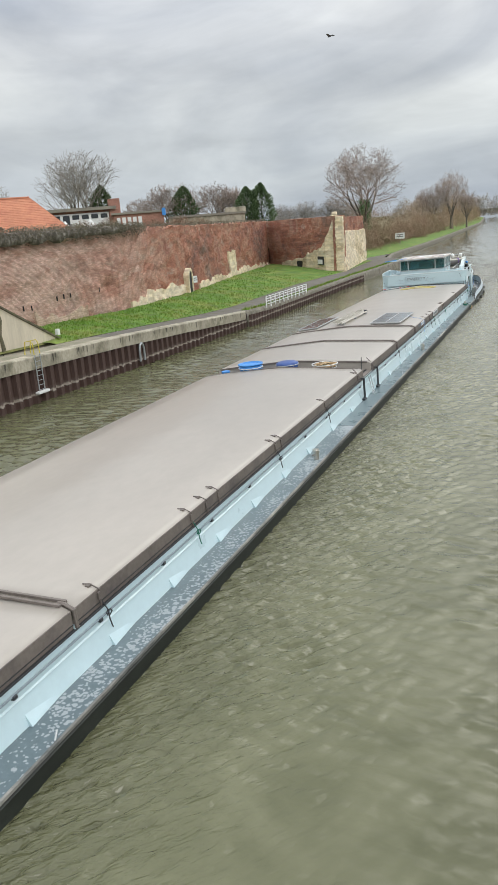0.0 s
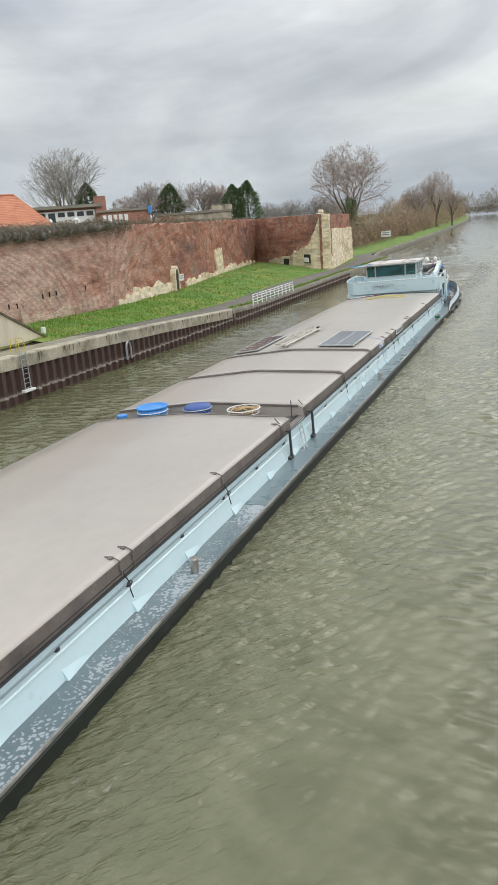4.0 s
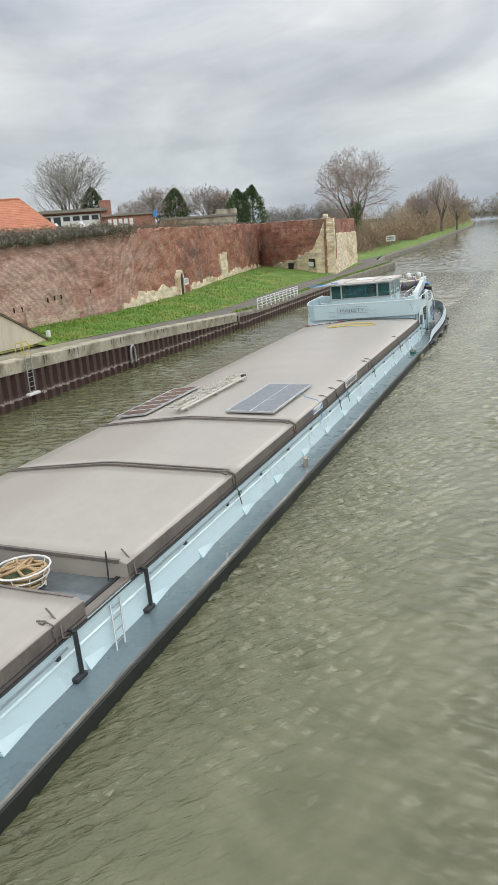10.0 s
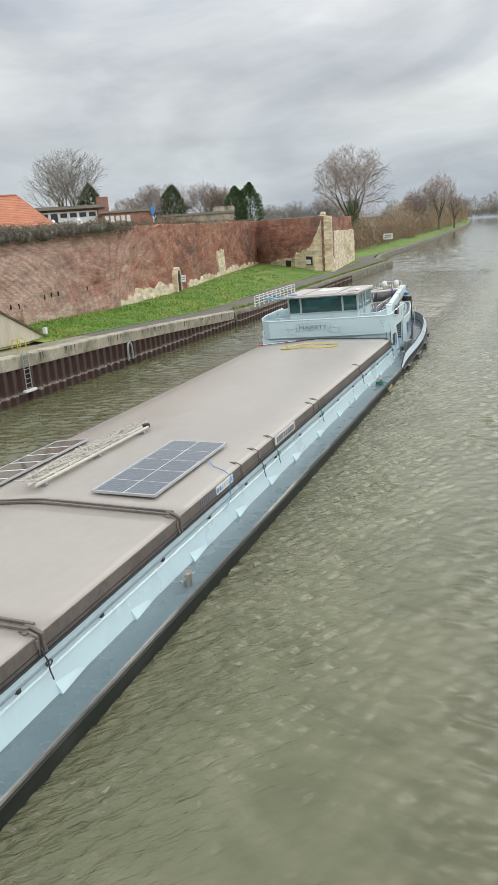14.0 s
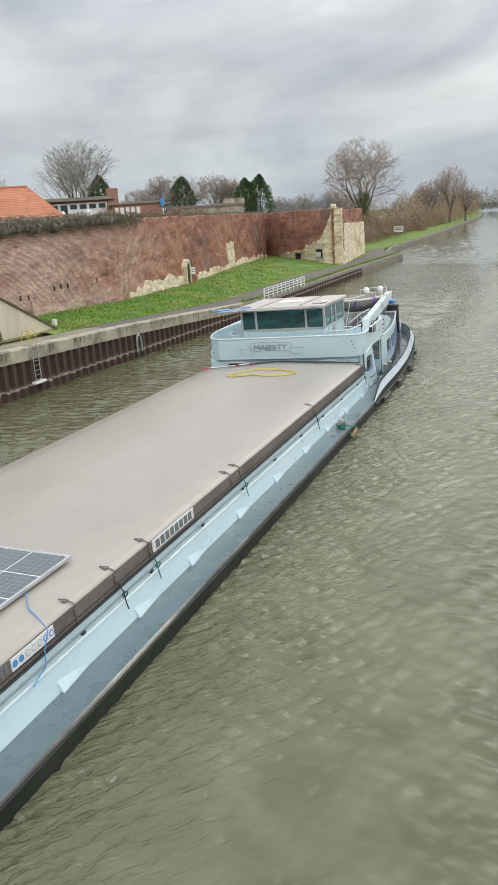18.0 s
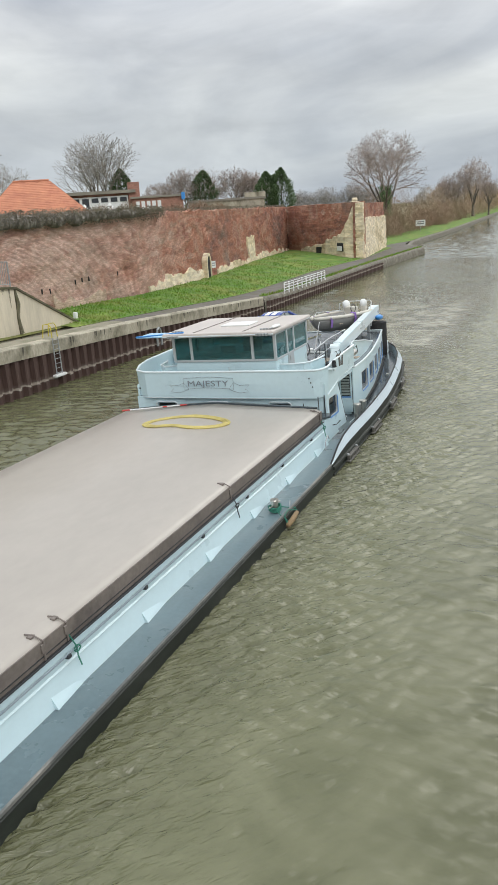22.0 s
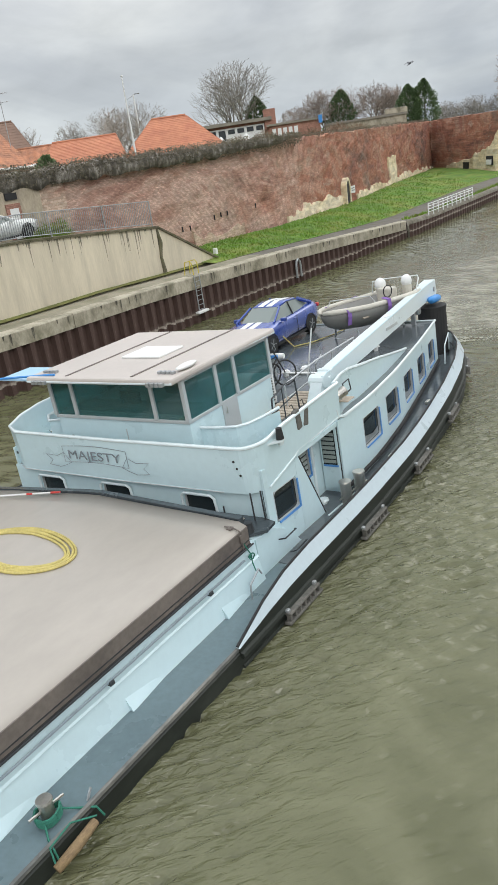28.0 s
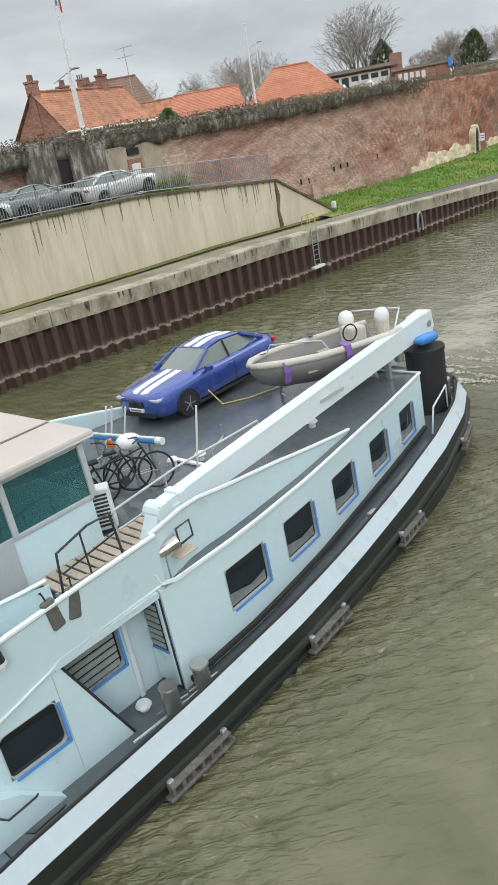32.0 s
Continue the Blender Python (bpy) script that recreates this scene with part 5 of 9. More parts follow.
def make_houses():
    gable_house("brick_house", "red brick house with an old orange pantile roof and chimneys", -51.64, 39.21, 107.5, 11.6, 4.2, 9.95, 12.69, HOUSE_BRICK, TILE_OLD, 0, 5, ((-5.5, 0.1, 0.75), (-1.7, 0.3, 0.35), (1.6, 0.3, 0.45), (3.3, 0.1, 1.0)), courses=18)
    gable_house("brown_roofed_house", "house with a steep brown tile roof", -67.5, 55.5, 48, 9, 8, 10.4, 14.6, HOUSE_BRICK, TILE_BROWN, 2.2, 5, ((-3.2, 0.5, 0.6),))
    gable_house("orange_roofed_house", "low house under a bright orange hipped tile roof", -49.5, 62.5, 40, 9.4, 7.5, 9.4, 12.5, HOUSE_BRICK, TILE, 3.2, 5, courses=20)
    gable_house("orange_roofed_annex", "low annex with a bright orange tile roof", -55.8, 57.0, 40, 7.0, 6.5, 9.7, 11.7, HOUSE_BRICK, TILE, 0.6, 5)
    gable_house("tiled_shed", "long low shed with an orange tile roof and white verge", -59.5, 57.5, 40, 9.0, 4.0, 10.3, 11.7, WHITE, TILE_OLD, 0, 5)
    gable_house("terrace_house", "brick terrace house with a tiled roof and white gutter", -60.5, 24.5, 60, 12, 7, 10.4, 14.0, HOUSE_BRICK, TILE_BROWN, 0, 5, ((1.0, 0.2, 0.7), (4.6, 0.2, 0.7)))
    # school: flat-roofed block with a row of white windows
    s = tagged(new("school_building"), "low brick school with a flat roof and white-framed windows", "building")
    s.matrix_basis = pose(-64.2, 95.3, 0, 0, 0, 34)
    bm = bmesh.new()
    abox(bm, -6.4, 5.0, -1.5, 4, 6, 12.0)
    part("wall", bm, HOUSE_BRICK, s)
    bm = bmesh.new()
    plate(bm, [(-2.4, 12.0), (4.5, 12.0), (4.5, 12.2), (-2.4, 12.42)], 0, -6.9, 5.4)
    part("roof", bm, SLATE, s)
    bm = bmesh.new()
    abox(bm, 4.4, 6.0, -1.9, 1, 6, 13.4, 0.04)
    part("stair_tower", bm, HOUSE_BRICK, s, "red brick stair tower")
    bm = bmesh.new()
    abox(bm, -6.5, 4.3, -1.62, -1.5, 10.0, 11.7)
    part("window_band", bm, WHITE, s, "white window band")
    for k in range(8):
        x = -6.1 + k * 1.32
        bm = bmesh.new()
        lowpane = k < 4
        abox(bm, x, x + 0.95, -1.7, -1.55, 10.15 if lowpane else 10.9, 11.5)
        part("window", bm, WINDOW, s)
    a = tagged(new("brick_annex"), "flat-roofed red brick annex beside the school", "building")
    a.matrix_basis = pose(-55.6, 97.8, 0, 0, 0, 29)
    bm = bmesh.new()
    abox(bm, -3.6, 3.4, -1, 4, 6, 11.1)
    part("wall", bm, HOUSE_BRICK, a)
    bm = bmesh.new()
    abox(bm, -3.9, 3.6, -1.3, 4.2, 11.1, 11.35)
    part("roof", bm, SLATE, a)
    for k in range(5):
        bm = bmesh.new()
        abox(bm, -3.2 + k * 0.75, -2.7 + k * 0.75, -1.06, -0.9, 9.5, 10.7)
        part("window", bm, WHITE, a)
    bm = bmesh.new()
    abox(bm, 3.2, 3.7, -1.4, -1.25, 10.6, 11.6, 0.03)
    part("sign_board", bm, BLUE, a, "small blue sign board")
    g = tagged(new("grey_garages"), "long low row of pale grey concrete garages", "building")
    g.matrix_basis = pose(-50.4, 109.8, 0, 0, 0, 24)
    bm = bmesh.new()
    abox(bm, -6.0, 5.6, -1, 4, 6, 10.2)
    part("wall", bm, CONCRETE, g)
    bm = bmesh.new()
    abox(bm, -6.2, 5.8, -1.2, 4.2, 10.2, 10.5)
    part("roof", bm, SLATE, g)
    bm = bmesh.new()
    abox(bm, 2.6, 5.8, -1.1, 3, 10.5, 11.2, 0.03)
    part("roof_box", bm, CONCRETE, g, "pale concrete roof box")
    for k in range(2):
        t = tagged(new("garden_tent"), "small white pointed garden tent", "tent", "white tents")
        t.matrix_basis = pose(-62.6 + k * 2.9, 89.6 + k * 1.8, 8.6)
        bm = bmesh.new()
        loft(bm, [[(1.0 * w * c, 1.0 * w * s_, z) for c, s_ in ((1, 1), (-1, 1), (-1, -1), (1, -1))] for w, z in ((1.0, 0.9), (0.45, 1.35), (0.06, 2.1))])
        part("canopy", bm, WHITE, t)
        for sx in (-0.95, 0.95):
            for sy in (-0.95, 0.95):
                bm = bmesh.new()
                can(bm, sx, sy, -2.6, 0.9, 0.04, n=6)
                part("leg", bm, GALV, t)


def make_poles():
    p = tagged(new("flagpole"), "tall slim white flagpole behind the rampart", "flagpole")
    p.matrix_basis = pose(-46, 52.8, 6)
    bm = bmesh.new()
    tube(bm, [(0, 0, 0), (0, 0, 9.6)], [0.11, 0.05], 8)
    part("pole", bm, WHITE, p)
    bm = bmesh.new()
    bmesh.ops.create_uvsphere(bm, u_segments=8, v_segments=6, radius=0.09, matrix=Matrix.Translation((0, 0, 9.65)))
    part("ball", bm, WHITE, p)
    for x, y, top in ((-41.7, 31.1, 13.0), (-61.5, 72.0, 16.2)):
        l = tagged(new("street_lamp"), "grey street lamp on a tapered white column", "street lamp")
        l.matrix_basis = pose(x, y, 6, 0, 0, 20)
        bm = bmesh.new()
        tube(bm, [(0, 0, 0), (0, 0, top - 6)], [0.13, 0.07], 8)
        part("column", bm, WHITE, l)
        bm = bmesh.new()
        tube(bm, [(0, 0, top - 6.1), (-0.9, -0.5, top - 6.6)], 0.03, 6)
        tube(bm, [(0, 0, top - 6.1), (0.3, 0.2, top - 5.95)], 0.04, 6)
        part("arm", bm, GALV, l)
        bm = bmesh.new()
        abox(bm, 0.15, 0.65, 0.05, 0.35, top - 6.02, top - 5.9, 0.03)
        part("lamp_head", bm, GALV, l)
    p = tagged(new("tall_mast"), "very tall slim white mast behind the houses", "mast")
    p.matrix_basis = pose(-48.0, 36.0, 6)
    bm = bmesh.new()
    tube(bm, [(0, 0, 0), (0, 0, 13.2)], [0.12, 0.06], 8)
    part("pole", bm, WHITE, p)
    for k, m in enumerate((BLUE, WHITE, REDPAINT)):
        bm = bmesh.new()
        loft(bm, [[(0.08 + k * 0.28, -0.06 * k, 12.9 - 0.1 * k), (0.36 + k * 0.28, -0.06 * k - 0.05, 12.8 - 0.1 * k), (0.30 + k * 0.26, -0.06 * k - 0.04, 11.6 - 0.25 * k), (0.08 + k * 0.26, -0.06 * k, 11.7 - 0.25 * k)], [(0.08 + k * 0.28, 0.012 - 0.06 * k, 12.9 - 0.1 * k), (0.36 + k * 0.28, -0.06 * k - 0.038, 12.8 - 0.1 * k), (0.30 + k * 0.26, -0.06 * k - 0.028, 11.6 - 0.25 * k), (0.08 + k * 0.26, 0.012 - 0.06 * k, 11.7 - 0.25 * k)]])
        part("flag_stripe", bm, m, p)
    for x, y, z in ((-53, 45.5, 13.0), (-49.5, 42.5, 13.2)):
        a = tagged(new("roof_aerial"), "thin metal television aerial on a roof", "aerial", "aerials")
        a.matrix_basis = pose(x, y, z - 2, 0, 0, 30)
        bm = bmesh.new()
        tube(bm, [(0, 0, 0), (0, 0, 4.0)], 0.03, 5)
        part("mast", bm, GALV, a)
        bm = bmesh.new()
        tube(bm, [(-0.7, 0, 3.8), (0.7, 0, 3.9)], 0.02, 5)
        for k in range(5):
            tube(bm, [(-0.6 + k * 0.3, -0.35, 3.8), (-0.6 + k * 0.3, 0.35, 3.85)], 0.012, 4)
        part("antenna", bm, GALV, a)


def bank_railing():
    r = tagged(new("bank_railing"), "low white painted metal railing at the canal's edge", "railing")
    n = 10
    def at(f):
        y = 66.5 + 12.5 * f
        return quay_x(y) + 0.2, y, lerp(QTOP, y) - 0.15
    for k in range(n + 1):
        x, y, z = at(k / n)
        bm = bmesh.new()
        abox(bm, x - 0.04, x + 0.04, y - 0.05, y + 0.05, z, z + 1.0)
        part("post", bm, WHITE, r)
    for dz in (0.3, 0.55, 0.8, 1.0):
        bm = bmesh.new()
        tube(bm, [at(k / n)[:2] + (at(k / n)[2] + dz,) for k in range(n + 1)], 0.035, 5)
        part("rail", bm, WHITE, r)


def sign(name, label, x, y, z, w, h, post, turn=0, bars=2):
    s = tagged(new(name), label, "sign")
    s.matrix_basis = pose(x, y, z, 0, 0, turn)
    if post:
        bm = bmesh.new()
        can(bm, 0, 0.05, -post, 0.1, 0.045, n=8)
        part("post", bm, GALV, s)
    bm = bmesh.new()
    abox(bm, -w / 2, w / 2, -0.02, 0.02, 0, h, 0.008)
    b = part("board", bm, WHITE, s)
    for k in range(bars):
        bm = bmesh.new()
        abox(bm, -w * 0.35, w * 0.35, -0.03, -0.022, h * (0.62 - 0.3 * k), h * (0.75 - 0.3 * k))
        part("printed_bar", bm, INK, b)


def bare_tree(name, label, x, y, z, height, spread, seed, upright=0.6, material=TWIG, limbs=6, depth=5, ivy=False, start=0.22, fine=0.03, reach=0.36, late=0):
    """A leafless tree: tapered trunk, limbs that fork again and again, fine twigs."""
    rnd = random.Random(seed)
    t = tagged(new(name), label, "tree")
    t.matrix_basis = pose(x, y, z)
    tv, tf, cv, cf = [], [], [], []

    def seg(vs, fs, p, q, r0, r1, n):
        d = (q - p).normalized()
        u = d.orthogonal().normalized()
        w = d.cross(u)
        k = len(vs)
        for c, r in ((p, max(r0, fine)), (q, max(r1, fine * 0.8))):
            vs.extend([tuple(c + (u * math.cos(6.283 * i / n) + w * math.sin(6.283 * i / n)) * r) for i in range(n)])
        for i in range(n):
            fs.append((k + i, k + (i + 1) % n, k + n + (i + 1) % n, k + n + i))

    def inside(p):
        e = math.hypot(p.x, p.y) / spread, (p.z - 0.58 * height) / (0.43 * height)
        bump = 0.16 * noise.noise((p.x * 2.6 / spread + seed, p.y * 2.6 / spread, p.z * 2.6 / spread))
        return e[0] ** 2 + e[1] ** 2 < rnd.uniform(0.82, 1.02) + bump

    def grow(p, d, ln, r, lev):
        big = lev <= 1
        vs, fs, n = (tv, tf, 7) if big else (cv, cf, 5 if lev == 2 else 3)
        steps = 4 if lev == 1 else (3 if lev < depth - 1 else 2)
        side = None
        for k in range(steps):
            wobble = 0.11 if lev < 3 else 0.17
            d = (d + Vector((rnd.gauss(0, wobble), rnd.gauss(0, wobble), rnd.gauss(0, 0.07) + 0.06 * upright - (0.05 if lev > 3 else 0)))).normalized()
            q = p + d * ln / steps
            if lev > 1 and not inside(q):
                return
            seg(vs, fs, p, q, r, r * 0.86, n)
            p, r = q, r * 0.86
            if lev >= depth or (lev == 1 and k < late):
                continue
            for _ in range(1 if k < steps - 1 else 2):
                turn = Vector((rnd.gauss(0, 1), rnd.gauss(0, 1), rnd.gauss(0, 0.5)))
                if side is not None and turn.dot(side) > 0:
                    turn = -turn
                turn = (turn - d * turn.dot(d)).normalized()
                side = turn
                ang = radians(rnd.uniform(24, 52) * (1.2 - 0.35 * upright))
                nd = (d * math.cos(ang) + turn * math.sin(ang) + Vector((0, 0, 0.16 * upright if lev < 4 else 0))).normalized()
                grow(p, nd, ln * rnd.uniform(0.58, 0.80), r * rnd.uniform(0.58, 0.74), lev + 1)

    r0 = height * 0.022
    trunk_h = height * start
    seg(tv, tf, Vector((0, 0, -0.6)), Vector((0, 0, trunk_h * 0.5)), r0 * 1.35, r0 * 1.05, 9)
    seg(tv, tf, Vector((0, 0, trunk_h * 0.5)), Vector((0, 0, trunk_h)), r0 * 1.05, r0 * 0.9, 9)
    for k in range(limbs):
        a = 6.283 * (k + rnd.uniform(-0.25, 0.25)) / limbs
        out = spread * rnd.uniform(0.5, 1.1) / height * (0.25 if k == 0 else 1.0)
        d = Vector((math.cos(a) * out * 1.6, math.sin(a) * out * 1.6, 0.7 + 0.5 * upright)).normalized()
        grow(Vector((0, 0, trunk_h * rnd.uniform(0.75, 1.0))), d, height * reach * rnd.uniform(0.85, 1.18), r0 * rnd.uniform(0.45, 0.65), 1)
    # keep to the height asked for
    top = max(v[2] for v in cv)
    f = height / top
    cv = [(a * f, b * f, c * f) for a, b, c in cv]
    tv = [(a * f, b * f, c * f) for a, b, c in tv]
    raw("trunk", tv, tf, BARK, t)
    raw("crown", cv, cf, material, t)
    if ivy:
        lv, lf = [], []
        for _ in range(4200):
            zz = rnd.uniform(0, height * 0.46)
            a, rr = rnd.uniform(0, 6.283), r0 * 1.3 + abs(rnd.gauss(0, 0.55)) * (1 - 0.5 * zz / height)
            p = Vector((rr * math.cos(a), rr * math.sin(a), zz))
            u, w = Vector((rnd.gauss(0, 1), rnd.gauss(0, 1), rnd.gauss(0, 1))).normalized() * 0.2, Vector((rnd.gauss(0, 1), rnd.gauss(0, 1), rnd.gauss(0, 1))).normalized() * 0.16
            n = len(lv)
            lv.extend([tuple(p - u), tuple(p + w), tuple(p + u), tuple(p - w)])
            lf.append((n, n + 1, n + 2, n + 3))
        raw("ivy", lv, lf, CONIFER, t, "dark ivy round the trunk")
    return t


def conifer(label, x, y, z, height, width, seed):
    rnd = random.Random(seed)
    t = tagged(new("conifer"), label, "tree")
    t.matrix_basis = pose(x, y, z)
    bm = bmesh.new()
    tube(bm, [(0, 0, -0.5), (0, 0, height * 0.9)], [0.25, 0.05], 7)
    part("trunk", bm, BARK, t)
    vs, fs = [], []
    for _ in range(4200):
        f = rnd.random() ** 0.7
        rad = width / 2 * (1 - f ** 4.5) * min(1, 0.7 + f * 2)
        a = rnd.uniform(0, 6.283)
        rad *= 0.85 + 0.55 * noise.noise((f * 4 + seed, math.cos(a) * 1.4, math.sin(a) * 1.4))
        r = rad * rnd.uniform(0.6, 1.05)
        p = Vector((r * math.cos(a), r * math.sin(a), f * height))
        s = rnd.uniform(0.15, 0.4)
        u = Vector((math.cos(a), math.sin(a), rnd.uniform(0.3, 1.2))).normalized() * s
        w = Vector((rnd.gauss(0, 1), rnd.gauss(0, 1), rnd.gauss(0, 0.5))).normalized() * s * 0.5
        n = len(vs)
        vs.extend([tuple(p - w), tuple(p + u), tuple(p + w), tuple(p - u * 0.6)])
        fs.append((n, n + 1, n + 2, n + 3))
    raw("crown", vs, fs, CONIFER, t)


def twig_mass(name, label, blobs, count, material, seed, length=(0.6, 1.8), width=0.035):
    """Leafless undergrowth: slivers that rise out of a row of mounds. blobs: x, y, z, radius x, radius y, height."""
    rnd = random.Random(seed)
    vs, fs = [], []
    tot = sum(b[3] * b[5] for b in blobs)
    for b in blobs:
        for _ in range(int(count * b[3] * b[5] / tot)):
            a, r = rnd.uniform(0, 6.283), math.sqrt(rnd.random())
            x, y = b[0] + b[3] * r * math.cos(a), b[1] + b[4] * r * math.sin(a)
            h = b[5] * math.sqrt(max(0.05, 1 - r * r)) * (0.85 + 0.3 * noise.noise((x * 0.3, y * 0.3, seed)))
            z = b[2] + h * rnd.uniform(0, 0.95) ** 0.7
            ln = rnd.uniform(*length)
            d = Vector((rnd.gauss(0, 0.6), rnd.gauss(0, 0.6), rnd.uniform(-0.1, 1.0))).normalized() * ln
            w = Vector((rnd.gauss(0, 1), rnd.gauss(0, 1), 0)).normalized() * width * ln * 0.8
            n = len(vs)
            p = Vector((x, y, z - ln * 0.5))
            vs.extend([tuple(p - w), tuple(p + w), tuple(p + d)])
            fs.append((n, n + 1, n + 2))
    return tagged(raw(name, vs, fs, material), label, "shrubs", kind="stuff")


def make_trees():
    bare_tree("willow_tree", "tall bare willow with a dark ivy-clad trunk", -43.6, 184.5, 1.0, 24.3, 10.5, 3, 0.62, TWIG_RED, 6, 6, True, 0.24, 0.024, 0.30, 1)
    bare_tree("bare_tree", "broad bare tree with fine upright twigs", -82.6, 125.2, 6, 18.0, 9.6, 11, 0.8, TWIG, 10, 5, start=0.12, fine=0.022, reach=0.36, late=1)
    k = 0
    for x, y, h, sp, m in ((-80, 142, 9.5, 4.5, TWIG_RED), (-76.5, 146, 12, 5, TWIG_RED), (-73, 149, 12, 5, TWIG_RED), (-67.5, 151, 12, 5, TWIG_RED), (-64.5, 153, 10.5, 4, TWIG_RED), (-61.5, 154, 9, 3.5, TWIG)):
        k += 1
        bare_tree("bare_tree", "bare russet winter tree behind the buildings", x, y, 6, h, sp, 30 + k, 0.75, m, 7, 5, fine=0.026, reach=0.32, late=1)
    for x, y, z, h, sp in ((-74.5, 81.5, 6, 10.8, 4.5), (-71.8, 85.0, 6, 11, 4.2), (-79, 78.5, 6, 9.6, 3), (-87, 69, 6, 9.5, 4), (-69, 60, 6, 8.5, 4), (-59.5, 66.5, 6, 9, 3)):
        k += 1
        bare_tree("bare_tree", "small bare tree among the houses", x, y, z, h, sp, 50 + k, 0.7, TWIG, 6, 5, fine=0.015, reach=0.32, late=1)
    for x, y, h, sp in ((-46.5, 312, 17, 8), (-40.5, 318, 22, 7), (-50, 318, 14, 7), (-37, 340, 15, 6), (-55, 196, 12.5, 6), (-60, 190, 12, 6), (-66, 188, 11.5, 5), (-52.5, 205, 12, 5)):
        k += 1
        bare_tree("bare_tree", "bare bankside tree with reddish twigs", x, y, 1.5, h, sp, 70 + k, 0.7, TWIG_RED if y > 300 else TWIG, 7, 5, fine=0.04 if y > 300 else 0.028, reach=0.32, late=1)
    conifer("dark green rounded cypress", -59.4, 148.5, 6, 9.8, 6.2, 1)
    conifer("dark green rounded cypress, the taller of two", -56.6, 149.6, 6, 10.3, 6.2, 2)
    conifer("dark conifer among bare trees", -80.0, 127, 6, 11.4, 6.5, 3)
    conifer("dark conifer among bare trees", -72.7, 147, 6, 11.0, 7.5, 4)
    conifer("small dark evergreen shrub by the wall", -43.5, 40.2, 6, 4.0, 2.2, 5)
    rnd = random.Random(2)
    blobs = []
    for y in range(150, 660, 9):
        q = quay_x(y) - lerp(PATHW, y) - lerp([(150, 8.0), (200, 6.5), (260, 5.5)], y)
        for _ in range(2):
            blobs.append((q - rnd.uniform(0, 12), y + rnd.uniform(-4, 4), 1.4, rnd.uniform(3, 6), rnd.uniform(4, 7), rnd.uniform(6, 15) * lerp([(150, 0.55), (200, 1.0), (360, 1.0), (420, 1.5)], y)))
    twig_mass("bank_scrub", "brown leafless scrub along the canal bank", blobs, 230000, BUSH, 4, (0.4, 1.3), 0.05)
    blobs = [(-38 - rnd.uniform(0, 6) - (y - 137) * 0.05, y, 1.3, rnd.uniform(2, 4), rnd.uniform(2, 4), rnd.uniform(3, 8)) for y in range(138, 190, 3)]
    for y in range(146, 300, 5):
        for _ in range(2):
            blobs.append((quay_x(y) - lerp([(146, 11.5), (165, 7.5), (300, 6.5)], y) - rnd.uniform(0, 5), y + rnd.uniform(-2, 2), 1.2, rnd.uniform(2, 3.6), rnd.uniform(2.5, 4.5), rnd.uniform(4, 8.5)))
    twig_mass("bank_scrub", "tangled brown winter scrub behind the bastion", blobs, 190000, SCRUB, 6, (0.3, 0.9), 0.045)
    blobs = [(x + rnd.uniform(-3, 3), 740 + rnd.uniform(-15, 25), 1.5, 9, 9, rnd.uniform(15, 27)) for x in range(-150, 330, 8)]
    twig_mass("far_wood", "far grey-brown wood across the canal's bend", blobs, 90000, FARWOOD, 8, (0.9, 2.6), 0.16)
    blobs = [(-62 - k * 7 + rnd.uniform(-3, 3), 155 + rnd.uniform(-8, 10), 6, 6, 6, rnd.uniform(3, 6)) for k in range(9)]
    twig_mass("garden_hedge", "brown winter hedge behind the rampart", blobs, 20000, BUSH, 10, (0.4, 1.5), 0.08)
    blobs = [(-34.5 - (y - 60) * 0.2 - rnd.uniform(1, 5), y, 8.0, 1.6, 1.6, rnd.uniform(0.9, 2.4)) for y in range(58, 116, 3)]
    twig_mass("rampart_scrub", "low brown scrub on top of the rampart", blobs, 30000, SCRUB, 12, (0.25, 0.8), 0.045)
    blobs = [(-36.5 - rnd.uniform(0, 3), y, 6.4, 0.8, 0.8, 0.9) for y in (21, 22, 20)]
    twig_mass("wall_shrub", "small green shrub below the ruined wall", blobs + [(-33.4, y, 5.3, 0.5, 0.8, 1.35) for y in (28.9, 29.8, 30.8)], 6000, BLADES, 13, (0.15, 0.4), 0.1)


make_water()
make_ground()
make_quay()
make_ladder()
make_rampart()
make_ivy()
make_ramp()
make_ruin()
make_houses()
make_poles()
bank_railing()
sign("wall_sign", "small white notice board on the brick wall", -35.75, 73.2, 2.95, 0.75, 0.7, 0, 80)
sign("bank_sign", "white notice board on a post by the towpath", -36.4, 190, 2.5, 2.3, 1.4, 2.0, 5)
make_trees()
make_grass_blades()

# ---- the barge; its own space: x across from its centre line, y along it, z from the waterline ----
XC, LIST, HEADING = -11.75, -2.0, -0.33
HULLW = [(-9, 0.3), (-8, 2.0), (-6, 3.4), (-3, 4.45), (1, 4.84), (10, 4.87), (69, 4.87), (74, 4.83), (77, 4.75), (79, 4.60), (81, 4.38), (83, 4.03), (85, 3.45), (86.5, 2.75), (87.6, 1.75), (88.2, 0.7)]
CABW = [(72, 3.80), (75, 3.90), (77, 3.88), (79, 3.68), (82, 3.20), (84.4, 2.75)]
SHEER = [(-9, 0.5), (70, 0.5), (75, 0.52), (78, 0.62), (82, 0.80), (88.2, 1.0)]
SIZE = 1.064        # full size over drawing scale
RIDERS = []


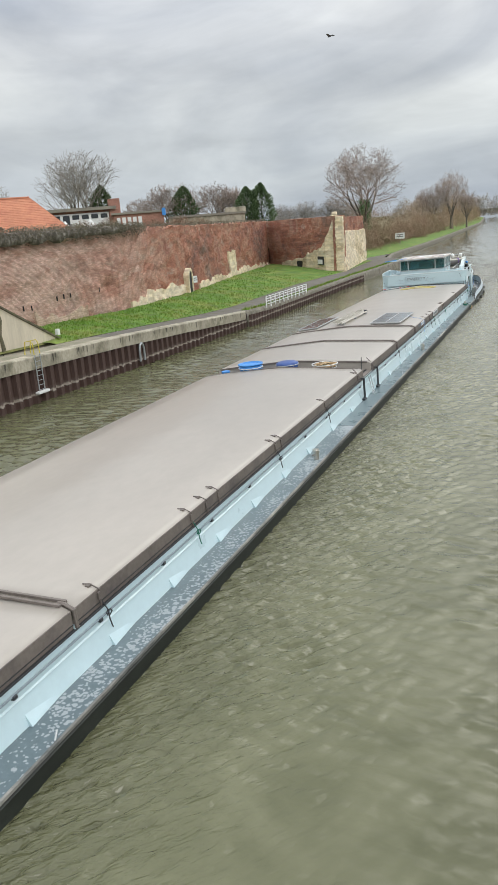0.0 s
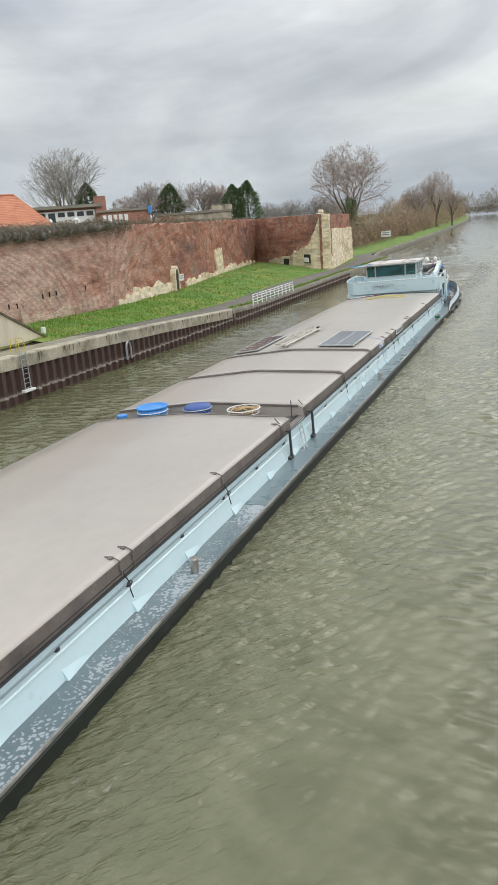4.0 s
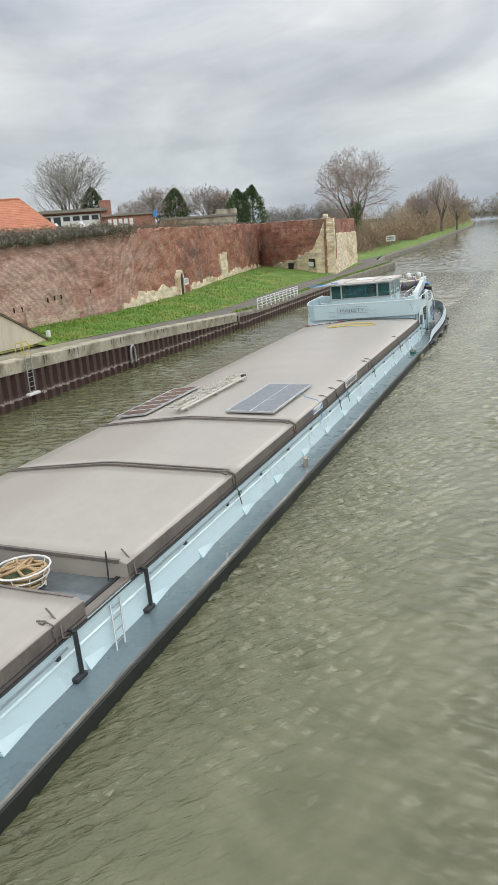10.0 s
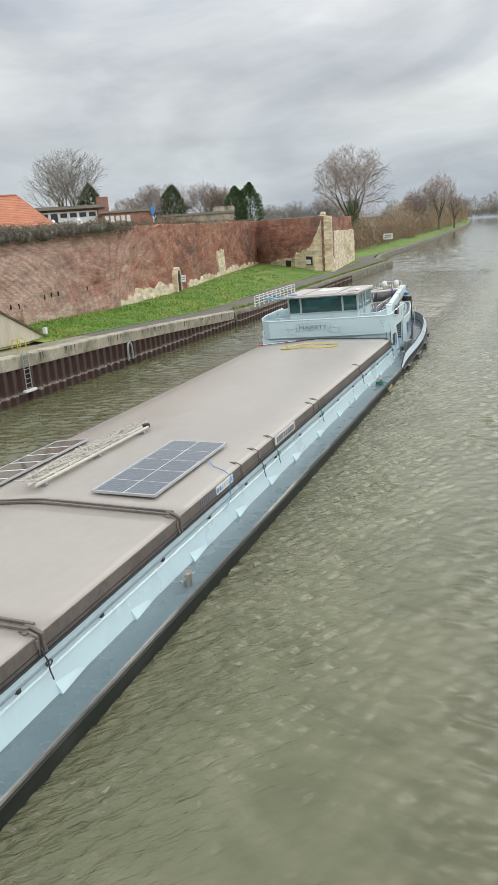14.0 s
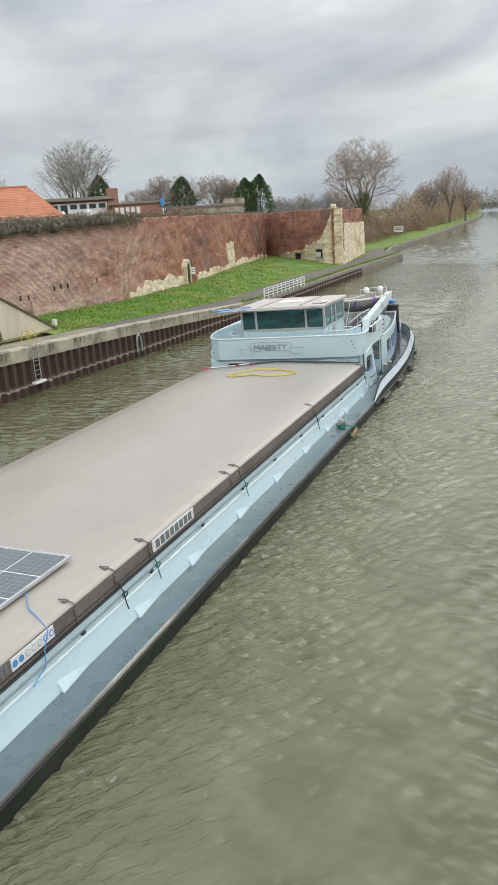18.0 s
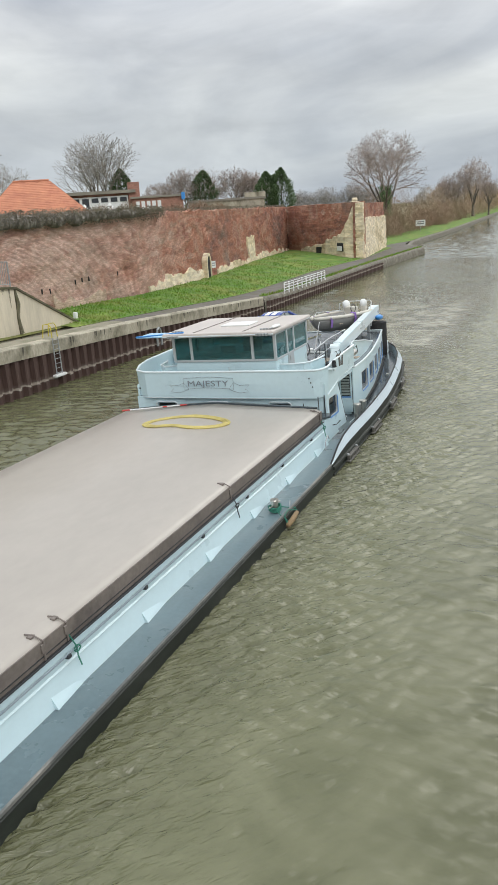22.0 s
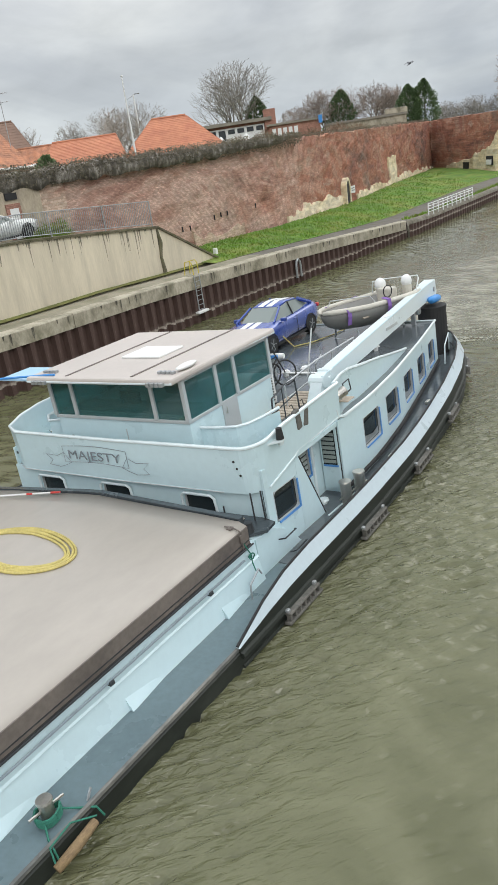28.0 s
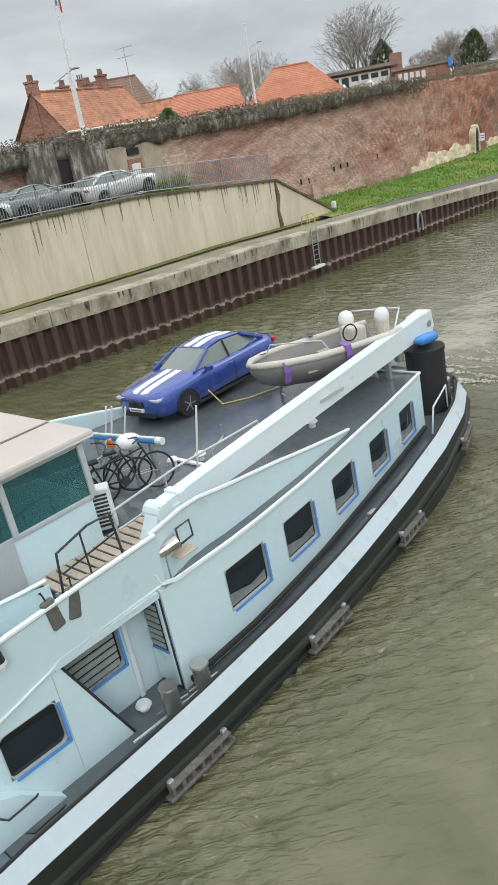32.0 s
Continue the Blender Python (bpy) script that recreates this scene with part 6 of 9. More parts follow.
def barge_at(g):
    c = pose(XC * SIZE, (45 - g) * SIZE, EYE * (1 - SIZE), 0, 0, HEADING) @ pose(0, 0, 0, 0, LIST, 0)
    return c @ Matrix.Translation((0, -45 * SIZE, 0))


def grown(m):
    """A pose in the barge's space, brought to its full size."""
    m = m.copy()
    m.translation *= SIZE
    return m


def grow(ob, seen):
    """Brings a thing that is drawn at the hull's drawing scale to full size."""
    for o in [ob] + list(ob.children_recursive):
        if o.type == "MESH" and o.data.name not in seen:
            seen.add(o.data.name)
            o.data.transform(Matrix.Scale(SIZE, 4))
        if o is not ob:
            o.matrix_basis = grown(o.matrix_basis)


def rides(ob, m):
    """A loose thing that is carried on the barge, at the pose m in the barge's space."""
    RIDERS.append((ob, m))
    ob.matrix_basis = barge_at(0) @ grown(m)
    return ob


barge = tagged(new("cargo_barge"), "long pale blue inland cargo barge with taupe hatch covers, under way", "barge")
RIDERS.append((barge, Matrix()))


def P(name, bm, material, parent=None, label="", smooth=False):
    return part(name, bm, material, parent or barge, label, smooth)


def lettered(text, size):
    """The outline of built-in letters as triangles in the xy plane, centred."""
    cu = bpy.data.curves.new("letters", "FONT")
    cu.body, cu.size, cu.align_x, cu.align_y, cu.extrude = text, size, "CENTER", "CENTER", 0.004
    ob = bpy.data.objects.new("letters", cu)
    scene.collection.objects.link(ob)
    me = bpy.data.meshes.new_from_object(ob.evaluated_get(bpy.context.evaluated_depsgraph_get()))
    bpy.data.objects.remove(ob)
    return me


def hull():
    ys = [-9, -8, -6, -3, 1] + frange(5, 69, 16) + frange(70, 86.5, 22) + [87.1, 87.6, 88.0, 88.2]
    bm = bmesh.new()
    rings = []
    for y in ys:
        w, z = lerp(HULLW, y), lerp(SHEER, y)
        r = max(0.05, w - 0.10)
        rings.append([(-w, y, -0.7), (-w, y, z - 0.06), (-r, y, z), (r, y, z), (w, y, z - 0.06), (w, y, -0.7)])
    loft(bm, rings)
    P("hull", bm, BLACK, label="black painted hull sides")
    # side decks
    def strip(y0, y1, n, z, material, name, label=""):
        for s in (-1, 1):
            bm = bmesh.new()
            rows = []
            for y in frange(y0, y1, n):
                w, zz = lerp(HULLW, y) - 0.09, lerp(SHEER, y) + z
                rows.append([(s * 3.3 if y > 0 else 0, y, zz), (s * max(w, 0.05), y, zz), (s * max(w, 0.05), y, zz - 0.02), (s * 3.3 if y > 0 else 0, y, zz - 0.02)])
            loft(bm, rows)
            P(name, bm, material, label=label)
    strip(-7.5, 27.4, 30, 0.006, DECK_WORN, "side_deck", "slate side deck with flaked pale paint")
    strip(27.42, 71.9, 30, 0.006, DECK, "side_deck", "slate-blue side deck")
    bm = bmesh.new()
    loft(bm, [[(-lerp(HULLW, y) + 0.12, y, lerp(SHEER, y) + 0.008), (lerp(HULLW, y) - 0.12, y, lerp(SHEER, y) + 0.008), (lerp(HULLW, y) - 0.12, y, lerp(SHEER, y) - 0.05), (-lerp(HULLW, y) + 0.12, y, lerp(SHEER, y) - 0.05)] for y in frange(71.92, 88, 24)])
    P("stern_deck", bm, DECK_TOP, label="dark slate stern deck")
    # worn steel edge of the deck
    for s in (-1, 1):
        bm = bmesh.new()
        tube(bm, [(s * (lerp(HULLW, y) - 0.055), y, lerp(SHEER, y) + 0.0) for y in frange(-3, 69.3, 40)], 0.045, 6)
        P("deck_edge_bar", bm, WORN_EDGE, label="worn steel edge of the deck, paint rubbed off")


def flaked_deck():
    """Slate paint with pale flakes."""
    m = surf("flaked_deck_paint", (0.112, 0.152, 0.168), 0.32, 0, 0.16, 0.6, 9, 0.08)
    nt = m.node_tree
    N, L = nt.nodes.new, nt.links.new
    p = nt.nodes["Principled BSDF"]
    old = p.inputs["Base Color"].links[0].from_socket
    tc, vo, no, dist, sub, mr, mix = N("ShaderNodeTexCoord"), N("ShaderNodeTexVoronoi"), N("ShaderNodeTexNoise"), N("ShaderNodeTexNoise"), N("ShaderNodeMath"), N("ShaderNodeMapRange"), N("ShaderNodeMix")
    vo.inputs["Scale"].default_value = 11.0
    no.inputs["Scale"].default_value, no.inputs["Detail"].default_value = 0.5, 4
    va = N("ShaderNodeVectorMath")
    dist.inputs["Scale"].default_value = 5
    va.operation = "MULTIPLY_ADD"
    va.inputs[1].default_value = (0.16, 0.16, 0.16)
    L(tc.outputs["Object"], no.inputs[0]), L(tc.outputs["Object"], dist.inputs[0])
    L(dist.outputs["Color"], va.inputs[0]), L(tc.outputs["Object"], va.inputs[2]), L(va.outputs[0], vo.inputs[0])
    sub.operation = "MULTIPLY_ADD"
    sub.inputs[1].default_value = 1.5
    sx, sep = N("ShaderNodeMapRange"), N("ShaderNodeSeparateXYZ")
    L(tc.outputs["Object"], sep.inputs[0])
    sx.inputs["From Min"].default_value, sx.inputs["From Max"].default_value = 3.9, 4.75
    sx.inputs["To Min"].default_value, sx.inputs["To Max"].default_value = -0.76, -0.33
    L(sep.outputs["X"], sx.inputs[0])
    L(no.outputs[0], sub.inputs[0]), L(sx.outputs[0], sub.inputs[2])
    diff = N("ShaderNodeMath")
    diff.operation = "SUBTRACT"
    L(sub.outputs[0], diff.inputs[0]), L(vo.outputs["Distance"], diff.inputs[1])
    mr.inputs["From Min"].default_value, mr.inputs["From Max"].default_value = 0.0, 0.06
    L(diff.outputs[0], mr.inputs[0])
    mix.data_type = "RGBA"
    L(mr.outputs[0], mix.inputs["Factor"]), L(old, mix.inputs["A"])
    mix.inputs["B"].default_value = (0.34, 0.37, 0.39, 1)
    L(mix.outputs["Result"], p.inputs["Base Color"])
    return m


DECK_WORN = flaked_deck()


# height of the hatch covers from side to side
COVER = [(-3.79, 1.64), (-2.8, 1.735), (-1.6, 1.83), (-0.5, 1.915), (0, 1.94), (0.5, 1.925), (1.6, 1.875), (2.8, 1.82), (3.74, 1.775)]
STAYS = [-2.0, 0.6, 3.2, 5.8, 8.4, 11.0, 13.5, 16.08, 18.52, 21.08, 23.64, 26.6, 29.5, 32.0, 34.5, 37.0, 39.9, 42.55, 45.4, 48.3, 50.95, 53.4, 56.3, 59.2, 62.04, 64.67, 67.3, 69.9]


def coaming():
    """Pale blue hold side: sloping plate with stays, upper strip, hand rail."""
    for s in (-1, 1):
        bm = bmesh.new()
        loft(bm, [[(s * 3.78, y, 0.5), (s * 4.07, y, 0.5), (s * 3.97, y, 0.98), (s * 4.0, y, 1.0), (s * 3.97, y, 1.03), (s * 3.955, y, 1.34), (s * 3.78, y, 1.34)] for y in (-4.5, 71.3)])
        c = P("coaming_side", bm, SKY_BLUE, label="pale blue painted hold coaming")
        bm = bmesh.new()
        tube(bm, [(s * 4.03, y, 1.19) for y in (-4, 31.6)], 0.024, 6)
        tube(bm, [(s * 4.03, y, 1.19) for y in (34.7, 70.8)], 0.024, 6)
        part("hand_rail", bm, RAILGREY, c, "slate-blue hand rail")
        bm = bmesh.new()
        tube(bm, [(s * 3.99, y, 1.335) for y in (-4, 71.2)], 0.02, 6)
        part("dark_edge", bm, DARKMETAL, c)
        bm = bmesh.new()
        tip, foot, back, top, over = [bm.verts.new(v) for v in ((s * 4.15, 0, 0.507), (s * 4.04, 0, 0.507), (s * 4.068, 0.9, 0.507), (s * 4.025, 0, 0.72), (s * 4.04, 0.7, 0.62))]
        for f in ((tip, foot, top), (tip, top, over), (tip, over, back), (foot, back, over, top), (tip, back, foot)):
            bm.faces.new(f)
        bmesh.ops.recalc_face_normals(bm, faces=bm.faces)
        first = part("stay", bm, SKY_BLUE, c)
        first.matrix_basis = Matrix.Translation((0, STAYS[0], 0))
        for y in STAYS[1:]:
            shared("stay", first, Matrix.Translation((0, y, 0)), c)
        if s > 0:
            bm = bmesh.new()
            abox(bm, 4.0, 4.08, -0.05, 0.05, 1.13, 1.2, 0.01)
            firstc = part("rail_bracket", bm, DARKMETAL, c)
            firstc.matrix_basis = Matrix.Translation((0, -2, 0))
            for k in range(1, 29):
                if not 31.5 < -2 + 2.56 * k < 34.7:
                    shared("rail_bracket", firstc, Matrix.Translation((0, -2 + 2.56 * k, 0)), c)
    # end of the hold and the gap between the covers
    bm = bmesh.new()
    loft(bm, [[(-3.86, y, 1.30), (-2.0, y, 1.36), (0, y, 1.44), (2.0, y, 1.40), (3.86, y, 1.33), (3.86, y, 0.8), (-3.86, y, 0.8)] for y in (31.8, 34.7)])
    P("gap_floor", bm, WET_DECK, label="wet slate-grey deck between the hatch covers")
    bm = bmesh.new()
    arch = [(-3.80, 1.0)] + [(x, z - 0.06) for x, z in COVER] + [(3.80, 1.0)]
    loft(bm, [[(x, y, z) for x, z in arch] for y in (34.10, 34.16)])
    P("hold_bulkhead", bm, DECK, label="slate-grey steel end of the hold")
    for s in (-1, 1):
        bm = bmesh.new()
        P("gap_gutter", abox(bmesh.new(), s * 3.66 - 0.05, s * 3.66 + 0.05, 32.2, 34.2, 1.34, 1.41, 0.01), RUBBER, label="black rubber gutter strip")
        P("gap_rail_top", abox(bmesh.new(), s * 3.84 - 0.12, s * 3.84 + 0.10, 32.2, 34.2, 1.335, 1.40, 0.02), HATCH_SIDE)


def hatch_covers():
    prof = [(-3.90, 1.36), (-3.90, 1.56)] + COVER
    for y0, y1 in ((-4.3, 10.13), (10.25, 32.42), (34.02, 39.82), (39.94, 45.2), (45.34, 71.2)):
        bm = bmesh.new()
        rings = []
        n = max(6, int((y1 - y0) / 0.55))
        for y in frange(y0, y1, n):
            e = [(x, y, z + (0.030 * noise.noise((x * 0.45, y * 0.35, 3)) + 0.013 * math.sin(y * 2.46 + 1.2 * noise.noise((x * 0.3, y * 0.2, 7))) * (1 - abs(x) / 4)) * (1 if abs(x) < 3.5 else 0)) for x, z in prof]
            rings.append(e + [(3.915, y, 1.70), (3.915, y, 1.36)])
        loft(bm, rings)
        c = P("hatch_cover", bm, HATCH, label="smooth taupe hatch cover, slightly dished", smooth=False)
        for p in c.data.polygons:
            p.use_smooth = abs(p.normal.z) > 0.9
        for s in (-1, 1):
            bm = bmesh.new()
            top = 1.70 if s > 0 else 1.555
            loft(bm, [[(s * 3.935, y, 1.345), (s * 3.94, y, top), (s * 3.925, y, top + 0.006), (s * 3.89, y, top - 0.02), (s * 3.89, y, 1.345)] for y in (y0 + 0.02, y1 - 0.02)])
            part("flank", bm, HATCH_SIDE, c, "brown flank strip of the cover")
            bm = bmesh.new()
            tube(bm, [(s * 3.95, y0 + 0.03, 1.335), (s * 3.95, y1 - 0.03, 1.335)], 0.022, 5)
            part("flank_seam", bm, RUBBER, c)
            part("flank_bead", tube(bmesh.new(), [(s * 3.942, y0 + 0.03, 1.43), (s * 3.942, y1 - 0.03, 1.43)], 0.010, 4), DARKMETAL, c)
    # raised seams where covers meet
    for y in (10.19, 39.88, 45.27):
        for dy in (-0.09, 0.09):
            bm = bmesh.new()
            loft(bm, [[(x, y + dy - 0.035, z + 0.0), (x, y + dy - 0.03, z + 0.05), (x, y + dy + 0.03, z + 0.05), (x, y + dy + 0.035, z)] for x, z in COVER])
            P("cover_seam", bm, HATCH_SIDE, label="raised brown seam across the cover")
        bm = bmesh.new()
        tube(bm, [(3.62, y, 1.80), (3.76, y, 1.79), (3.955, y, 1.70), (3.965, y, 1.32)], 0.045, 6)
        P("seam_bracket", bm, HATCH_SIDE)
    for y in (32.40, 34.04):
        bm = bmesh.new()
        loft(bm, [[(x, y - 0.04, z - 0.07), (x, y - 0.04, z + 0.014), (x, y + 0.04, z + 0.014), (x, y + 0.04, z - 0.07)] for x, z in COVER])
        P("cover_edge", bm, HATCH_SIDE)


def lashing(y, kind=0):
    """Clamp and dangling cord on the cover's flank."""
    bm = bmesh.new()
    tube(bm, [(3.62, y, 1.80), (3.78, y + 0.02, 1.80), (3.955, y + 0.05, 1.70), (3.965, y + 0.02, 1.36)], 0.016, 5)
    abox(bm, 3.70, 3.80, y - 0.06, y + 0.06, 1.755, 1.80, 0.012)
    abox(bm, 3.94, 3.975, y - 0.03, y + 0.05, 1.50, 1.66, 0.01)
    c = P("hatch_clamp", bm, HATCH_SIDE, label="small clamp with a cord")
    if kind:
        bm = bmesh.new()
        tube(bm, [(3.965, y + 0.05, 1.46), (4.05, y + 0.1, 1.22), (4.07, y + 0.08, 1.05), (4.10, y + 0.10, 0.86)], 0.014, 5)
        tube(bm, [(4.07 + 0.02 * math.cos(q), y + 0.09 + 0.07 * math.cos(q), 1.19 + 0.06 * math.sin(q)) for q in (0, 1, 2, 3, 4, 5, 6.283)], 0.014, 5)
        abox(bm, 4.0, 4.05, y + 0.06, y + 0.13, 1.15, 1.20, 0.01)
        part("cord", bm, GREENROPE if kind == 2 else DARKMETAL, c)


def gap_fittings():
    for y in (31.76, 34.40):
        bm = bmesh.new()
        tube(bm, [(3.92, y + 0.05, 1.42), (4.12, y, 1.44)], 0.03, 6)
        tube(bm, [(4.12, y, 1.46), (4.12, y, 0.56)], 0.048, 8)
        p = P("swing_post", bm, DARKMETAL, label="dark steel post with a foot")
        bm = bmesh.new()
        abox(bm, 3.92, 4.18, y - 0.24, y + 0.10, 0.50, 0.60, 0.02)
        part("post_foot", bm, DARKMETAL, p)
        bm = bmesh.new()
        tube(bm, [(3.66, y - 0.10, 1.92), (3.93, y - 0.12, 1.62), (4.02, y - 0.22, 1.42), (4.05, y - 0.05, 1.36)], 0.020, 5)
        part("hook", bm, HATCH_SIDE, p)
    bm = bmesh.new()
    tube(bm, [(3.5, 33.9, 1.35), (3.5, 33.95, 2.0)], 0.018, 5)
    P("thin_rod", bm, DARKMETAL)
    lad = P("boarding_ladder", tube(bmesh.new(), [(4.28, 32.72, 0.5), (4.0, 33.12, 1.25)], 0.02, 6), GALV, label="short steel boarding ladder")
    part("stile", tube(bmesh.new(), [(4.28, 33.02, 0.5), (4.0, 33.48, 1.25)], 0.02, 6), GALV, lad)
    for k in range(4):
        f = (k + 0.6) / 4
        part("rung", tube(bmesh.new(), [(4.28 - 0.28 * f, 32.72 + 0.40 * f, 0.5 + 0.75 * f), (4.28 - 0.28 * f, 33.02 + 0.46 * f, 0.5 + 0.75 * f)], 0.014, 5), GALV, lad)


def rope_basket(label, x, y, z, r, kind):
    b = tagged(new("hose_basket"), label, "basket", "baskets between the hatch covers")
    for rr, zz, th in ((r, 0.52, 0.022), (r * 0.92, 0.36, 0.014), (r * 0.72, 0.14, 0.018)):
        part("hoop", tube(bmesh.new(), [(rr * math.cos(radians(a)), rr * math.sin(radians(a)), zz) for a in range(0, 361, 18)], th, 5), WHITE if kind != 1 else GALV, b)
    for k in range(10):
        a = 6.283 * k / 10
        part("wire", tube(bmesh.new(), [(r * math.cos(a), r * math.sin(a), 0.52), (r * 0.72 * math.cos(a), r * 0.72 * math.sin(a), 0.14)], 0.011, 4), WHITE, b)
    for k in range(4):
        a = 6.283 * (k + 0.5) / 4
        part("leg", tube(bmesh.new(), [(r * 0.72 * math.cos(a), r * 0.72 * math.sin(a), 0.16), (r * 0.7 * math.cos(a), r * 0.7 * math.sin(a), 0.0)], 0.022, 6), WHITE, b)
    rnd = random.Random(int(x * 10))
    if kind == 0:
        bm = bmesh.new()
        for k in range(7):
            pts, ph = [], rnd.uniform(0, 6)
            for a in range(0, 361, 20):
                q = r * (0.78 + 0.10 * math.sin(3 * radians(a) + ph)) * (1 - 0.1 * (k % 2))
                pts.append((q * math.cos(radians(a)) + rnd.gauss(0, 0.01), q * math.sin(radians(a)) * (0.95 if k % 2 else 1), 0.22 + 0.045 * k + 0.04 * math.sin(2 * radians(a) + ph)))
            tube(bm, pts, 0.032, 6)
        for k in range(6):
            a = rnd.uniform(0, 6.28)
            tube(bm, [(r * 0.8 * math.cos(a), r * 0.8 * math.sin(a), 0.5), (rnd.uniform(-0.2, 0.2), rnd.uniform(-0.2, 0.2), 0.57), (r * 0.8 * math.cos(a + 2.6), r * 0.8 * math.sin(a + 2.6), 0.52)], 0.03, 6)
        part("rope_coil", bm, ROPE, b, "thick tan rope coil", True)
        bm = bmesh.new()
        tube(bm, [(0, 0, 0.14), (0, 0, 0.3), (0, 0, 0.42)], [r * 0.68, r * 0.78, r * 0.5], 16)
        part("lining", bm, surf("moss_green_netting", (0.10, 0.13, 0.06), 0.9, 0, 0.3, 3, 30, 0.5), b)
    else:
        bm = bmesh.new()
        ring = []
        for zz, f in ((0.16, 0.74), (0.3, 0.88), (0.5, 0.99), (0.6, 0.96), (0.66, 0.7), (0.69, 0.1)):
            ring.append([((r * f + 0.02 * noise.noise((a * 0.05, zz * 5, x))) * math.cos(radians(a)), (r * f + 0.02 * noise.noise((a * 0.05, zz * 5, x))) * math.sin(radians(a)), zz) for a in range(0, 360, 18)])
        loft(bm, ring)
        part("cover" if kind == 1 else "hose_coil", bm, NAVY if kind == 1 else BLUE, b, "navy tarpaulin cover" if kind == 1 else "bright blue hose coil", True)
        if kind == 2:
            bm = bmesh.new()
            for k in range(4):
                tube(bm, [((0.45 + 0.06 * k) * r * 1.6 * math.cos(radians(a)), (0.45 + 0.06 * k) * r * 1.6 * math.sin(radians(a)), 0.62 + 0.02 * k) for a in range(0, 361, 20)], 0.035, 6)
            part("hose_loop", bm, BLUE, b)
    rides(b, Matrix.Translation((x, y, z)))


def solar(x0, x1, y0, y1, z0, z1, nx, ny, label, material):
    """Panels in one frame, lying on the slope of the cover from height z0 at x0 to z1 at x1."""
    ang = math.atan2(z1 - z0, x1 - x0)
    fr = bmesh.new()
    L, Wd = y1 - y0, (x1 - x0) / math.cos(ang)
    for a in (0.0, Wd - 0.05):
        abox(fr, a, a + 0.05, 0, L, 0, 0.065)
    for a in (0.0, L - 0.05):
        abox(fr, 0.05, Wd - 0.05, a, a + 0.05, 0, 0.065)
    s = P("solar_panel_frame", fr, ALU, label=label)
    s.matrix_basis = Matrix.Translation((x0, y0, z0)) @ Matrix.Rotation(-ang, 4, "Y")
    cw, cl, gap = (Wd - 0.1) / nx, (L - 0.1) / ny, 0.022 if nx > 1 else 0.055
    for i in range(nx):
        for j in range(ny):
            bm = bmesh.new()
            abox(bm, 0.05 + i * cw + 0.018, 0.05 + (i + 1) * cw - 0.018, 0.05 + j * cl + gap, 0.05 + (j + 1) * cl - gap, 0.03, 0.060)
            part("panel", bm, material, s)
    bm = bmesh.new()
    abox(bm, 0.05, Wd - 0.05, 0.05, L - 0.05, 0.02, 0.052)
    part("backing", bm, WHITE, s)


def number_plate(y0, y1, z0, z1, n):
    bm = bmesh.new()
    abox(bm, 3.938, 3.96, y0, y1, z0, z1, 0.004)
    p = P("number_board", bm, WHITE, label="white registration board with dark bars")
    w = (y1 - y0 - 0.2) / n
    for k in range(n):
        bm = bmesh.new()
        abox(bm, 3.957, 3.966, y0 + 0.1 + k * w + 0.03, y0 + 0.1 + (k + 1) * w - 0.03, z0 + 0.04, z1 - 0.04)
        part("printed_bar", bm, INK, p)


def safety_board(y0, y1, z0, z1):
    """White board with a row of small round signs."""
    p = P("safety_board", abox(bmesh.new(), 3.938, 3.96, y0, y1, z0, z1, 0.004), WHITE, label="white board with a row of round safety signs")
    n = 7
    for k in range(n):
        y, z, r = y0 + (k + 0.5) * (y1 - y0) / n, (z0 + z1) / 2, 0.062
        part("round_sign", tube(bmesh.new(), [(3.959, y, z), (3.966, y, z)], r, 14), BLUETRIM if k in (0, 1, 5, 6) else FRAME, p)
        if k not in (0, 1):
            part("sign_face", tube(bmesh.new(), [(3.964, y, z), (3.969, y, z)], r * 0.66, 12), WHITE, p)


def painted_number(y0, y1, z0, z1, n):
    """Dark painted characters on the cover's flank, as bars."""
    w = (y1 - y0) / n
    first = None
    for k in range(n):
        m = Matrix.Translation((0, y0 + k * w, 0))
        if first is None:
            first = P("painted_bar", abox(bmesh.new(), 3.94, 3.948, 0.0, w * 0.66, z0, z1), INK, label="dark painted bar of a hull number")
            first.matrix_basis = m
        else:
            shared("painted_bar", first, m, barge)


def bollard(x, y, z, rope=False, big=False):
    h, r = (0.54, 0.13) if big else (0.33, 0.10)
    b = P("bollard", can(bmesh.new(), x, y, z, z + h, r, r, 16), STEEL, label="worn steel mooring bollard")
    part("bollard_cap", can(bmesh.new(), x, y, z + h, z + h + 0.03, r + 0.02, r + 0.01, 16), STEEL, b)
    part("cross_pin", tube(bmesh.new(), [(x - 0.05, y - 0.26, z + 0.2), (x + 0.05, y + 0.26, z + 0.22)], 0.022, 6), STEEL, b)
    if rope:
        bm = bmesh.new()
        for k in range(4):
            tube(bm, [(x + 0.16 * math.cos(radians(a)), y + 0.18 * math.sin(radians(a)), z + 0.06 + 0.035 * k + 0.02 * math.sin(radians(a * 2))) for a in range(0, 361, 30)], 0.02, 5)
        tube(bm, [(x + 0.1, y - 0.15, z + 0.1), (x + 0.25, y - 0.25, z + 0.03), (4.9, y - 0.3, 0.45), (4.95, y - 0.3, 0.25)], 0.016, 5)
        tube(bm, [(x + 0.1, y + 0.15, z + 0.1), (x + 0.25, y + 0.3, z + 0.03), (4.9, y + 0.45, 0.47), (4.95, y + 0.5, 0.3)], 0.016, 5)
        part("mooring_rope", bm, GREENROPE, b, "green mooring rope wound round")


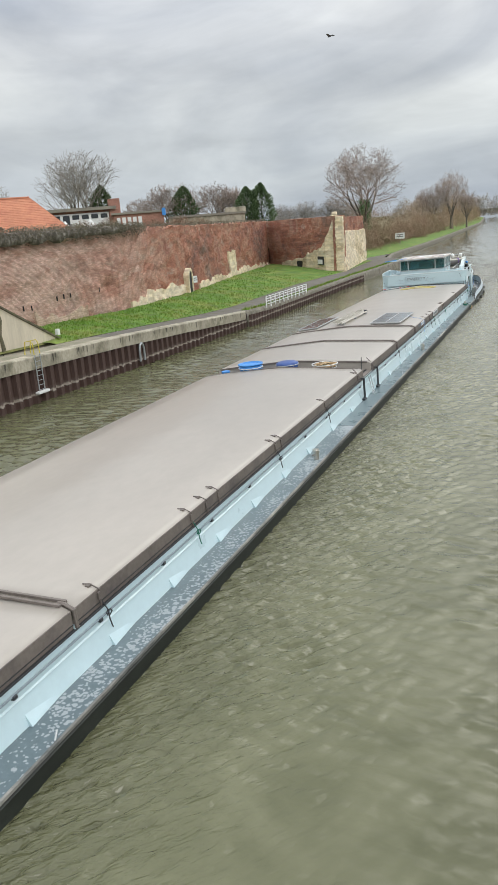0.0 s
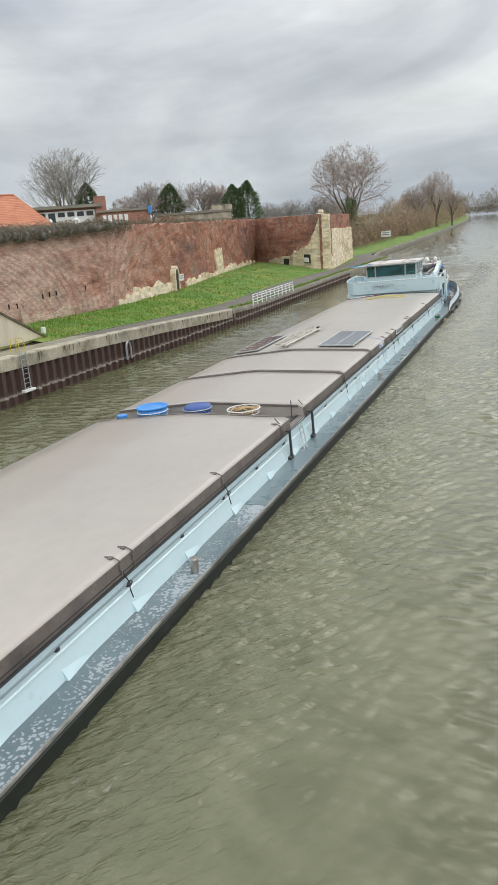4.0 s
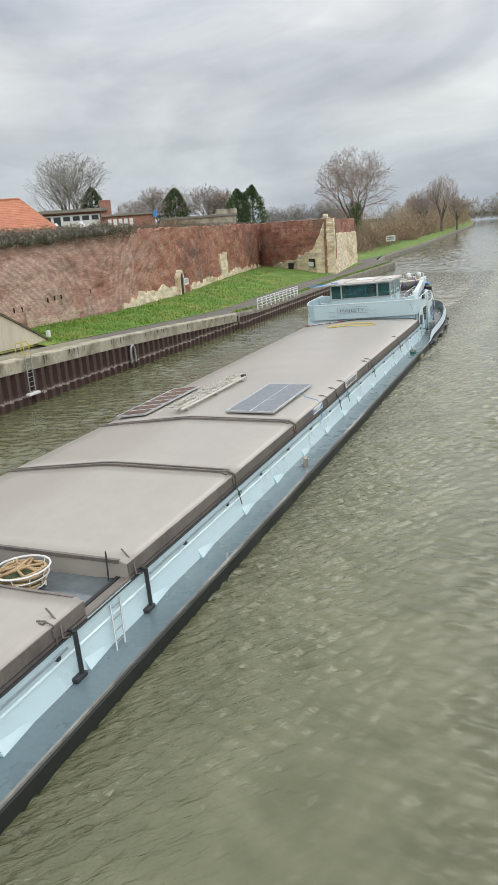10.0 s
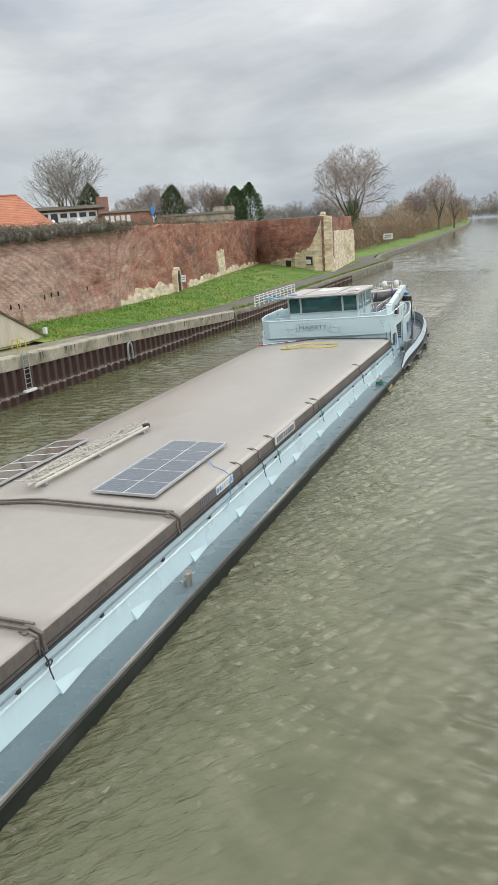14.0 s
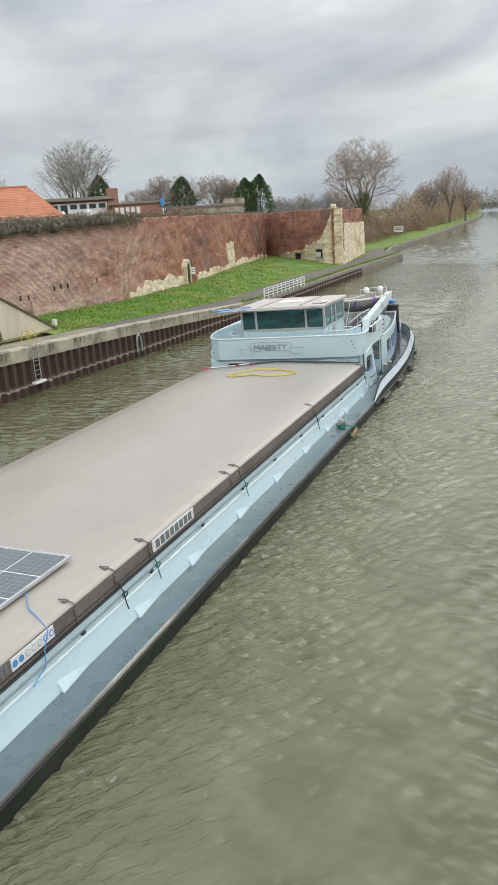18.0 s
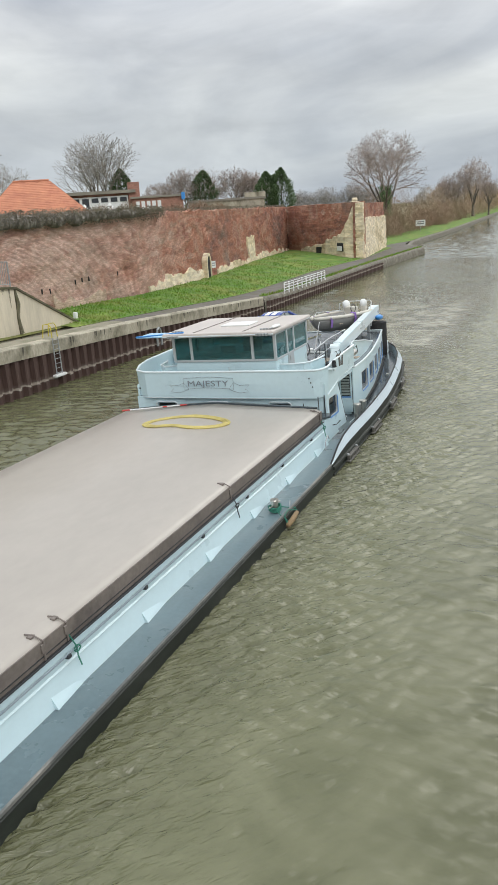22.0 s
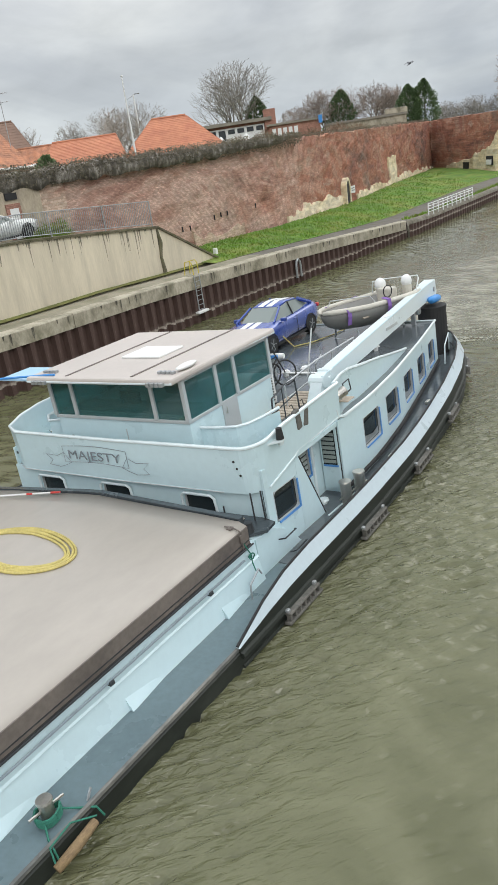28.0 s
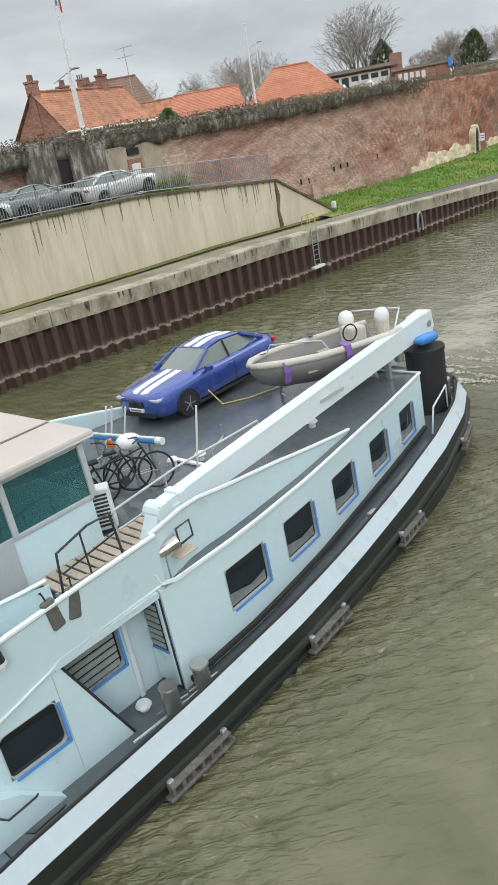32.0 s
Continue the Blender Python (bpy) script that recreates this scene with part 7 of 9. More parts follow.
def draught_mark(y):
    bm = bmesh.new()
    abox(bm, 4.79, 4.815, y - 0.05, y + 0.05, 0.0, 0.40)
    m = P("draught_mark", bm, WHITE, label="red and white draught scale")
    for k in range(3):
        bm = bmesh.new()
        abox(bm, 4.80, 4.82, y - 0.046, y + 0.046, 0.0 + k * 0.15, 0.12 + k * 0.15)
        part("red_block", bm, REDPAINT, m)
    bm = bmesh.new()
    tube(bm, [(4.74, y, 0.5), (4.72, y + 0.12, 0.62)], 0.02, 5)
    part("marker_pin", bm, GALV, m)


def bulwark():
    """Pale sloping bulwark round the stern, with a black inner rail."""
    ys = [69.2, 69.6, 70.2, 71.0, 72.0] + frange(73, 86.5, 20) + [87.1, 87.6, 88.0, 88.25]
    for s in (-1, 1):
        outer, rail, strake = [], [], []
        for y in ys:
            low = lerp(SHEER, y) - 0.05
            w, z = lerp(HULLW, y) + 0.005, lerp(SHEER, y) + 0.03 + lerp([(69.2, 0.0), (70.6, 0.17), (72, 0.19), (78, 0.19), (81, 0.26), (83, 0.26), (84.5, 0.2), (86.5, 0.08), (88.3, 0.05)], y)
            strake.append([(s * w, y, low), (s * w, y, z), (s * (w - 0.06), y, z), (s * (w - 0.06), y, low)])
            h = lerp([(69.2, 0.02), (70.2, 0.18), (71.2, 0.26), (72, 0.28), (88.3, 0.30)], y)
            k = lerp([(69.2, 0.02), (71.2, 0.13), (80, 0.16), (86, 0.22), (88.3, 0.24)], y)
            k = min(k, w * 0.8)
            outer.append([(s * w, y, z), (s * (w - k), y, z + h), (s * (w - k - 0.05), y, z + h), (s * (w - k - 0.05), y, low + 0.08)])
            rail.append((s * (w - k - 0.03), y, z + h + 0.015))
        b = P("stern_bulwark", loft(bmesh.new(), outer), BAND, label="pale grey sloping stern bulwark")
        part("cap_rail", tube(bmesh.new(), rail, 0.028, 6), RUBBER, b, "black cap rail")
        part("strake", loft(bmesh.new(), strake), BLACK, b, "black strake under the bulwark")
        part("rubbing_bar", tube(bmesh.new(), [(s * (lerp(HULLW, y) + 0.02), y, lerp(SHEER, y) - 0.10) for y in ys], 0.06, 6), BLACK, b)
        part("rubbing_bar", tube(bmesh.new(), [(s * (lerp(HULLW, y) + 0.02), y, lerp(SHEER, y) - 0.32) for y in ys], 0.035, 6), BLACK, b)


def fender(y, length):
    """Worn ladder-like fender that hangs on the hull's side."""
    w0, w1 = lerp(HULLW, y), lerp(HULLW, y + length)
    turn = math.atan2(w1 - w0, length)
    z = lerp(SHEER, y + length / 2) - 0.34
    f = P("hull_fender", abox(bmesh.new(), 0.02, 0.17, 0, length, 0, 0.06, 0.02), FENDER, label="worn dark grey fender on the hull's side")
    f.matrix_basis = Matrix.Translation((w0 + 0.03, y, z)) @ Matrix.Rotation(-turn, 4, "Z")
    part("upper_beam", abox(bmesh.new(), 0.02, 0.16, 0.06, length - 0.06, 0.17, 0.22, 0.02), FENDER, f)
    n = int(length / 0.2)
    for k in range(n + 1):
        a = 0.06 + k * (length - 0.18) / n
        part("cross_block", abox(bmesh.new(), 0.05, 0.15, a, a + 0.06, 0.05, 0.18, 0.01), FENDER, f)
    for a in (0.12, length - 0.12):
        part("shackle", abox(bmesh.new(), 0.0, 0.10, a - 0.05, a + 0.05, 0.20, 0.27, 0.02), GALV, f)


def window_set(fn, u0, u1, v0, v1, parent, r=0.10, trim=True, glass=None):
    """Rounded frame, recessed pane and blue trim in an opening."""
    f = part("window", ring_frame(bmesh.new(), u0 + 0.012, u1 - 0.012, v0 + 0.012, v1 - 0.012, r, 0.016, fn, -0.008, 0.06), FRAME, parent)
    bm = bmesh.new()
    bm.faces.new([bm.verts.new(fn(u, v, 0.05)) for u, v in rounded(u0, u1, v0, v1, r)])
    part("pane", bm, glass or DARKGLASS, f)
    if trim:
        bm = bmesh.new()
        pts = [(u1 + 0.012, v1 - 0.06), (u1 + 0.012, v0 - 0.012), (u0 + 0.06, v0 - 0.012)]
        for (a, b), (c, d) in zip(pts, pts[1:]):
            w = 0.022
            q = [(a - w, b), (a + w, b), (c + w, d - w), (c - w, d - w)] if abs(a - c) < 1e-6 else [(a, b - w), (a, b + w), (c, d + w), (c, d - w)]
            lo = [bm.verts.new(fn(u, v, -0.032)) for u, v in q]
            hi = [bm.verts.new(fn(u, v, -0.005)) for u, v in q]
            for k in range(4):
                bm.faces.new((lo[k], lo[(k + 1) % 4], hi[(k + 1) % 4], hi[k]))
            bm.faces.new(lo)
        part("blue_trim", bm, BLUETRIM, f)
    return f


def accommodation():
    # front wall with three small windows
    fn = lambda u, v, d: (u, 72.1 + d, v)
    wins = [(-2.95, -2.1, 1.30, 1.72), (-0.78, 0.10, 1.30, 1.72), (1.68, 2.50, 1.30, 1.72)]
    fw = P("front_wall", pierced(bmesh.new(), [-3.85, 3.7], [0.5, 1.96], wins, fn, 0.06), SKY_BLUE, label="pale blue front wall of the living quarters")
    for w in wins:
        window_set(fn, *w, fw, 0.08, False)
        part("hood", tube(bmesh.new(), [(w[0] - 0.05, 72.05, w[2]), (w[0] - 0.03, 72.03, w[3]), (w[0] + 0.06, 72.02, w[3] + 0.07), (w[1] - 0.06, 72.02, w[3] + 0.07), (w[1] + 0.03, 72.03, w[3]), (w[1] + 0.05, 72.05, w[2])], 0.03, 6), RIM_WHITE, fw)
    # bulwark of the bridge deck: rounded plan, flaring a little
    plan = [(-3.95, 76.5), (-3.98, 73.4), (-3.95, 72.75), (-3.75, 72.2), (-3.3, 71.98), (0, 71.93), (2.9, 71.96)] + [(3.36 + 0.48 * math.sin(radians(a)), 72.45 - 0.48 * math.cos(radians(a))) for a in range(0, 91, 10)] + [(3.86, 72.9), (3.90, 74.0), (3.92, 75.3)]
    def side(pts, z0, z1, lean, t=0.05):
        rings = []
        for i, (x, y) in enumerate(pts):
            xa, ya = pts[max(i - 1, 0)]
            xb, yb = pts[min(i + 1, len(pts) - 1)]
            d = math.hypot(xb - xa, yb - ya)
            nx, ny = (yb - ya) / d, -(xb - xa) / d
            a, b = (z0(y) if callable(z0) else z0), (z1(y) if callable(z1) else z1)
            rings.append([(x, y, a), (x + nx * lean, y + ny * lean, b), (x + nx * (lean - t), y + ny * (lean - t), b), (x - nx * t, y - ny * t, a)])
        return rings
    zt = lambda y: lerp([(72.0, 2.94), (73.2, 3.12), (75.3, 3.2)], y)
    bw = P("bridge_bulwark", loft(bmesh.new(), side(plan, lambda y: lerp([(71.95, 1.94), (72.25, 2.01), (72.8, 2.14), (73.25, 2.25), (73.45, 2.34), (75.3, 2.40)], y), zt, 0.04)), SKY_BLUE, label="pale blue bulwark with the ship's name", smooth=False)
    part("cap_rail", tube(bmesh.new(), [(r[1][0] - 0.0, r[1][1], r[1][2]) for r in side(plan, 1.93, zt, 0.03)], 0.04, 8), RIM_WHITE, bw, "white rounded cap rail")
    part("lower_seam", tube(bmesh.new(), [(x * 1.002, y - 0.012, 1.95) for x, y in plan[3:7]], 0.014, 5), FRAME, bw)
    # name and its ribbon
    me = lettered("MAJESTY", 0.36)
    me.materials.append(LETTER)
    t = new("lettering", me)
    t.parent = bw
    t.matrix_basis = Matrix.Translation((-0.62, 71.872, 2.50)) @ Matrix.Rotation(radians(90), 4, "X") @ Matrix.Diagonal((1.22, 0.86, 1, 1))
    tagged(t, "grey lettered ship's name")
    yb = 71.882
    def line(pts, close=True):
        q = [(a, yb, b) for a, b in pts]
        return tube(bmesh.new(), q + ([q[0]] if close else []), 0.007, 4)
    bow = lambda x: 2.50 + 0.05 * math.cos((x + 0.62) * 1.6)
    xs = frange(-1.62, 0.42, 8)
    part("ribbon_outline", line([(x, bow(x) + 0.20) for x in xs] + [(x, bow(x) - 0.20) for x in xs[::-1]]), LETTER, bw)
    for s in (-1, 1):
        c = -0.6
        f = lambda a: c + s * a
        part("ribbon_outline", line([(f(0.82), 2.30), (f(1.02), 2.22), (f(1.24), 2.16), (f(1.60), 2.20), (f(1.46), 2.32), (f(1.64), 2.46), (f(1.26), 2.44), (f(1.02), 2.54)], True), LETTER, bw)
    # forward side panel with its big window and slanted edge
    for s in (1, -1):
        fs = lambda u, v, d, s=s: (s * (lerp(CABW, u) - d), u, v)
        w1 = (72.36, 73.22, 1.16, 1.84)
        bm = pierced(bmesh.new(), [72.12, 73.28], [0.5, 2.42], [w1], fs, 0.06)
        sp = P("side_panel", bm, SKY_BLUE, label="pale blue side panel with a slanted edge")
        window_set(fs, *w1, sp, 0.10)
        bm = bmesh.new()
        q = [(73.285, 0.5), (74.15, 0.5), (73.34, 2.42), (73.285, 2.42)]
        lo, hi = [bm.verts.new(fs(u, v, 0)) for u, v in q], [bm.verts.new(fs(u, v, 0.06)) for u, v in q]
        bm.faces.new(lo), bm.faces.new(hi[::-1])
        for k in range(4):
            bm.faces.new((lo[k], lo[(k + 1) % 4], hi[(k + 1) % 4], hi[k]))
        part("slanted_edge", bm, SKY_BLUE, sp)
        part("edge_lining", tube(bmesh.new(), [fs(74.16, 0.52, 0.02), fs(73.35, 2.40, 0.02)], 0.03, 5), RUBBER, sp)
        part("top_bead", tube(bmesh.new(), [fs(72.25, 2.02, -0.04), fs(72.8, 2.15, -0.04), fs(73.25, 2.26, -0.03), fs(73.45, 2.35, -0.02), fs(75.2, 2.41, -0.02)], 0.02, 6), RIM_WHITE, sp)
        part("soffit", abox(bmesh.new(), min(s * 3.0, s * 3.87), max(s * 3.0, s * 3.87), 73.34, 75.17, 2.20, 2.312, 0.01), SKY_BLUE, sp)
        # recess with the door
        rx = 3.34
        part("recess_wall", pierced(bmesh.new(), [73.3, 75.3], [0.5, 2.46], [(73.50, 74.62, 1.20, 2.12)], lambda u, v, d, s=s: (s * (rx - d), u, v), 0.05), SKY_BLUE, sp)
        rf = lambda u, v, d, s=s: (s * (rx - d), u, v)
        window_set(rf, 73.50, 74.62, 1.20, 2.12, sp, 0.1)
        for k in range(7):
            part("shutter_slat", abox(bmesh.new(), s * (rx - 0.03) - 0.012, s * (rx - 0.03) + 0.012, 73.56, 74.56, 1.25 + k * 0.122, 1.335 + k * 0.122), SLAT, sp)
        part("jamb", abox(bmesh.new(), s * (rx + 0.02) - 0.03, s * (rx + 0.02) + 0.03, 74.70, 74.78, 0.5, 2.30, 0.012), RIM_WHITE, sp)
        for y in (73.95, 74.55):
            v = P("deck_ventilator", can(bmesh.new(), s * 3.62, y, 0.5, 0.60, 0.08, 0.08, 12), RIM_WHITE, label="small white mushroom ventilator")
            part("ventilator_cap", can(bmesh.new(), s * 3.62, y, 0.60, 0.65, 0.13, 0.10, 14), RIM_WHITE, v)
        # aft cabin side with its windows
        wins = [(76.42, 77.42, 1.16, 1.92), (78.0, 78.95, 1.16, 1.92), (79.7, 80.6, 1.16, 1.92), (81.35, 82.2, 1.16, 1.92), (82.95, 83.75, 1.16, 1.92)]
        cs = P("cabin_side", pierced(bmesh.new(), frange(75.2, 84.4, 16), [0.5, 2.30], wins, fs, 0.06), SKY_BLUE, label="pale blue cabin side with rounded windows")
        for w in wins:
            win = window_set(fs, *w, cs, 0.07)
            dw, dh = w[1] - w[0], w[3] - w[2]
            bm = bmesh.new()
            bm.faces.new([bm.verts.new(fs(w[0] + a * dw, w[2] + b * dh, 0.047)) for a, b in ((0.06, 0.06), (0.94, 0.06), (0.94, 0.30), (0.55, 0.24), (0.06, 0.36))])
            part("pale_ledge", bm, LEDGE, win, "pale ledge behind the glass")
        part("gutter_rail", tube(bmesh.new(), [fs(75.15, 2.62, 0.0), fs(75.22, 2.42, 0.0), fs(75.5, 2.33, 0.0)] + [fs(y, 2.33, 0.0) for y in frange(76, 84.4, 12)], 0.04, 6), RIM_WHITE, cs, "white gutter rail")
        part("door_post", abox(bmesh.new(), s * 3.42 - 0.48, s * 3.42 + 0.48, 75.18, 75.26, 0.5, 2.32, 0.01), SKY_BLUE, cs)
        part("louvred_leaf", abox(bmesh.new(), s * 3.60 - 0.24, s * 3.60 + 0.24, 75.13, 75.178, 0.62, 2.22, 0.015), SKY_BLUE, cs, "louvred door leaf")
        part("leaf_pane", abox(bmesh.new(), s * 3.60 - 0.18, s * 3.60 + 0.18, 75.118, 75.135, 1.25, 2.12, 0.008), DARKGLASS, cs)
        for k in range(7):
            part("leaf_slat", abox(bmesh.new(), s * 3.60 - 0.16, s * 3.60 + 0.16, 75.10, 75.12, 1.30 + k * 0.113, 1.375 + k * 0.113), SLAT, cs)
        part("leaf_trim", abox(bmesh.new(), s * 3.60 - 0.18, s * 3.60 + 0.20, 75.105, 75.13, 1.205, 1.245), BLUETRIM, cs)
        part("dark_jamb", abox(bmesh.new(), s * 3.80 - 0.03, s * 3.80 + 0.06, 75.15, 75.178, 0.55, 2.22, 0.005), DARKMETAL, cs)
        part("skirt", tube(bmesh.new(), [fs(y, 0.62 + (lerp(SHEER, y) - 0.5), -0.03) for y in frange(75.3, 84.3, 12)], 0.06, 6), RUBBER, cs)
        # fin that tapers off aft, standing on the cabin roof
        fin = []
        for y in frange(75.25, 80.95, 14):
            x = lerp(CABW, y) - lerp([(75.25, 0.04), (76.2, 0.30), (80.95, 0.22)], y)
            top = lerp([(75.25, 3.2), (76.5, 3.15), (78.5, 2.84), (80.4, 2.47), (80.95, 2.38)], y)
            fin.append([(s * x, y, 2.30), (s * (x + 0.02), y, top), (s * (x - 0.04), y, top), (s * (x - 0.04), y, 2.30)])
        fb = P("tapering_bulwark", loft(bmesh.new(), fin), SKY_BLUE, label="pale blue bulwark that tapers off aft")
        part("cap_rail", tube(bmesh.new(), [(r[1][0], r[1][1], r[1][2]) for r in fin], 0.035, 6), RIM_WHITE, fb)
    bm = bmesh.new()
    loft(bm, [[(-lerp(CABW, y) + 0.05, y, 2.24), (-lerp(CABW, y) + 0.05, y, 2.30), (lerp(CABW, y) - 0.05, y, 2.30), (lerp(CABW, y) - 0.05, y, 2.24)] for y in frange(72.15, 84.4, 14)])
    P("cabin_roof", bm, DECK_TOP, label="glossy slate-grey cabin roof deck")
    P("aft_wall", abox(bmesh.new(), -2.72, 2.72, 84.32, 84.4, 0.5, 2.29, 0.01), SKY_BLUE)
    # inner drip edge along the roof's rear
    P("roof_edge", tube(bmesh.new(), [(-2.7, 84.4, 2.33), (2.72, 84.4, 2.33)], 0.03, 6), RIM_WHITE)


def wheelhouse():
    X0, X1, Y0, Y1 = -2.15, 1.93, 72.42, 75.7
    wh = P("wheelhouse_wall", abox(bmesh.new(), X0, X1, Y0 + 0.03, Y1, 2.30, 3.22, 0.02), SKY_BLUE, label="pale blue lower wall of the wheelhouse")
    part("sill", abox(bmesh.new(), X0 - 0.03, X1 + 0.03, Y0 - 0.01, Y1 + 0.03, 3.20, 3.28, 0.015), FRAME, wh)
    # window fronts: rows of tall panes between posts
    fr = P("window_frame", abox(bmesh.new(), X0 - 0.02, X1 + 0.02, Y0, Y1 + 0.02, 4.11, 4.21, 0.01), FRAME, label="grey wheelhouse window frame")
    posts = [(X0, Y0), (-1.42, Y0), (1.06, Y0), (X1, Y0), (X1, 73.55), (X1, 74.25), (X1, Y1), (0, Y1), (X0, Y1), (X0, 74.2)]
    for x, y in posts:
        part("post", abox(bmesh.new(), x - 0.05, x + 0.05, y - 0.03, y + 0.07, 3.26, 4.16, 0.01), FRAME, fr)
    for (xa, ya), (xb, yb) in (((X0, Y0), (-1.42, Y0)), ((-1.42, Y0), (1.06, Y0)), ((1.06, Y0), (X1, Y0)), ((X1, Y0), (X1, 73.55)), ((X1, 73.55), (X1, 74.25)), ((X1, 74.25), (X1, Y1)), ((X1, Y1), (0, Y1)), ((0, Y1), (X0, Y1)), ((X0, Y1), (X0, 74.2)), ((X0, 74.2), (X0, Y0))):
        bm = bmesh.new()
        if ya == yb:
            abox(bm, min(xa, xb) + 0.05, max(xa, xb) - 0.05, ya + 0.015, ya + 0.03, 3.27, 4.15)
        else:
            abox(bm, xa - 0.008, xa + 0.008, min(ya, yb) + 0.07, max(ya, yb) - 0.03, 3.27, 4.15)
        o = part("pane", bm, TEAL, fr)
        o.visible_shadow = False
    # inside
    P("wheelhouse_floor", abox(bmesh.new(), X0 + 0.08, X1 - 0.08, Y0 + 0.1, Y1 - 0.08, 2.6, 2.66), DARKMETAL)
    d = P("steering_console", abox(bmesh.new(), -1.9, 1.8, 72.75, 73.3, 2.66, 3.40, 0.05), surf("teal_console", (0.05, 0.13, 0.13), 0.5, 0, 0.1, 2, 20, 0.05), label="teal steering console behind the glass")
    part("screen", abox(bmesh.new(), -0.5, 0.1, 73.0, 73.06, 3.4, 3.68, 0.01), DARKGLASS, d)
    P("helm_chair", abox(bmesh.new(), -0.1, 0.5, 74.1, 74.7, 2.66, 3.75, 0.08), RUBBER)
    # roof
    rf = P("wheelhouse_roof", abox(bmesh.new(), -2.36, 2.08, 71.97, 75.98, 4.19, 4.34, 0.05), ROOF, label="taupe wheelhouse roof")
    part("roof_lip", tube(bmesh.new(), [(-2.33, 71.99, 4.24), (2.05, 71.99, 4.24), (2.05, 75.95, 4.24)], 0.035, 6), RIM_WHITE, rf)
    part("skylight", abox(bmesh.new(), -0.62, 0.55, 73.45, 74.35, 4.34, 4.39, 0.015), WHITE, rf, "white roof hatch")
    for x in (-1.1, 0.9):
        part("roof_batten", abox(bmesh.new(), x - 0.03, x + 0.03, 72.1, 75.9, 4.338, 4.355), HATCH_SIDE, rf)
    bm = bmesh.new()
    bmesh.ops.create_uvsphere(bm, u_segments=14, v_segments=8, radius=1, matrix=Matrix.Translation((1.90, 72.75, 4.40)) @ Matrix.Diagonal((0.12, 0.34, 0.06, 1)))
    part("radar_fin", bm, WHITE, rf, "white flat antenna dome", True)
    for x in (-2.05, 1.5):
        for k in range(4):
            part("spotlight", abox(bmesh.new(), x + k * 0.12 - 0.045, x + k * 0.12 + 0.045, 71.88, 71.97, 4.19, 4.28, 0.01), GALV, rf)
            part("navigation_lamp", abox(bmesh.new(), x + k * 0.12 - 0.04, x + k * 0.12 + 0.04, 72.3, 72.4, 4.34, 4.40, 0.01), GALV, rf)
    part("wing_board", abox(bmesh.new(), -3.55, -2.36, 72.1, 73.1, 4.20, 4.24, 0.01), surf("pale_blue_board", (0.35, 0.55, 0.72), 0.4, 0, 0.05, 2, 12, 0.03), rf, "pale blue side board")
    part("board_edge", tube(bmesh.new(), [(-3.55, 72.1, 4.25), (-1.5, 72.12, 4.37)], 0.03, 6), BLUE, rf)
    # door in the side
    part("wheelhouse_door", abox(bmesh.new(), X1 - 0.01, X1 + 0.03, 73.62, 74.2, 2.34, 3.22, 0.01), FRAME, wh, "grey sliding door")
    part("door_handle", tube(bmesh.new(), [(X1 + 0.04, 73.7, 3.0), (X1 + 0.08, 73.7, 3.0), (X1 + 0.08, 73.7, 3.15)], 0.014, 5), STEEL, wh)
    part("wall_slit", abox(bmesh.new(), -1.82, -1.76, Y0 - 0.0, Y0 + 0.05, 2.35, 2.75), RUBBER, wh)
    part("wall_seam", abox(bmesh.new(), 0.03, 0.05, Y0 + 0.015, Y0 + 0.05, 2.35, 3.0), FRAME, wh)


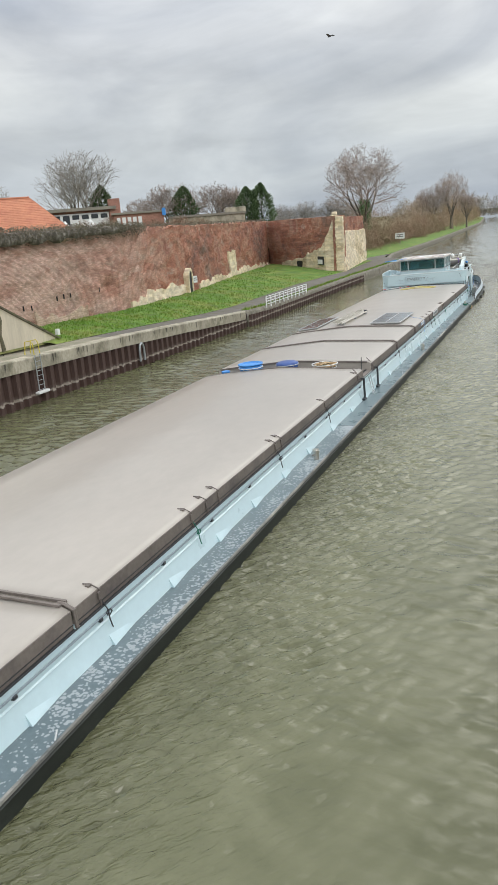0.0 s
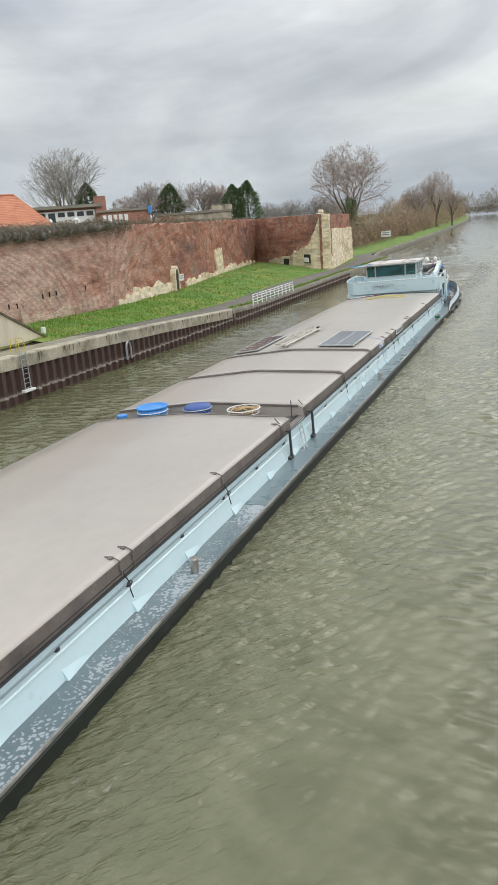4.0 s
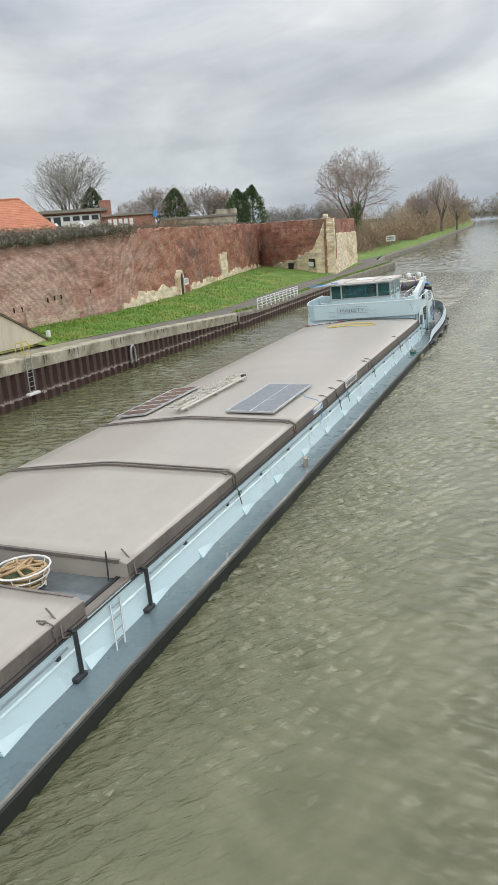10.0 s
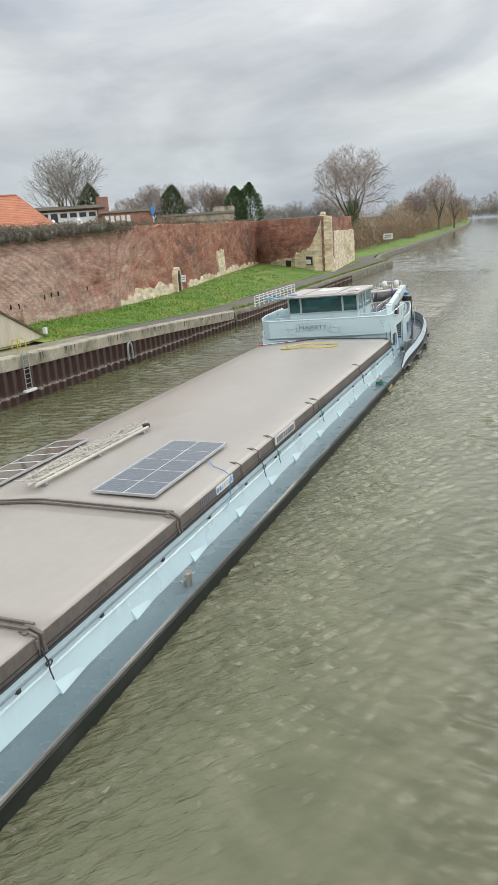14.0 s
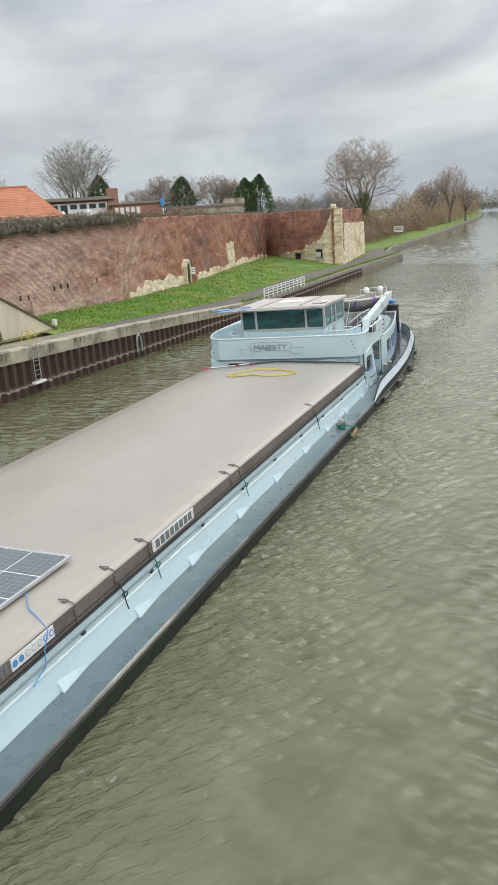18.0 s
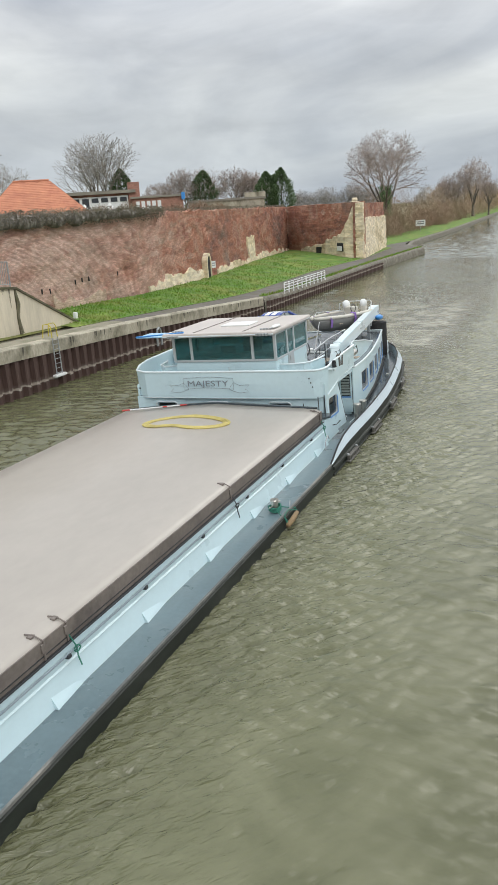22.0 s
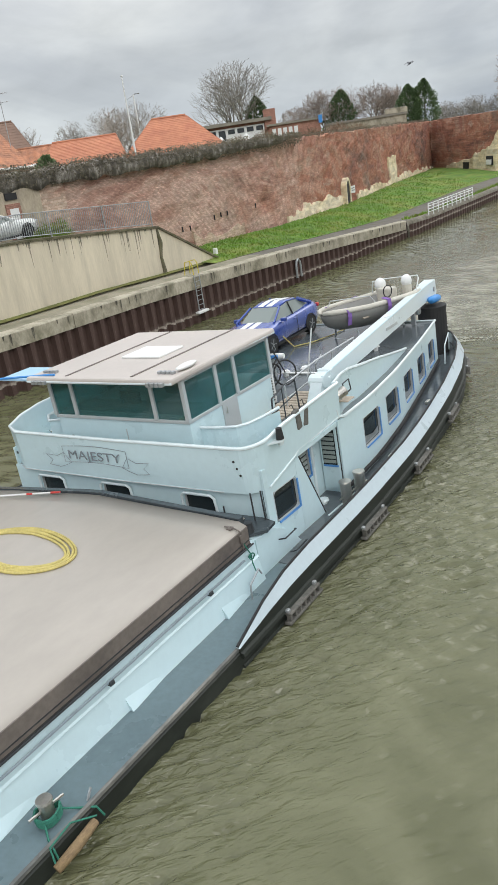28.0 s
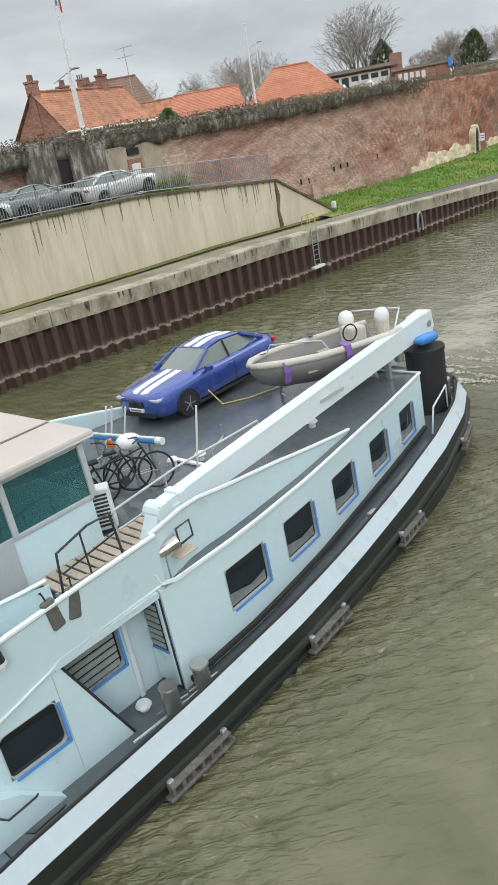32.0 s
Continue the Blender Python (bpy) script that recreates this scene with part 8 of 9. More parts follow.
def deck_fittings():
    # raised inner coaming beside the wheelhouse
    P("inner_coaming", tube(bmesh.new(), [(1.62, 72.74, 3.00), (2.28, 72.78, 3.01), (2.79, 72.88, 3.02), (2.98, 73.07, 3.03), (3.10, 73.54, 3.04), (3.25, 73.9, 3.1)], 0.035, 6), RIM_WHITE)
    P("inner_panel", loft(bmesh.new(), [[(x, y, 2.3), (x, y, 3.0), (x - 0.03, y + 0.03, 3.0), (x - 0.03, y + 0.03, 2.3)] for x, y in ((1.62, 72.74), (2.28, 72.78), (2.79, 72.88), (2.98, 73.07), (3.10, 73.54), (3.25, 73.9))]), SKY_BLUE)
    P("inner_coaming", tube(bmesh.new(), [(-2.15, 72.75, 3.02), (-2.8, 72.65, 3.0), (-3.1, 72.9, 3.02), (-3.2, 73.6, 3.05)], 0.035, 6), RIM_WHITE)
    P("inner_panel", loft(bmesh.new(), [[(x, y, 2.3), (x, y, 3.0), (x + 0.03, y + 0.03, 3.0), (x + 0.03, y + 0.03, 2.3)] for x, y in ((-2.15, 72.75), (-2.8, 72.65), (-3.1, 72.9), (-3.2, 73.6))]), SKY_BLUE)
    # hand rails of the stair
    rail = P("stair_rail", tube(bmesh.new(), [(2.75, 74.3, 2.35), (2.75, 74.4, 3.1), (2.75, 75.0, 3.25), (2.78, 75.4, 3.25), (2.78, 75.45, 2.4)], 0.022, 6), DARKMETAL, label="dark steel hand rail")
    part("mid_bar", tube(bmesh.new(), [(2.75, 74.4, 2.75), (2.76, 75.42, 2.9)], 0.016, 5), DARKMETAL, rail)
    part("upright", tube(bmesh.new(), [(2.75, 74.85, 2.35), (2.75, 74.85, 3.2)], 0.016, 5), DARKMETAL, rail)
    r2 = P("deck_rail", tube(bmesh.new(), [(2.2, 75.8, 2.95), (2.35, 77.2, 3.15), (2.45, 79.2, 3.2)], 0.022, 6), ALU, label="aluminium deck hand rail")
    part("mid_rail", tube(bmesh.new(), [(2.3, 75.8, 2.65), (2.4, 77.2, 2.8), (2.45, 79.2, 2.85)], 0.02, 6), ALU, r2)
    for y in (75.8, 76.9, 78.0, 79.2):
        x = lerp([(75.8, 2.22), (77.2, 2.36), (79.2, 2.45)], y)
        part("upright", tube(bmesh.new(), [(x, y, 2.3), (x, y, lerp([(75.8, 2.95), (77.2, 3.15), (79.2, 3.2)], y))], 0.018, 6), ALU, r2)
    gang = P("gangway_frame", abox(bmesh.new(), 1.88, 1.94, 74.3, 76.9, 2.32, 2.4, 0.01), ALU, label="slatted gangway lying on the deck")
    part("beam", abox(bmesh.new(), 2.5, 2.56, 74.3, 76.9, 2.32, 2.4, 0.01), ALU, gang)
    for k in range(14):
        part("slat", abox(bmesh.new(), 1.84, 2.6, 74.34 + k * 0.185, 74.48 + k * 0.185, 2.40, 2.43, 0.005), PLANK, gang)
    # loudhailer boxes, search lamps, vents
    for y, z, lean in ((73.55, 2.98, 8), (73.86, 2.96, -14)):
        f = P("hung_fender", abox(bmesh.new(), -0.06, 0.06, -0.10, 0.10, -0.22, 0.22, 0.04), FENDER, label="worn dark grey board fender hung over the rail")
        f.matrix_basis = pose(3.88, y, z, lean, 0, 0)
        part("fender_cord", tube(bmesh.new(), [(0, 0, 0.2), (-0.05, 0, 0.34), (-0.1, 0, 0.3)], 0.012, 5), RUBBER, f)
    b = P("search_lamp", plate(bmesh.new(), [(3.80, 72.30), (4.06, 72.60), (4.06, 72.74), (3.84, 72.74)], 2, 2.86, 2.90), RIM_WHITE, label="small black lamp on a white bracket")
    part("lamp_body", can(bmesh.new(), 4.0, 72.66, 2.91, 3.14, 0.085, 0.06, 12), RUBBER, b)
    part("lamp_foot", can(bmesh.new(), 4.0, 72.66, 2.78, 2.86, 0.05, 0.075, 12), RIM_WHITE, b)
    for x, y, z in ((3.30, 71.93, 2.66), (3.35, 71.94, 2.51), (3.40, 71.95, 2.36)):
        P("port_plug", tube(bmesh.new(), [(x, y, z), (x, y + 0.06, z)], 0.027, 10), RUBBER, label="small dark round plug")
    fl = P("flood_lamp", tube(bmesh.new(), [(3.78, 75.5, 2.32), (3.78, 75.5, 2.75), (3.80, 75.55, 2.80)], 0.022, 6), GALV, label="flood lamp on a bent stand")
    part("lamp_body", tube(bmesh.new(), [(3.74, 75.38, 2.78), (3.80, 75.52, 2.82), (3.88, 75.72, 2.88)], [0.08, 0.105, 0.12], 14), STEEL, fl)
    part("lamp_shade", abox(bmesh.new(), 3.74, 3.98, 75.62, 75.98, 2.62, 2.65, 0.01), PLANK, fl)
    part("lamp_bracket", tube(bmesh.new(), [(3.88, 75.74, 2.78), (3.90, 76.0, 2.82), (3.86, 76.02, 3.06), (3.82, 75.78, 3.02), (3.88, 75.74, 2.78)], 0.018, 5), DARKMETAL, fl)
    for x, y in ((2.2, 81.0), (0.55, 78.5), (0.95, 78.9)):
        v = P("roof_vent", can(bmesh.new(), x, y, 2.3, 2.42, 0.07, 0.07, 10), WHITE, label="small white roof vent")
        part("vent_cap", can(bmesh.new(), x, y, 2.42, 2.47, 0.13, 0.09, 10), WHITE, v)
    # blue and white pole on rests, whip aerials
    pb = P("stowed_pole", tube(bmesh.new(), [(-1.3, 77.9, 2.98), (0.62, 78.2, 2.98)], 0.075, 10), BLUE, label="blue and white stowed pole on rests")
    part("white_band", tube(bmesh.new(), [(-1.31, 77.86, 3.05), (0.6, 78.16, 3.05)], 0.03, 6), WHITE, pb)
    part("white_end", tube(bmesh.new(), [(0.6, 78.2, 2.98), (0.75, 78.22, 2.98)], 0.08, 10), WHITE, pb)
    for x, y in ((-1.1, 77.93), (0.4, 78.17)):
        part("rest", abox(bmesh.new(), x - 0.04, x + 0.04, y - 0.04, y + 0.04, 2.3, 2.92), GALV, pb)
    for x, y, h, l in ((-1.9, 78.6, 1.0, 0.3), (-1.75, 78.65, 1.0, 0.3), (-1.35, 78.7, 1.0, 0.32), (1.25, 78.5, 1.35, 0.28)):
        P("whip_aerial", tube(bmesh.new(), [(x, y, 2.3), (x + l, y + 0.1, 2.3 + h)], 0.02, 6), WHITE, label="white whip aerial")
    P("cable_tray", abox(bmesh.new(), 0.35, 1.7, 78.62, 78.72, 2.31, 2.36, 0.01), WHITE)
    P("bent_pipe", tube(bmesh.new(), [(1.25, 79.0, 2.3), (1.25, 79.0, 2.5), (1.32, 79.1, 2.62), (1.3, 79.3, 2.7), (1.3, 79.3, 2.95)], 0.02, 6), GALV)
    hn = P("horn_dome", can(bmesh.new(), -0.15, 78.05, 2.3, 2.88, 0.05, 0.05, 8), GALV, label="white satellite dome on a stalk")
    bm = bmesh.new()
    bmesh.ops.create_uvsphere(bm, u_segments=14, v_segments=8, radius=0.27, matrix=Matrix.Translation((-0.15, 78.05, 2.92)) @ Matrix.Diagonal((1, 1, 0.62, 1)))
    part("dome", bm, WHITE, hn, "", True)
    P("beacon", can(bmesh.new(), -0.4, 77.79, 2.3, 2.9, 0.03, 0.03, 6), GALV, label="amber beacon")
    P("beacon_lamp", can(bmesh.new(), -0.4, 77.79, 2.88, 3.05, 0.06, 0.05, 10), AMBER, label="amber beacon lamp")
    # stern
    P("funnel", can(bmesh.new(), 2.2, 85.6, 0.7, 2.50, 0.48, 0.48, 24), RUBBER, label="black cylindrical tank at the stern", smooth=False)
    P("funnel_band", can(bmesh.new(), 2.2, 85.6, 2.48, 2.56, 0.5, 0.5, 24), RUBBER)
    for x, y in ((2.35, 86.15), (2.15, 86.75), (-2.35, 86.15), (-2.15, 86.75)):
        bollard(x, y, 0.98, big=True)
    for x, y in ((4.14, 74.72), (4.2, 75.3), (-4.14, 74.72), (-4.2, 75.3)):
        bollard(x, y, 0.5, big=True)
    P("grab_rail", tube(bmesh.new(), [(3.05, 84.2, 0.9), (3.02, 84.4, 1.5), (2.75, 85.5, 1.62), (2.7, 85.6, 1.0)], 0.022, 6), RIM_WHITE, label="white grab rail at the stern")
    for y, x in ((76.9, 4.3), (80.3, 3.95)):
        P("deck_cleat", abox(bmesh.new(), x - 0.05, x + 0.05, y - 0.12, y + 0.12, 0.72 + 0.06 * (y - 76.9), 0.82 + 0.06 * (y - 76.9), 0.02), STEEL, label="small steel cleat")
    P("deck_strip", tube(bmesh.new(), [(4.02, 74.0, 0.53), (4.16, 76.2, 0.56)], 0.02, 5), RIM_WHITE)
    # gear at the forward corner
    P("coaming_end", plate(bmesh.new(), [(71.32, 0.5), (72.9, 0.5), (72.35, 1.05), (71.9, 1.30), (71.32, 1.34)], 0, 3.80, 3.97), SKY_BLUE, label="pale blue sloping end of the coaming")
    P("corner_tray", plate(bmesh.new(), [(2.3, 71.36), (3.82, 71.36), (4.06, 71.62), (4.02, 71.98), (3.7, 72.06), (2.3, 72.04)], 2, 1.36, 1.42), SHADOWSTEEL, label="dark tray at the hold's end")
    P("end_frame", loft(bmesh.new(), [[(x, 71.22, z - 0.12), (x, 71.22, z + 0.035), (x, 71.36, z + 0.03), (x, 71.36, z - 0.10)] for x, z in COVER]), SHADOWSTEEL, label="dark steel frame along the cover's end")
    for x0, x1 in ((2.45, 3.35), (-0.25, 0.55)):
        P("cover_plate", abox(bmesh.new(), x0, x1, 71.5, 71.9, 1.43, 1.455, 0.01), HATCH, label="small taupe cover plate")
    P("mooring_hook", tube(bmesh.new(), [(4.02, 72.0, 1.0), (4.16, 72.05, 1.02), (4.17, 72.45, 1.04), (4.10, 72.5, 1.0)], 0.016, 5), DARKMETAL)
    P("mooring_hook", tube(bmesh.new(), [(4.10, 72.2, 0.62), (4.22, 72.25, 0.64), (4.23, 72.7, 0.66), (4.16, 72.75, 0.62)], 0.016, 5), DARKMETAL)
    for x, y, h in ((3.60, 71.90, 2.02), (3.80, 71.98, 2.06), (3.2, 71.5, 1.88)):
        P("thin_rod", tube(bmesh.new(), [(x, y, 1.4), (x - 0.01, y, h)], 0.018, 5), DARKMETAL)
    P("winch", can(bmesh.new(), 3.75, 71.45, 1.42, 1.62, 0.11, 0.09, 10), DARKMETAL, label="small dark winch")
    P("grab_rail", tube(bmesh.new(), [(4.2, 70.6, 0.5), (4.18, 70.65, 0.78), (4.16, 71.0, 0.92), (4.18, 71.05, 0.8)], 0.02, 6), GALV)
    P("hold_end_plate", abox(bmesh.new(), -3.8, 3.6, 71.25, 72.05, 0.6, 1.30, 0.02), DECK)


def crane():
    """Folded loading boom that lies aft along the deck."""
    P("boom_pedestal", loft(bmesh.new(), [[(3.2, 75.6, 2.3), (3.2, 76.2, 2.3), (2.8, 76.2, 2.3), (2.8, 75.6, 2.3)], [(3.15, 76.0, 2.98), (3.15, 76.5, 2.98), (2.85, 76.5, 2.98), (2.85, 76.0, 2.98)]]), RIM_WHITE, label="white boom pedestal")
    a, b = Vector((3.0, 76.05, 2.90)), Vector((2.02, 85.8, 3.06))
    bm = bmesh.new()
    h = 0.20
    loft(bm, [[(p.x - 0.16, p.y, p.z - k), (p.x + 0.16, p.y, p.z - k), (p.x + 0.16, p.y, p.z + k), (p.x - 0.16, p.y, p.z + k)] for p, k in ((a, 0.17), (a.lerp(b, 0.3), 0.22), (b, 0.25))])
    boom = P("loading_boom", bm, RIM_WHITE, label="long white folded loading boom")
    part("top_seam", tube(bmesh.new(), [tuple(a + Vector((0.15, 0, 0.19))), tuple(b + Vector((0.15, 0, 0.27)))], 0.022, 5), SKY_BLUE, boom)
    part("hinge", tube(bmesh.new(), [(2.78, 76.15, 2.95), (3.18, 76.15, 2.95)], 0.165, 12), RIM_WHITE, boom)
    part("collar", abox(bmesh.new(), 2.76, 3.14, 76.5, 76.64, 2.70, 3.13, 0.02), RIM_WHITE, boom)
    part("tip_plate", plate(bmesh.new(), [(85.5, 2.85), (85.95, 2.62), (86.15, 2.95), (86.08, 3.36), (85.5, 3.31)], 0, 1.83, 2.21), RIM_WHITE, boom)
    part("sheave", tube(bmesh.new(), [(1.79, 85.9, 3.06), (2.25, 85.9, 3.06)], 0.08, 10), GALV, boom)
    part("number_bars", abox(bmesh.new(), 2.66, 2.70, 80.8, 81.6, 2.94, 3.02), FRAME, boom)
    part("rest", abox(bmesh.new(), 2.14, 2.28, 83.9, 84.0, 2.3, 2.86, 0.01), GALV, boom)
    P("hook_block", abox(bmesh.new(), 2.02, 2.2, 84.5, 84.7, 2.5, 2.86, 0.05), GALV, label="steel hook block under the boom")
    bm = bmesh.new()
    loft(bm, [[(2.36 + 0.13 * math.cos(radians(q)) * f, y, 2.83 + 0.13 * math.sin(radians(q)) * f + dz) for q in range(0, 360, 45)] for y, f, dz in ((85.0, 0.4, 0.05), (85.2, 1, 0), (85.55, 1.1, -0.03), (85.85, 0.9, -0.06), (86.0, 0.3, -0.1))])
    part("rolled_cover", bm, BLUE, boom, "rolled blue tarpaulin", True)


def build_barge():
    hull()
    coaming()
    hatch_covers()
    for y, k in ((10.99, 1), (15.04, 2), (16.63, 0), (15.9, 0), (20.97, 1), (21.5, 0), (26.4, 1), (31.4, 0), (39.7, 1), (45.1, 0), (49.2, 0), (50.57, 1), (51.94, 2), (56.4, 0), (57.02, 2), (63.79, 1), (70.9, 2)):
        lashing(y, k)
    gap_fittings()
    solar(1.06, 2.92, 46.0, 50.65, 1.955, 1.885, 2, 5, "dark blue-grey solar array of ten panels", CELL)
    solar(-3.74, -2.40, 46.2, 51.2, 1.72, 1.83, 1, 6, "dark solar array with pale cross bars", CELL_DARK)
    number_plate(52.1, 54.1, 1.43, 1.70, 8)
    safety_board(47.42, 48.55, 1.46, 1.685)
    painted_number(46.45, 47.38, 1.50, 1.66, 8)
    P("panel_cable", tube(bmesh.new(), [(2.9, 49.2, 1.90), (3.3, 48.75, 1.825), (3.72, 48.5, 1.80), (3.96, 48.4, 1.68), (3.99, 48.2, 1.40), (4.04, 48.1, 1.16), (4.06, 47.7, 1.02)], 0.011, 6), BLUETRIM, label="blue cable from the solar array")
    for y in (23.1, 44.2):
        bollard(4.55, y, 0.5)
    bollard(4.5, 65.25, 0.5, True)
    for y in (8.2, 37.1, 65.7):
        draught_mark(y)
    bulwark()
    for y, n in ((70.5, 1.25), (73.75, 1.3), (77.0, 1.2), (80.2, 1.1), (84.2, 1.2)):
        fender(y, n)
    accommodation()
    wheelhouse()
    deck_fittings()
    crane()


# ---- vehicles ----
def car(label, paint, stripes, estate=False):
    """A saloon about 4.7 m long; its nose points to -y, its wheels stand at z = 0."""
    c = tagged(new("car"), label, "car")
    # stations from nose to tail: y, half width, sill, belt, top of the middle, half width there
    st = [(-2.36, 0.60, 0.36, 0.68, 0.71, 0.50), (-2.28, 0.76, 0.26, 0.74, 0.79, 0.62), (-2.05, 0.88, 0.20, 0.79, 0.86, 0.72), (-1.6, 0.92, 0.20, 0.84, 0.92, 0.76), (-1.0, 0.92, 0.20, 0.90, 0.98, 0.76), (-0.75, 0.92, 0.20, 0.93, 1.0, 0.76),
          (0.2, 0.91, 0.22, 0.93, 0.98, 0.72), (1.1, 0.91, 0.22, 0.96, 1.0, 0.72), (1.6, 0.91, 0.24, 0.98, 1.04, 0.72), (1.95, 0.89, 0.28, 0.97, 1.05, 0.72), (2.22, 0.82, 0.34, 0.92, 1.02, 0.66), (2.34, 0.66, 0.46, 0.80, 0.86, 0.55)]
    rings = []
    for y, w, s, b, t, wt in st:
        half = [(w * 0.85, s), (w, s + 0.12), (w * 1.0, (s + b) / 2), (w * 0.985, b - 0.05), (w * 0.93, b), (wt, t - 0.015), (wt * 0.5, t)]
        rings.append([(x, y, z) for x, z in half] + [(-x, y, z) for x, z in half[::-1]])
    part("body", loft(bmesh.new(), rings), paint, c, "", True)
    g = [(-0.95, 0.78, 0.97, 0.60), (-0.15, 0.76, 1.36, 0.55), (0.45, 0.75, 1.43, 0.54), (1.1, 0.74, 1.38, 0.53), (1.75, 0.73, 1.12 if not estate else 1.34, 0.56), (2.0, 0.72, 1.03 if not estate else 1.1, 0.58)]
    rings = []
    for y, w, t, wt in g:
        b = 0.93 if y < 0 else 0.95
        rings.append([(w, y, b), (wt + 0.04, y, t - 0.06), (wt - 0.05, y, t), (-wt + 0.05, y, t), (-wt - 0.04, y, t - 0.06), (-w, y, b)])
    part("glasshouse", loft(bmesh.new(), rings), CARGLASS, c, "car glass with the sky's reflection put into its grey-green colour")
    bm = bmesh.new()
    loft(bm, [[(wt - 0.0, y, t - 0.035), (wt - 0.10, y, t + 0.02), (-wt + 0.10, y, t + 0.02), (-wt + 0.0, y, t - 0.035)] for y, w, t, wt in ((-0.18, 0, 1.35, 0.57), (0.45, 0, 1.43, 0.57), (1.15, 0, 1.375, 0.56), (1.3, 0, 1.34 if estate else 1.31, 0.55))])
    part("roof", bm, paint, c, "", True)
    for s in (-1, 1):
        part("pillar", tube(bmesh.new(), [(s * 0.79, -0.95, 0.97), (s * 0.60, -0.15, 1.345)], 0.04, 6), paint, c)
        part("pillar", tube(bmesh.new(), [(s * 0.77, 0.42, 0.95), (s * 0.60, 0.42, 1.38)], 0.03, 5), RUBBER, c)
        part("pillar", tube(bmesh.new(), [(s * 0.58, 1.2, 1.34), (s * 0.74, 1.85, 1.04)], 0.07, 6), paint, c)
        m = part("wing_mirror", abox(bmesh.new(), s * 0.98 - 0.1, s * 0.98 + 0.1, -0.68, -0.52, 0.93, 1.06, 0.03), paint, c)
        part("headlight", abox(bmesh.new(), s * 0.63 - 0.17, s * 0.63 + 0.17, -2.345, -2.0, 0.655, 0.735, 0.03), HEADGLASS, c)
        part("tail_light", abox(bmesh.new(), s * 0.68 - 0.16, s * 0.68 + 0.16, 2.2, 2.32, 0.80, 0.92, 0.02), REDPAINT, c)
        part("kidney_grille", abox(bmesh.new(), s * 0.14 - 0.12, s * 0.14 + 0.12, -2.41, -2.3, 0.47, 0.66, 0.02), RUBBER, c)
        for y in (-1.45, 1.4):
            w = part("wheel", tube(bmesh.new(), [(s * 0.93, y, 0.33), (s * 0.70, y, 0.33)], 0.33, 20), RUBBER, c, "black tyre")
            part("rim", tube(bmesh.new(), [(s * 0.94, y, 0.33), (s * 0.90, y, 0.33)], 0.22, 16), DARKMETAL, w)
            for k in range(5):
                a = 6.283 * k / 5
                part("spoke", tube(bmesh.new(), [(s * 0.945, y, 0.33), (s * 0.945, y + 0.2 * math.cos(a), 0.33 + 0.2 * math.sin(a))], 0.016, 4), GALV, w)
            part("wheel_arch", tube(bmesh.new(), [(s * 0.915, y + 0.37 * math.cos(radians(a)), 0.33 + 0.37 * math.sin(radians(a))) for a in range(-10, 191, 20)], 0.03, 5), RUBBER, c)
        part("sill", abox(bmesh.new(), s * 0.86 - 0.05, s * 0.86 + 0.06, -1.1, 1.05, 0.18, 0.26, 0.02), RUBBER, c)
        part("door_seam", tube(bmesh.new(), [(s * 0.917, 0.42, 0.3), (s * 0.915, 0.42, 0.9)], 0.006, 4), RUBBER, c)
        part("door_handle", abox(bmesh.new(), s * 0.92 - 0.015, s * 0.92 + 0.015, 0.2, 0.38, 0.80, 0.83), paint, c)
    part("lower_grille", abox(bmesh.new(), -0.62, 0.62, -2.37, -2.2, 0.24, 0.38, 0.03), RUBBER, c)
    part("number_plate", abox(bmesh.new(), -0.26, 0.26, -2.42, -2.36, 0.40, 0.50, 0.01), WHITE, c, "white plate with a dark bar")
    part("plate_bar", abox(bmesh.new(), -0.2, 0.2, -2.43, -2.419, 0.43, 0.47), INK, c)
    if stripes:
        for s in (-1, 1):
            x0, x1 = s * 0.06, s * 0.29
            for ys in (((-2.22, 0.81), (-2.05, 0.868), (-1.6, 0.928), (-1.0, 0.988), (-0.8, 1.004)), ((-0.16, 1.385), (0.15, 1.425), (0.45, 1.458), (0.8, 1.436), (1.15, 1.402), (1.28, 1.34)), ((1.78, 1.06), (1.95, 1.062), (2.2, 1.03))):
                bm = bmesh.new()
                loft(bm, [[(x0, y, z), (x1, y, z - 0.004), (x1, y, z - 0.02), (x0, y, z - 0.02)] for y, z in ys])
                part("racing_stripe", bm, WHITE, c, "white racing stripe")
    return c


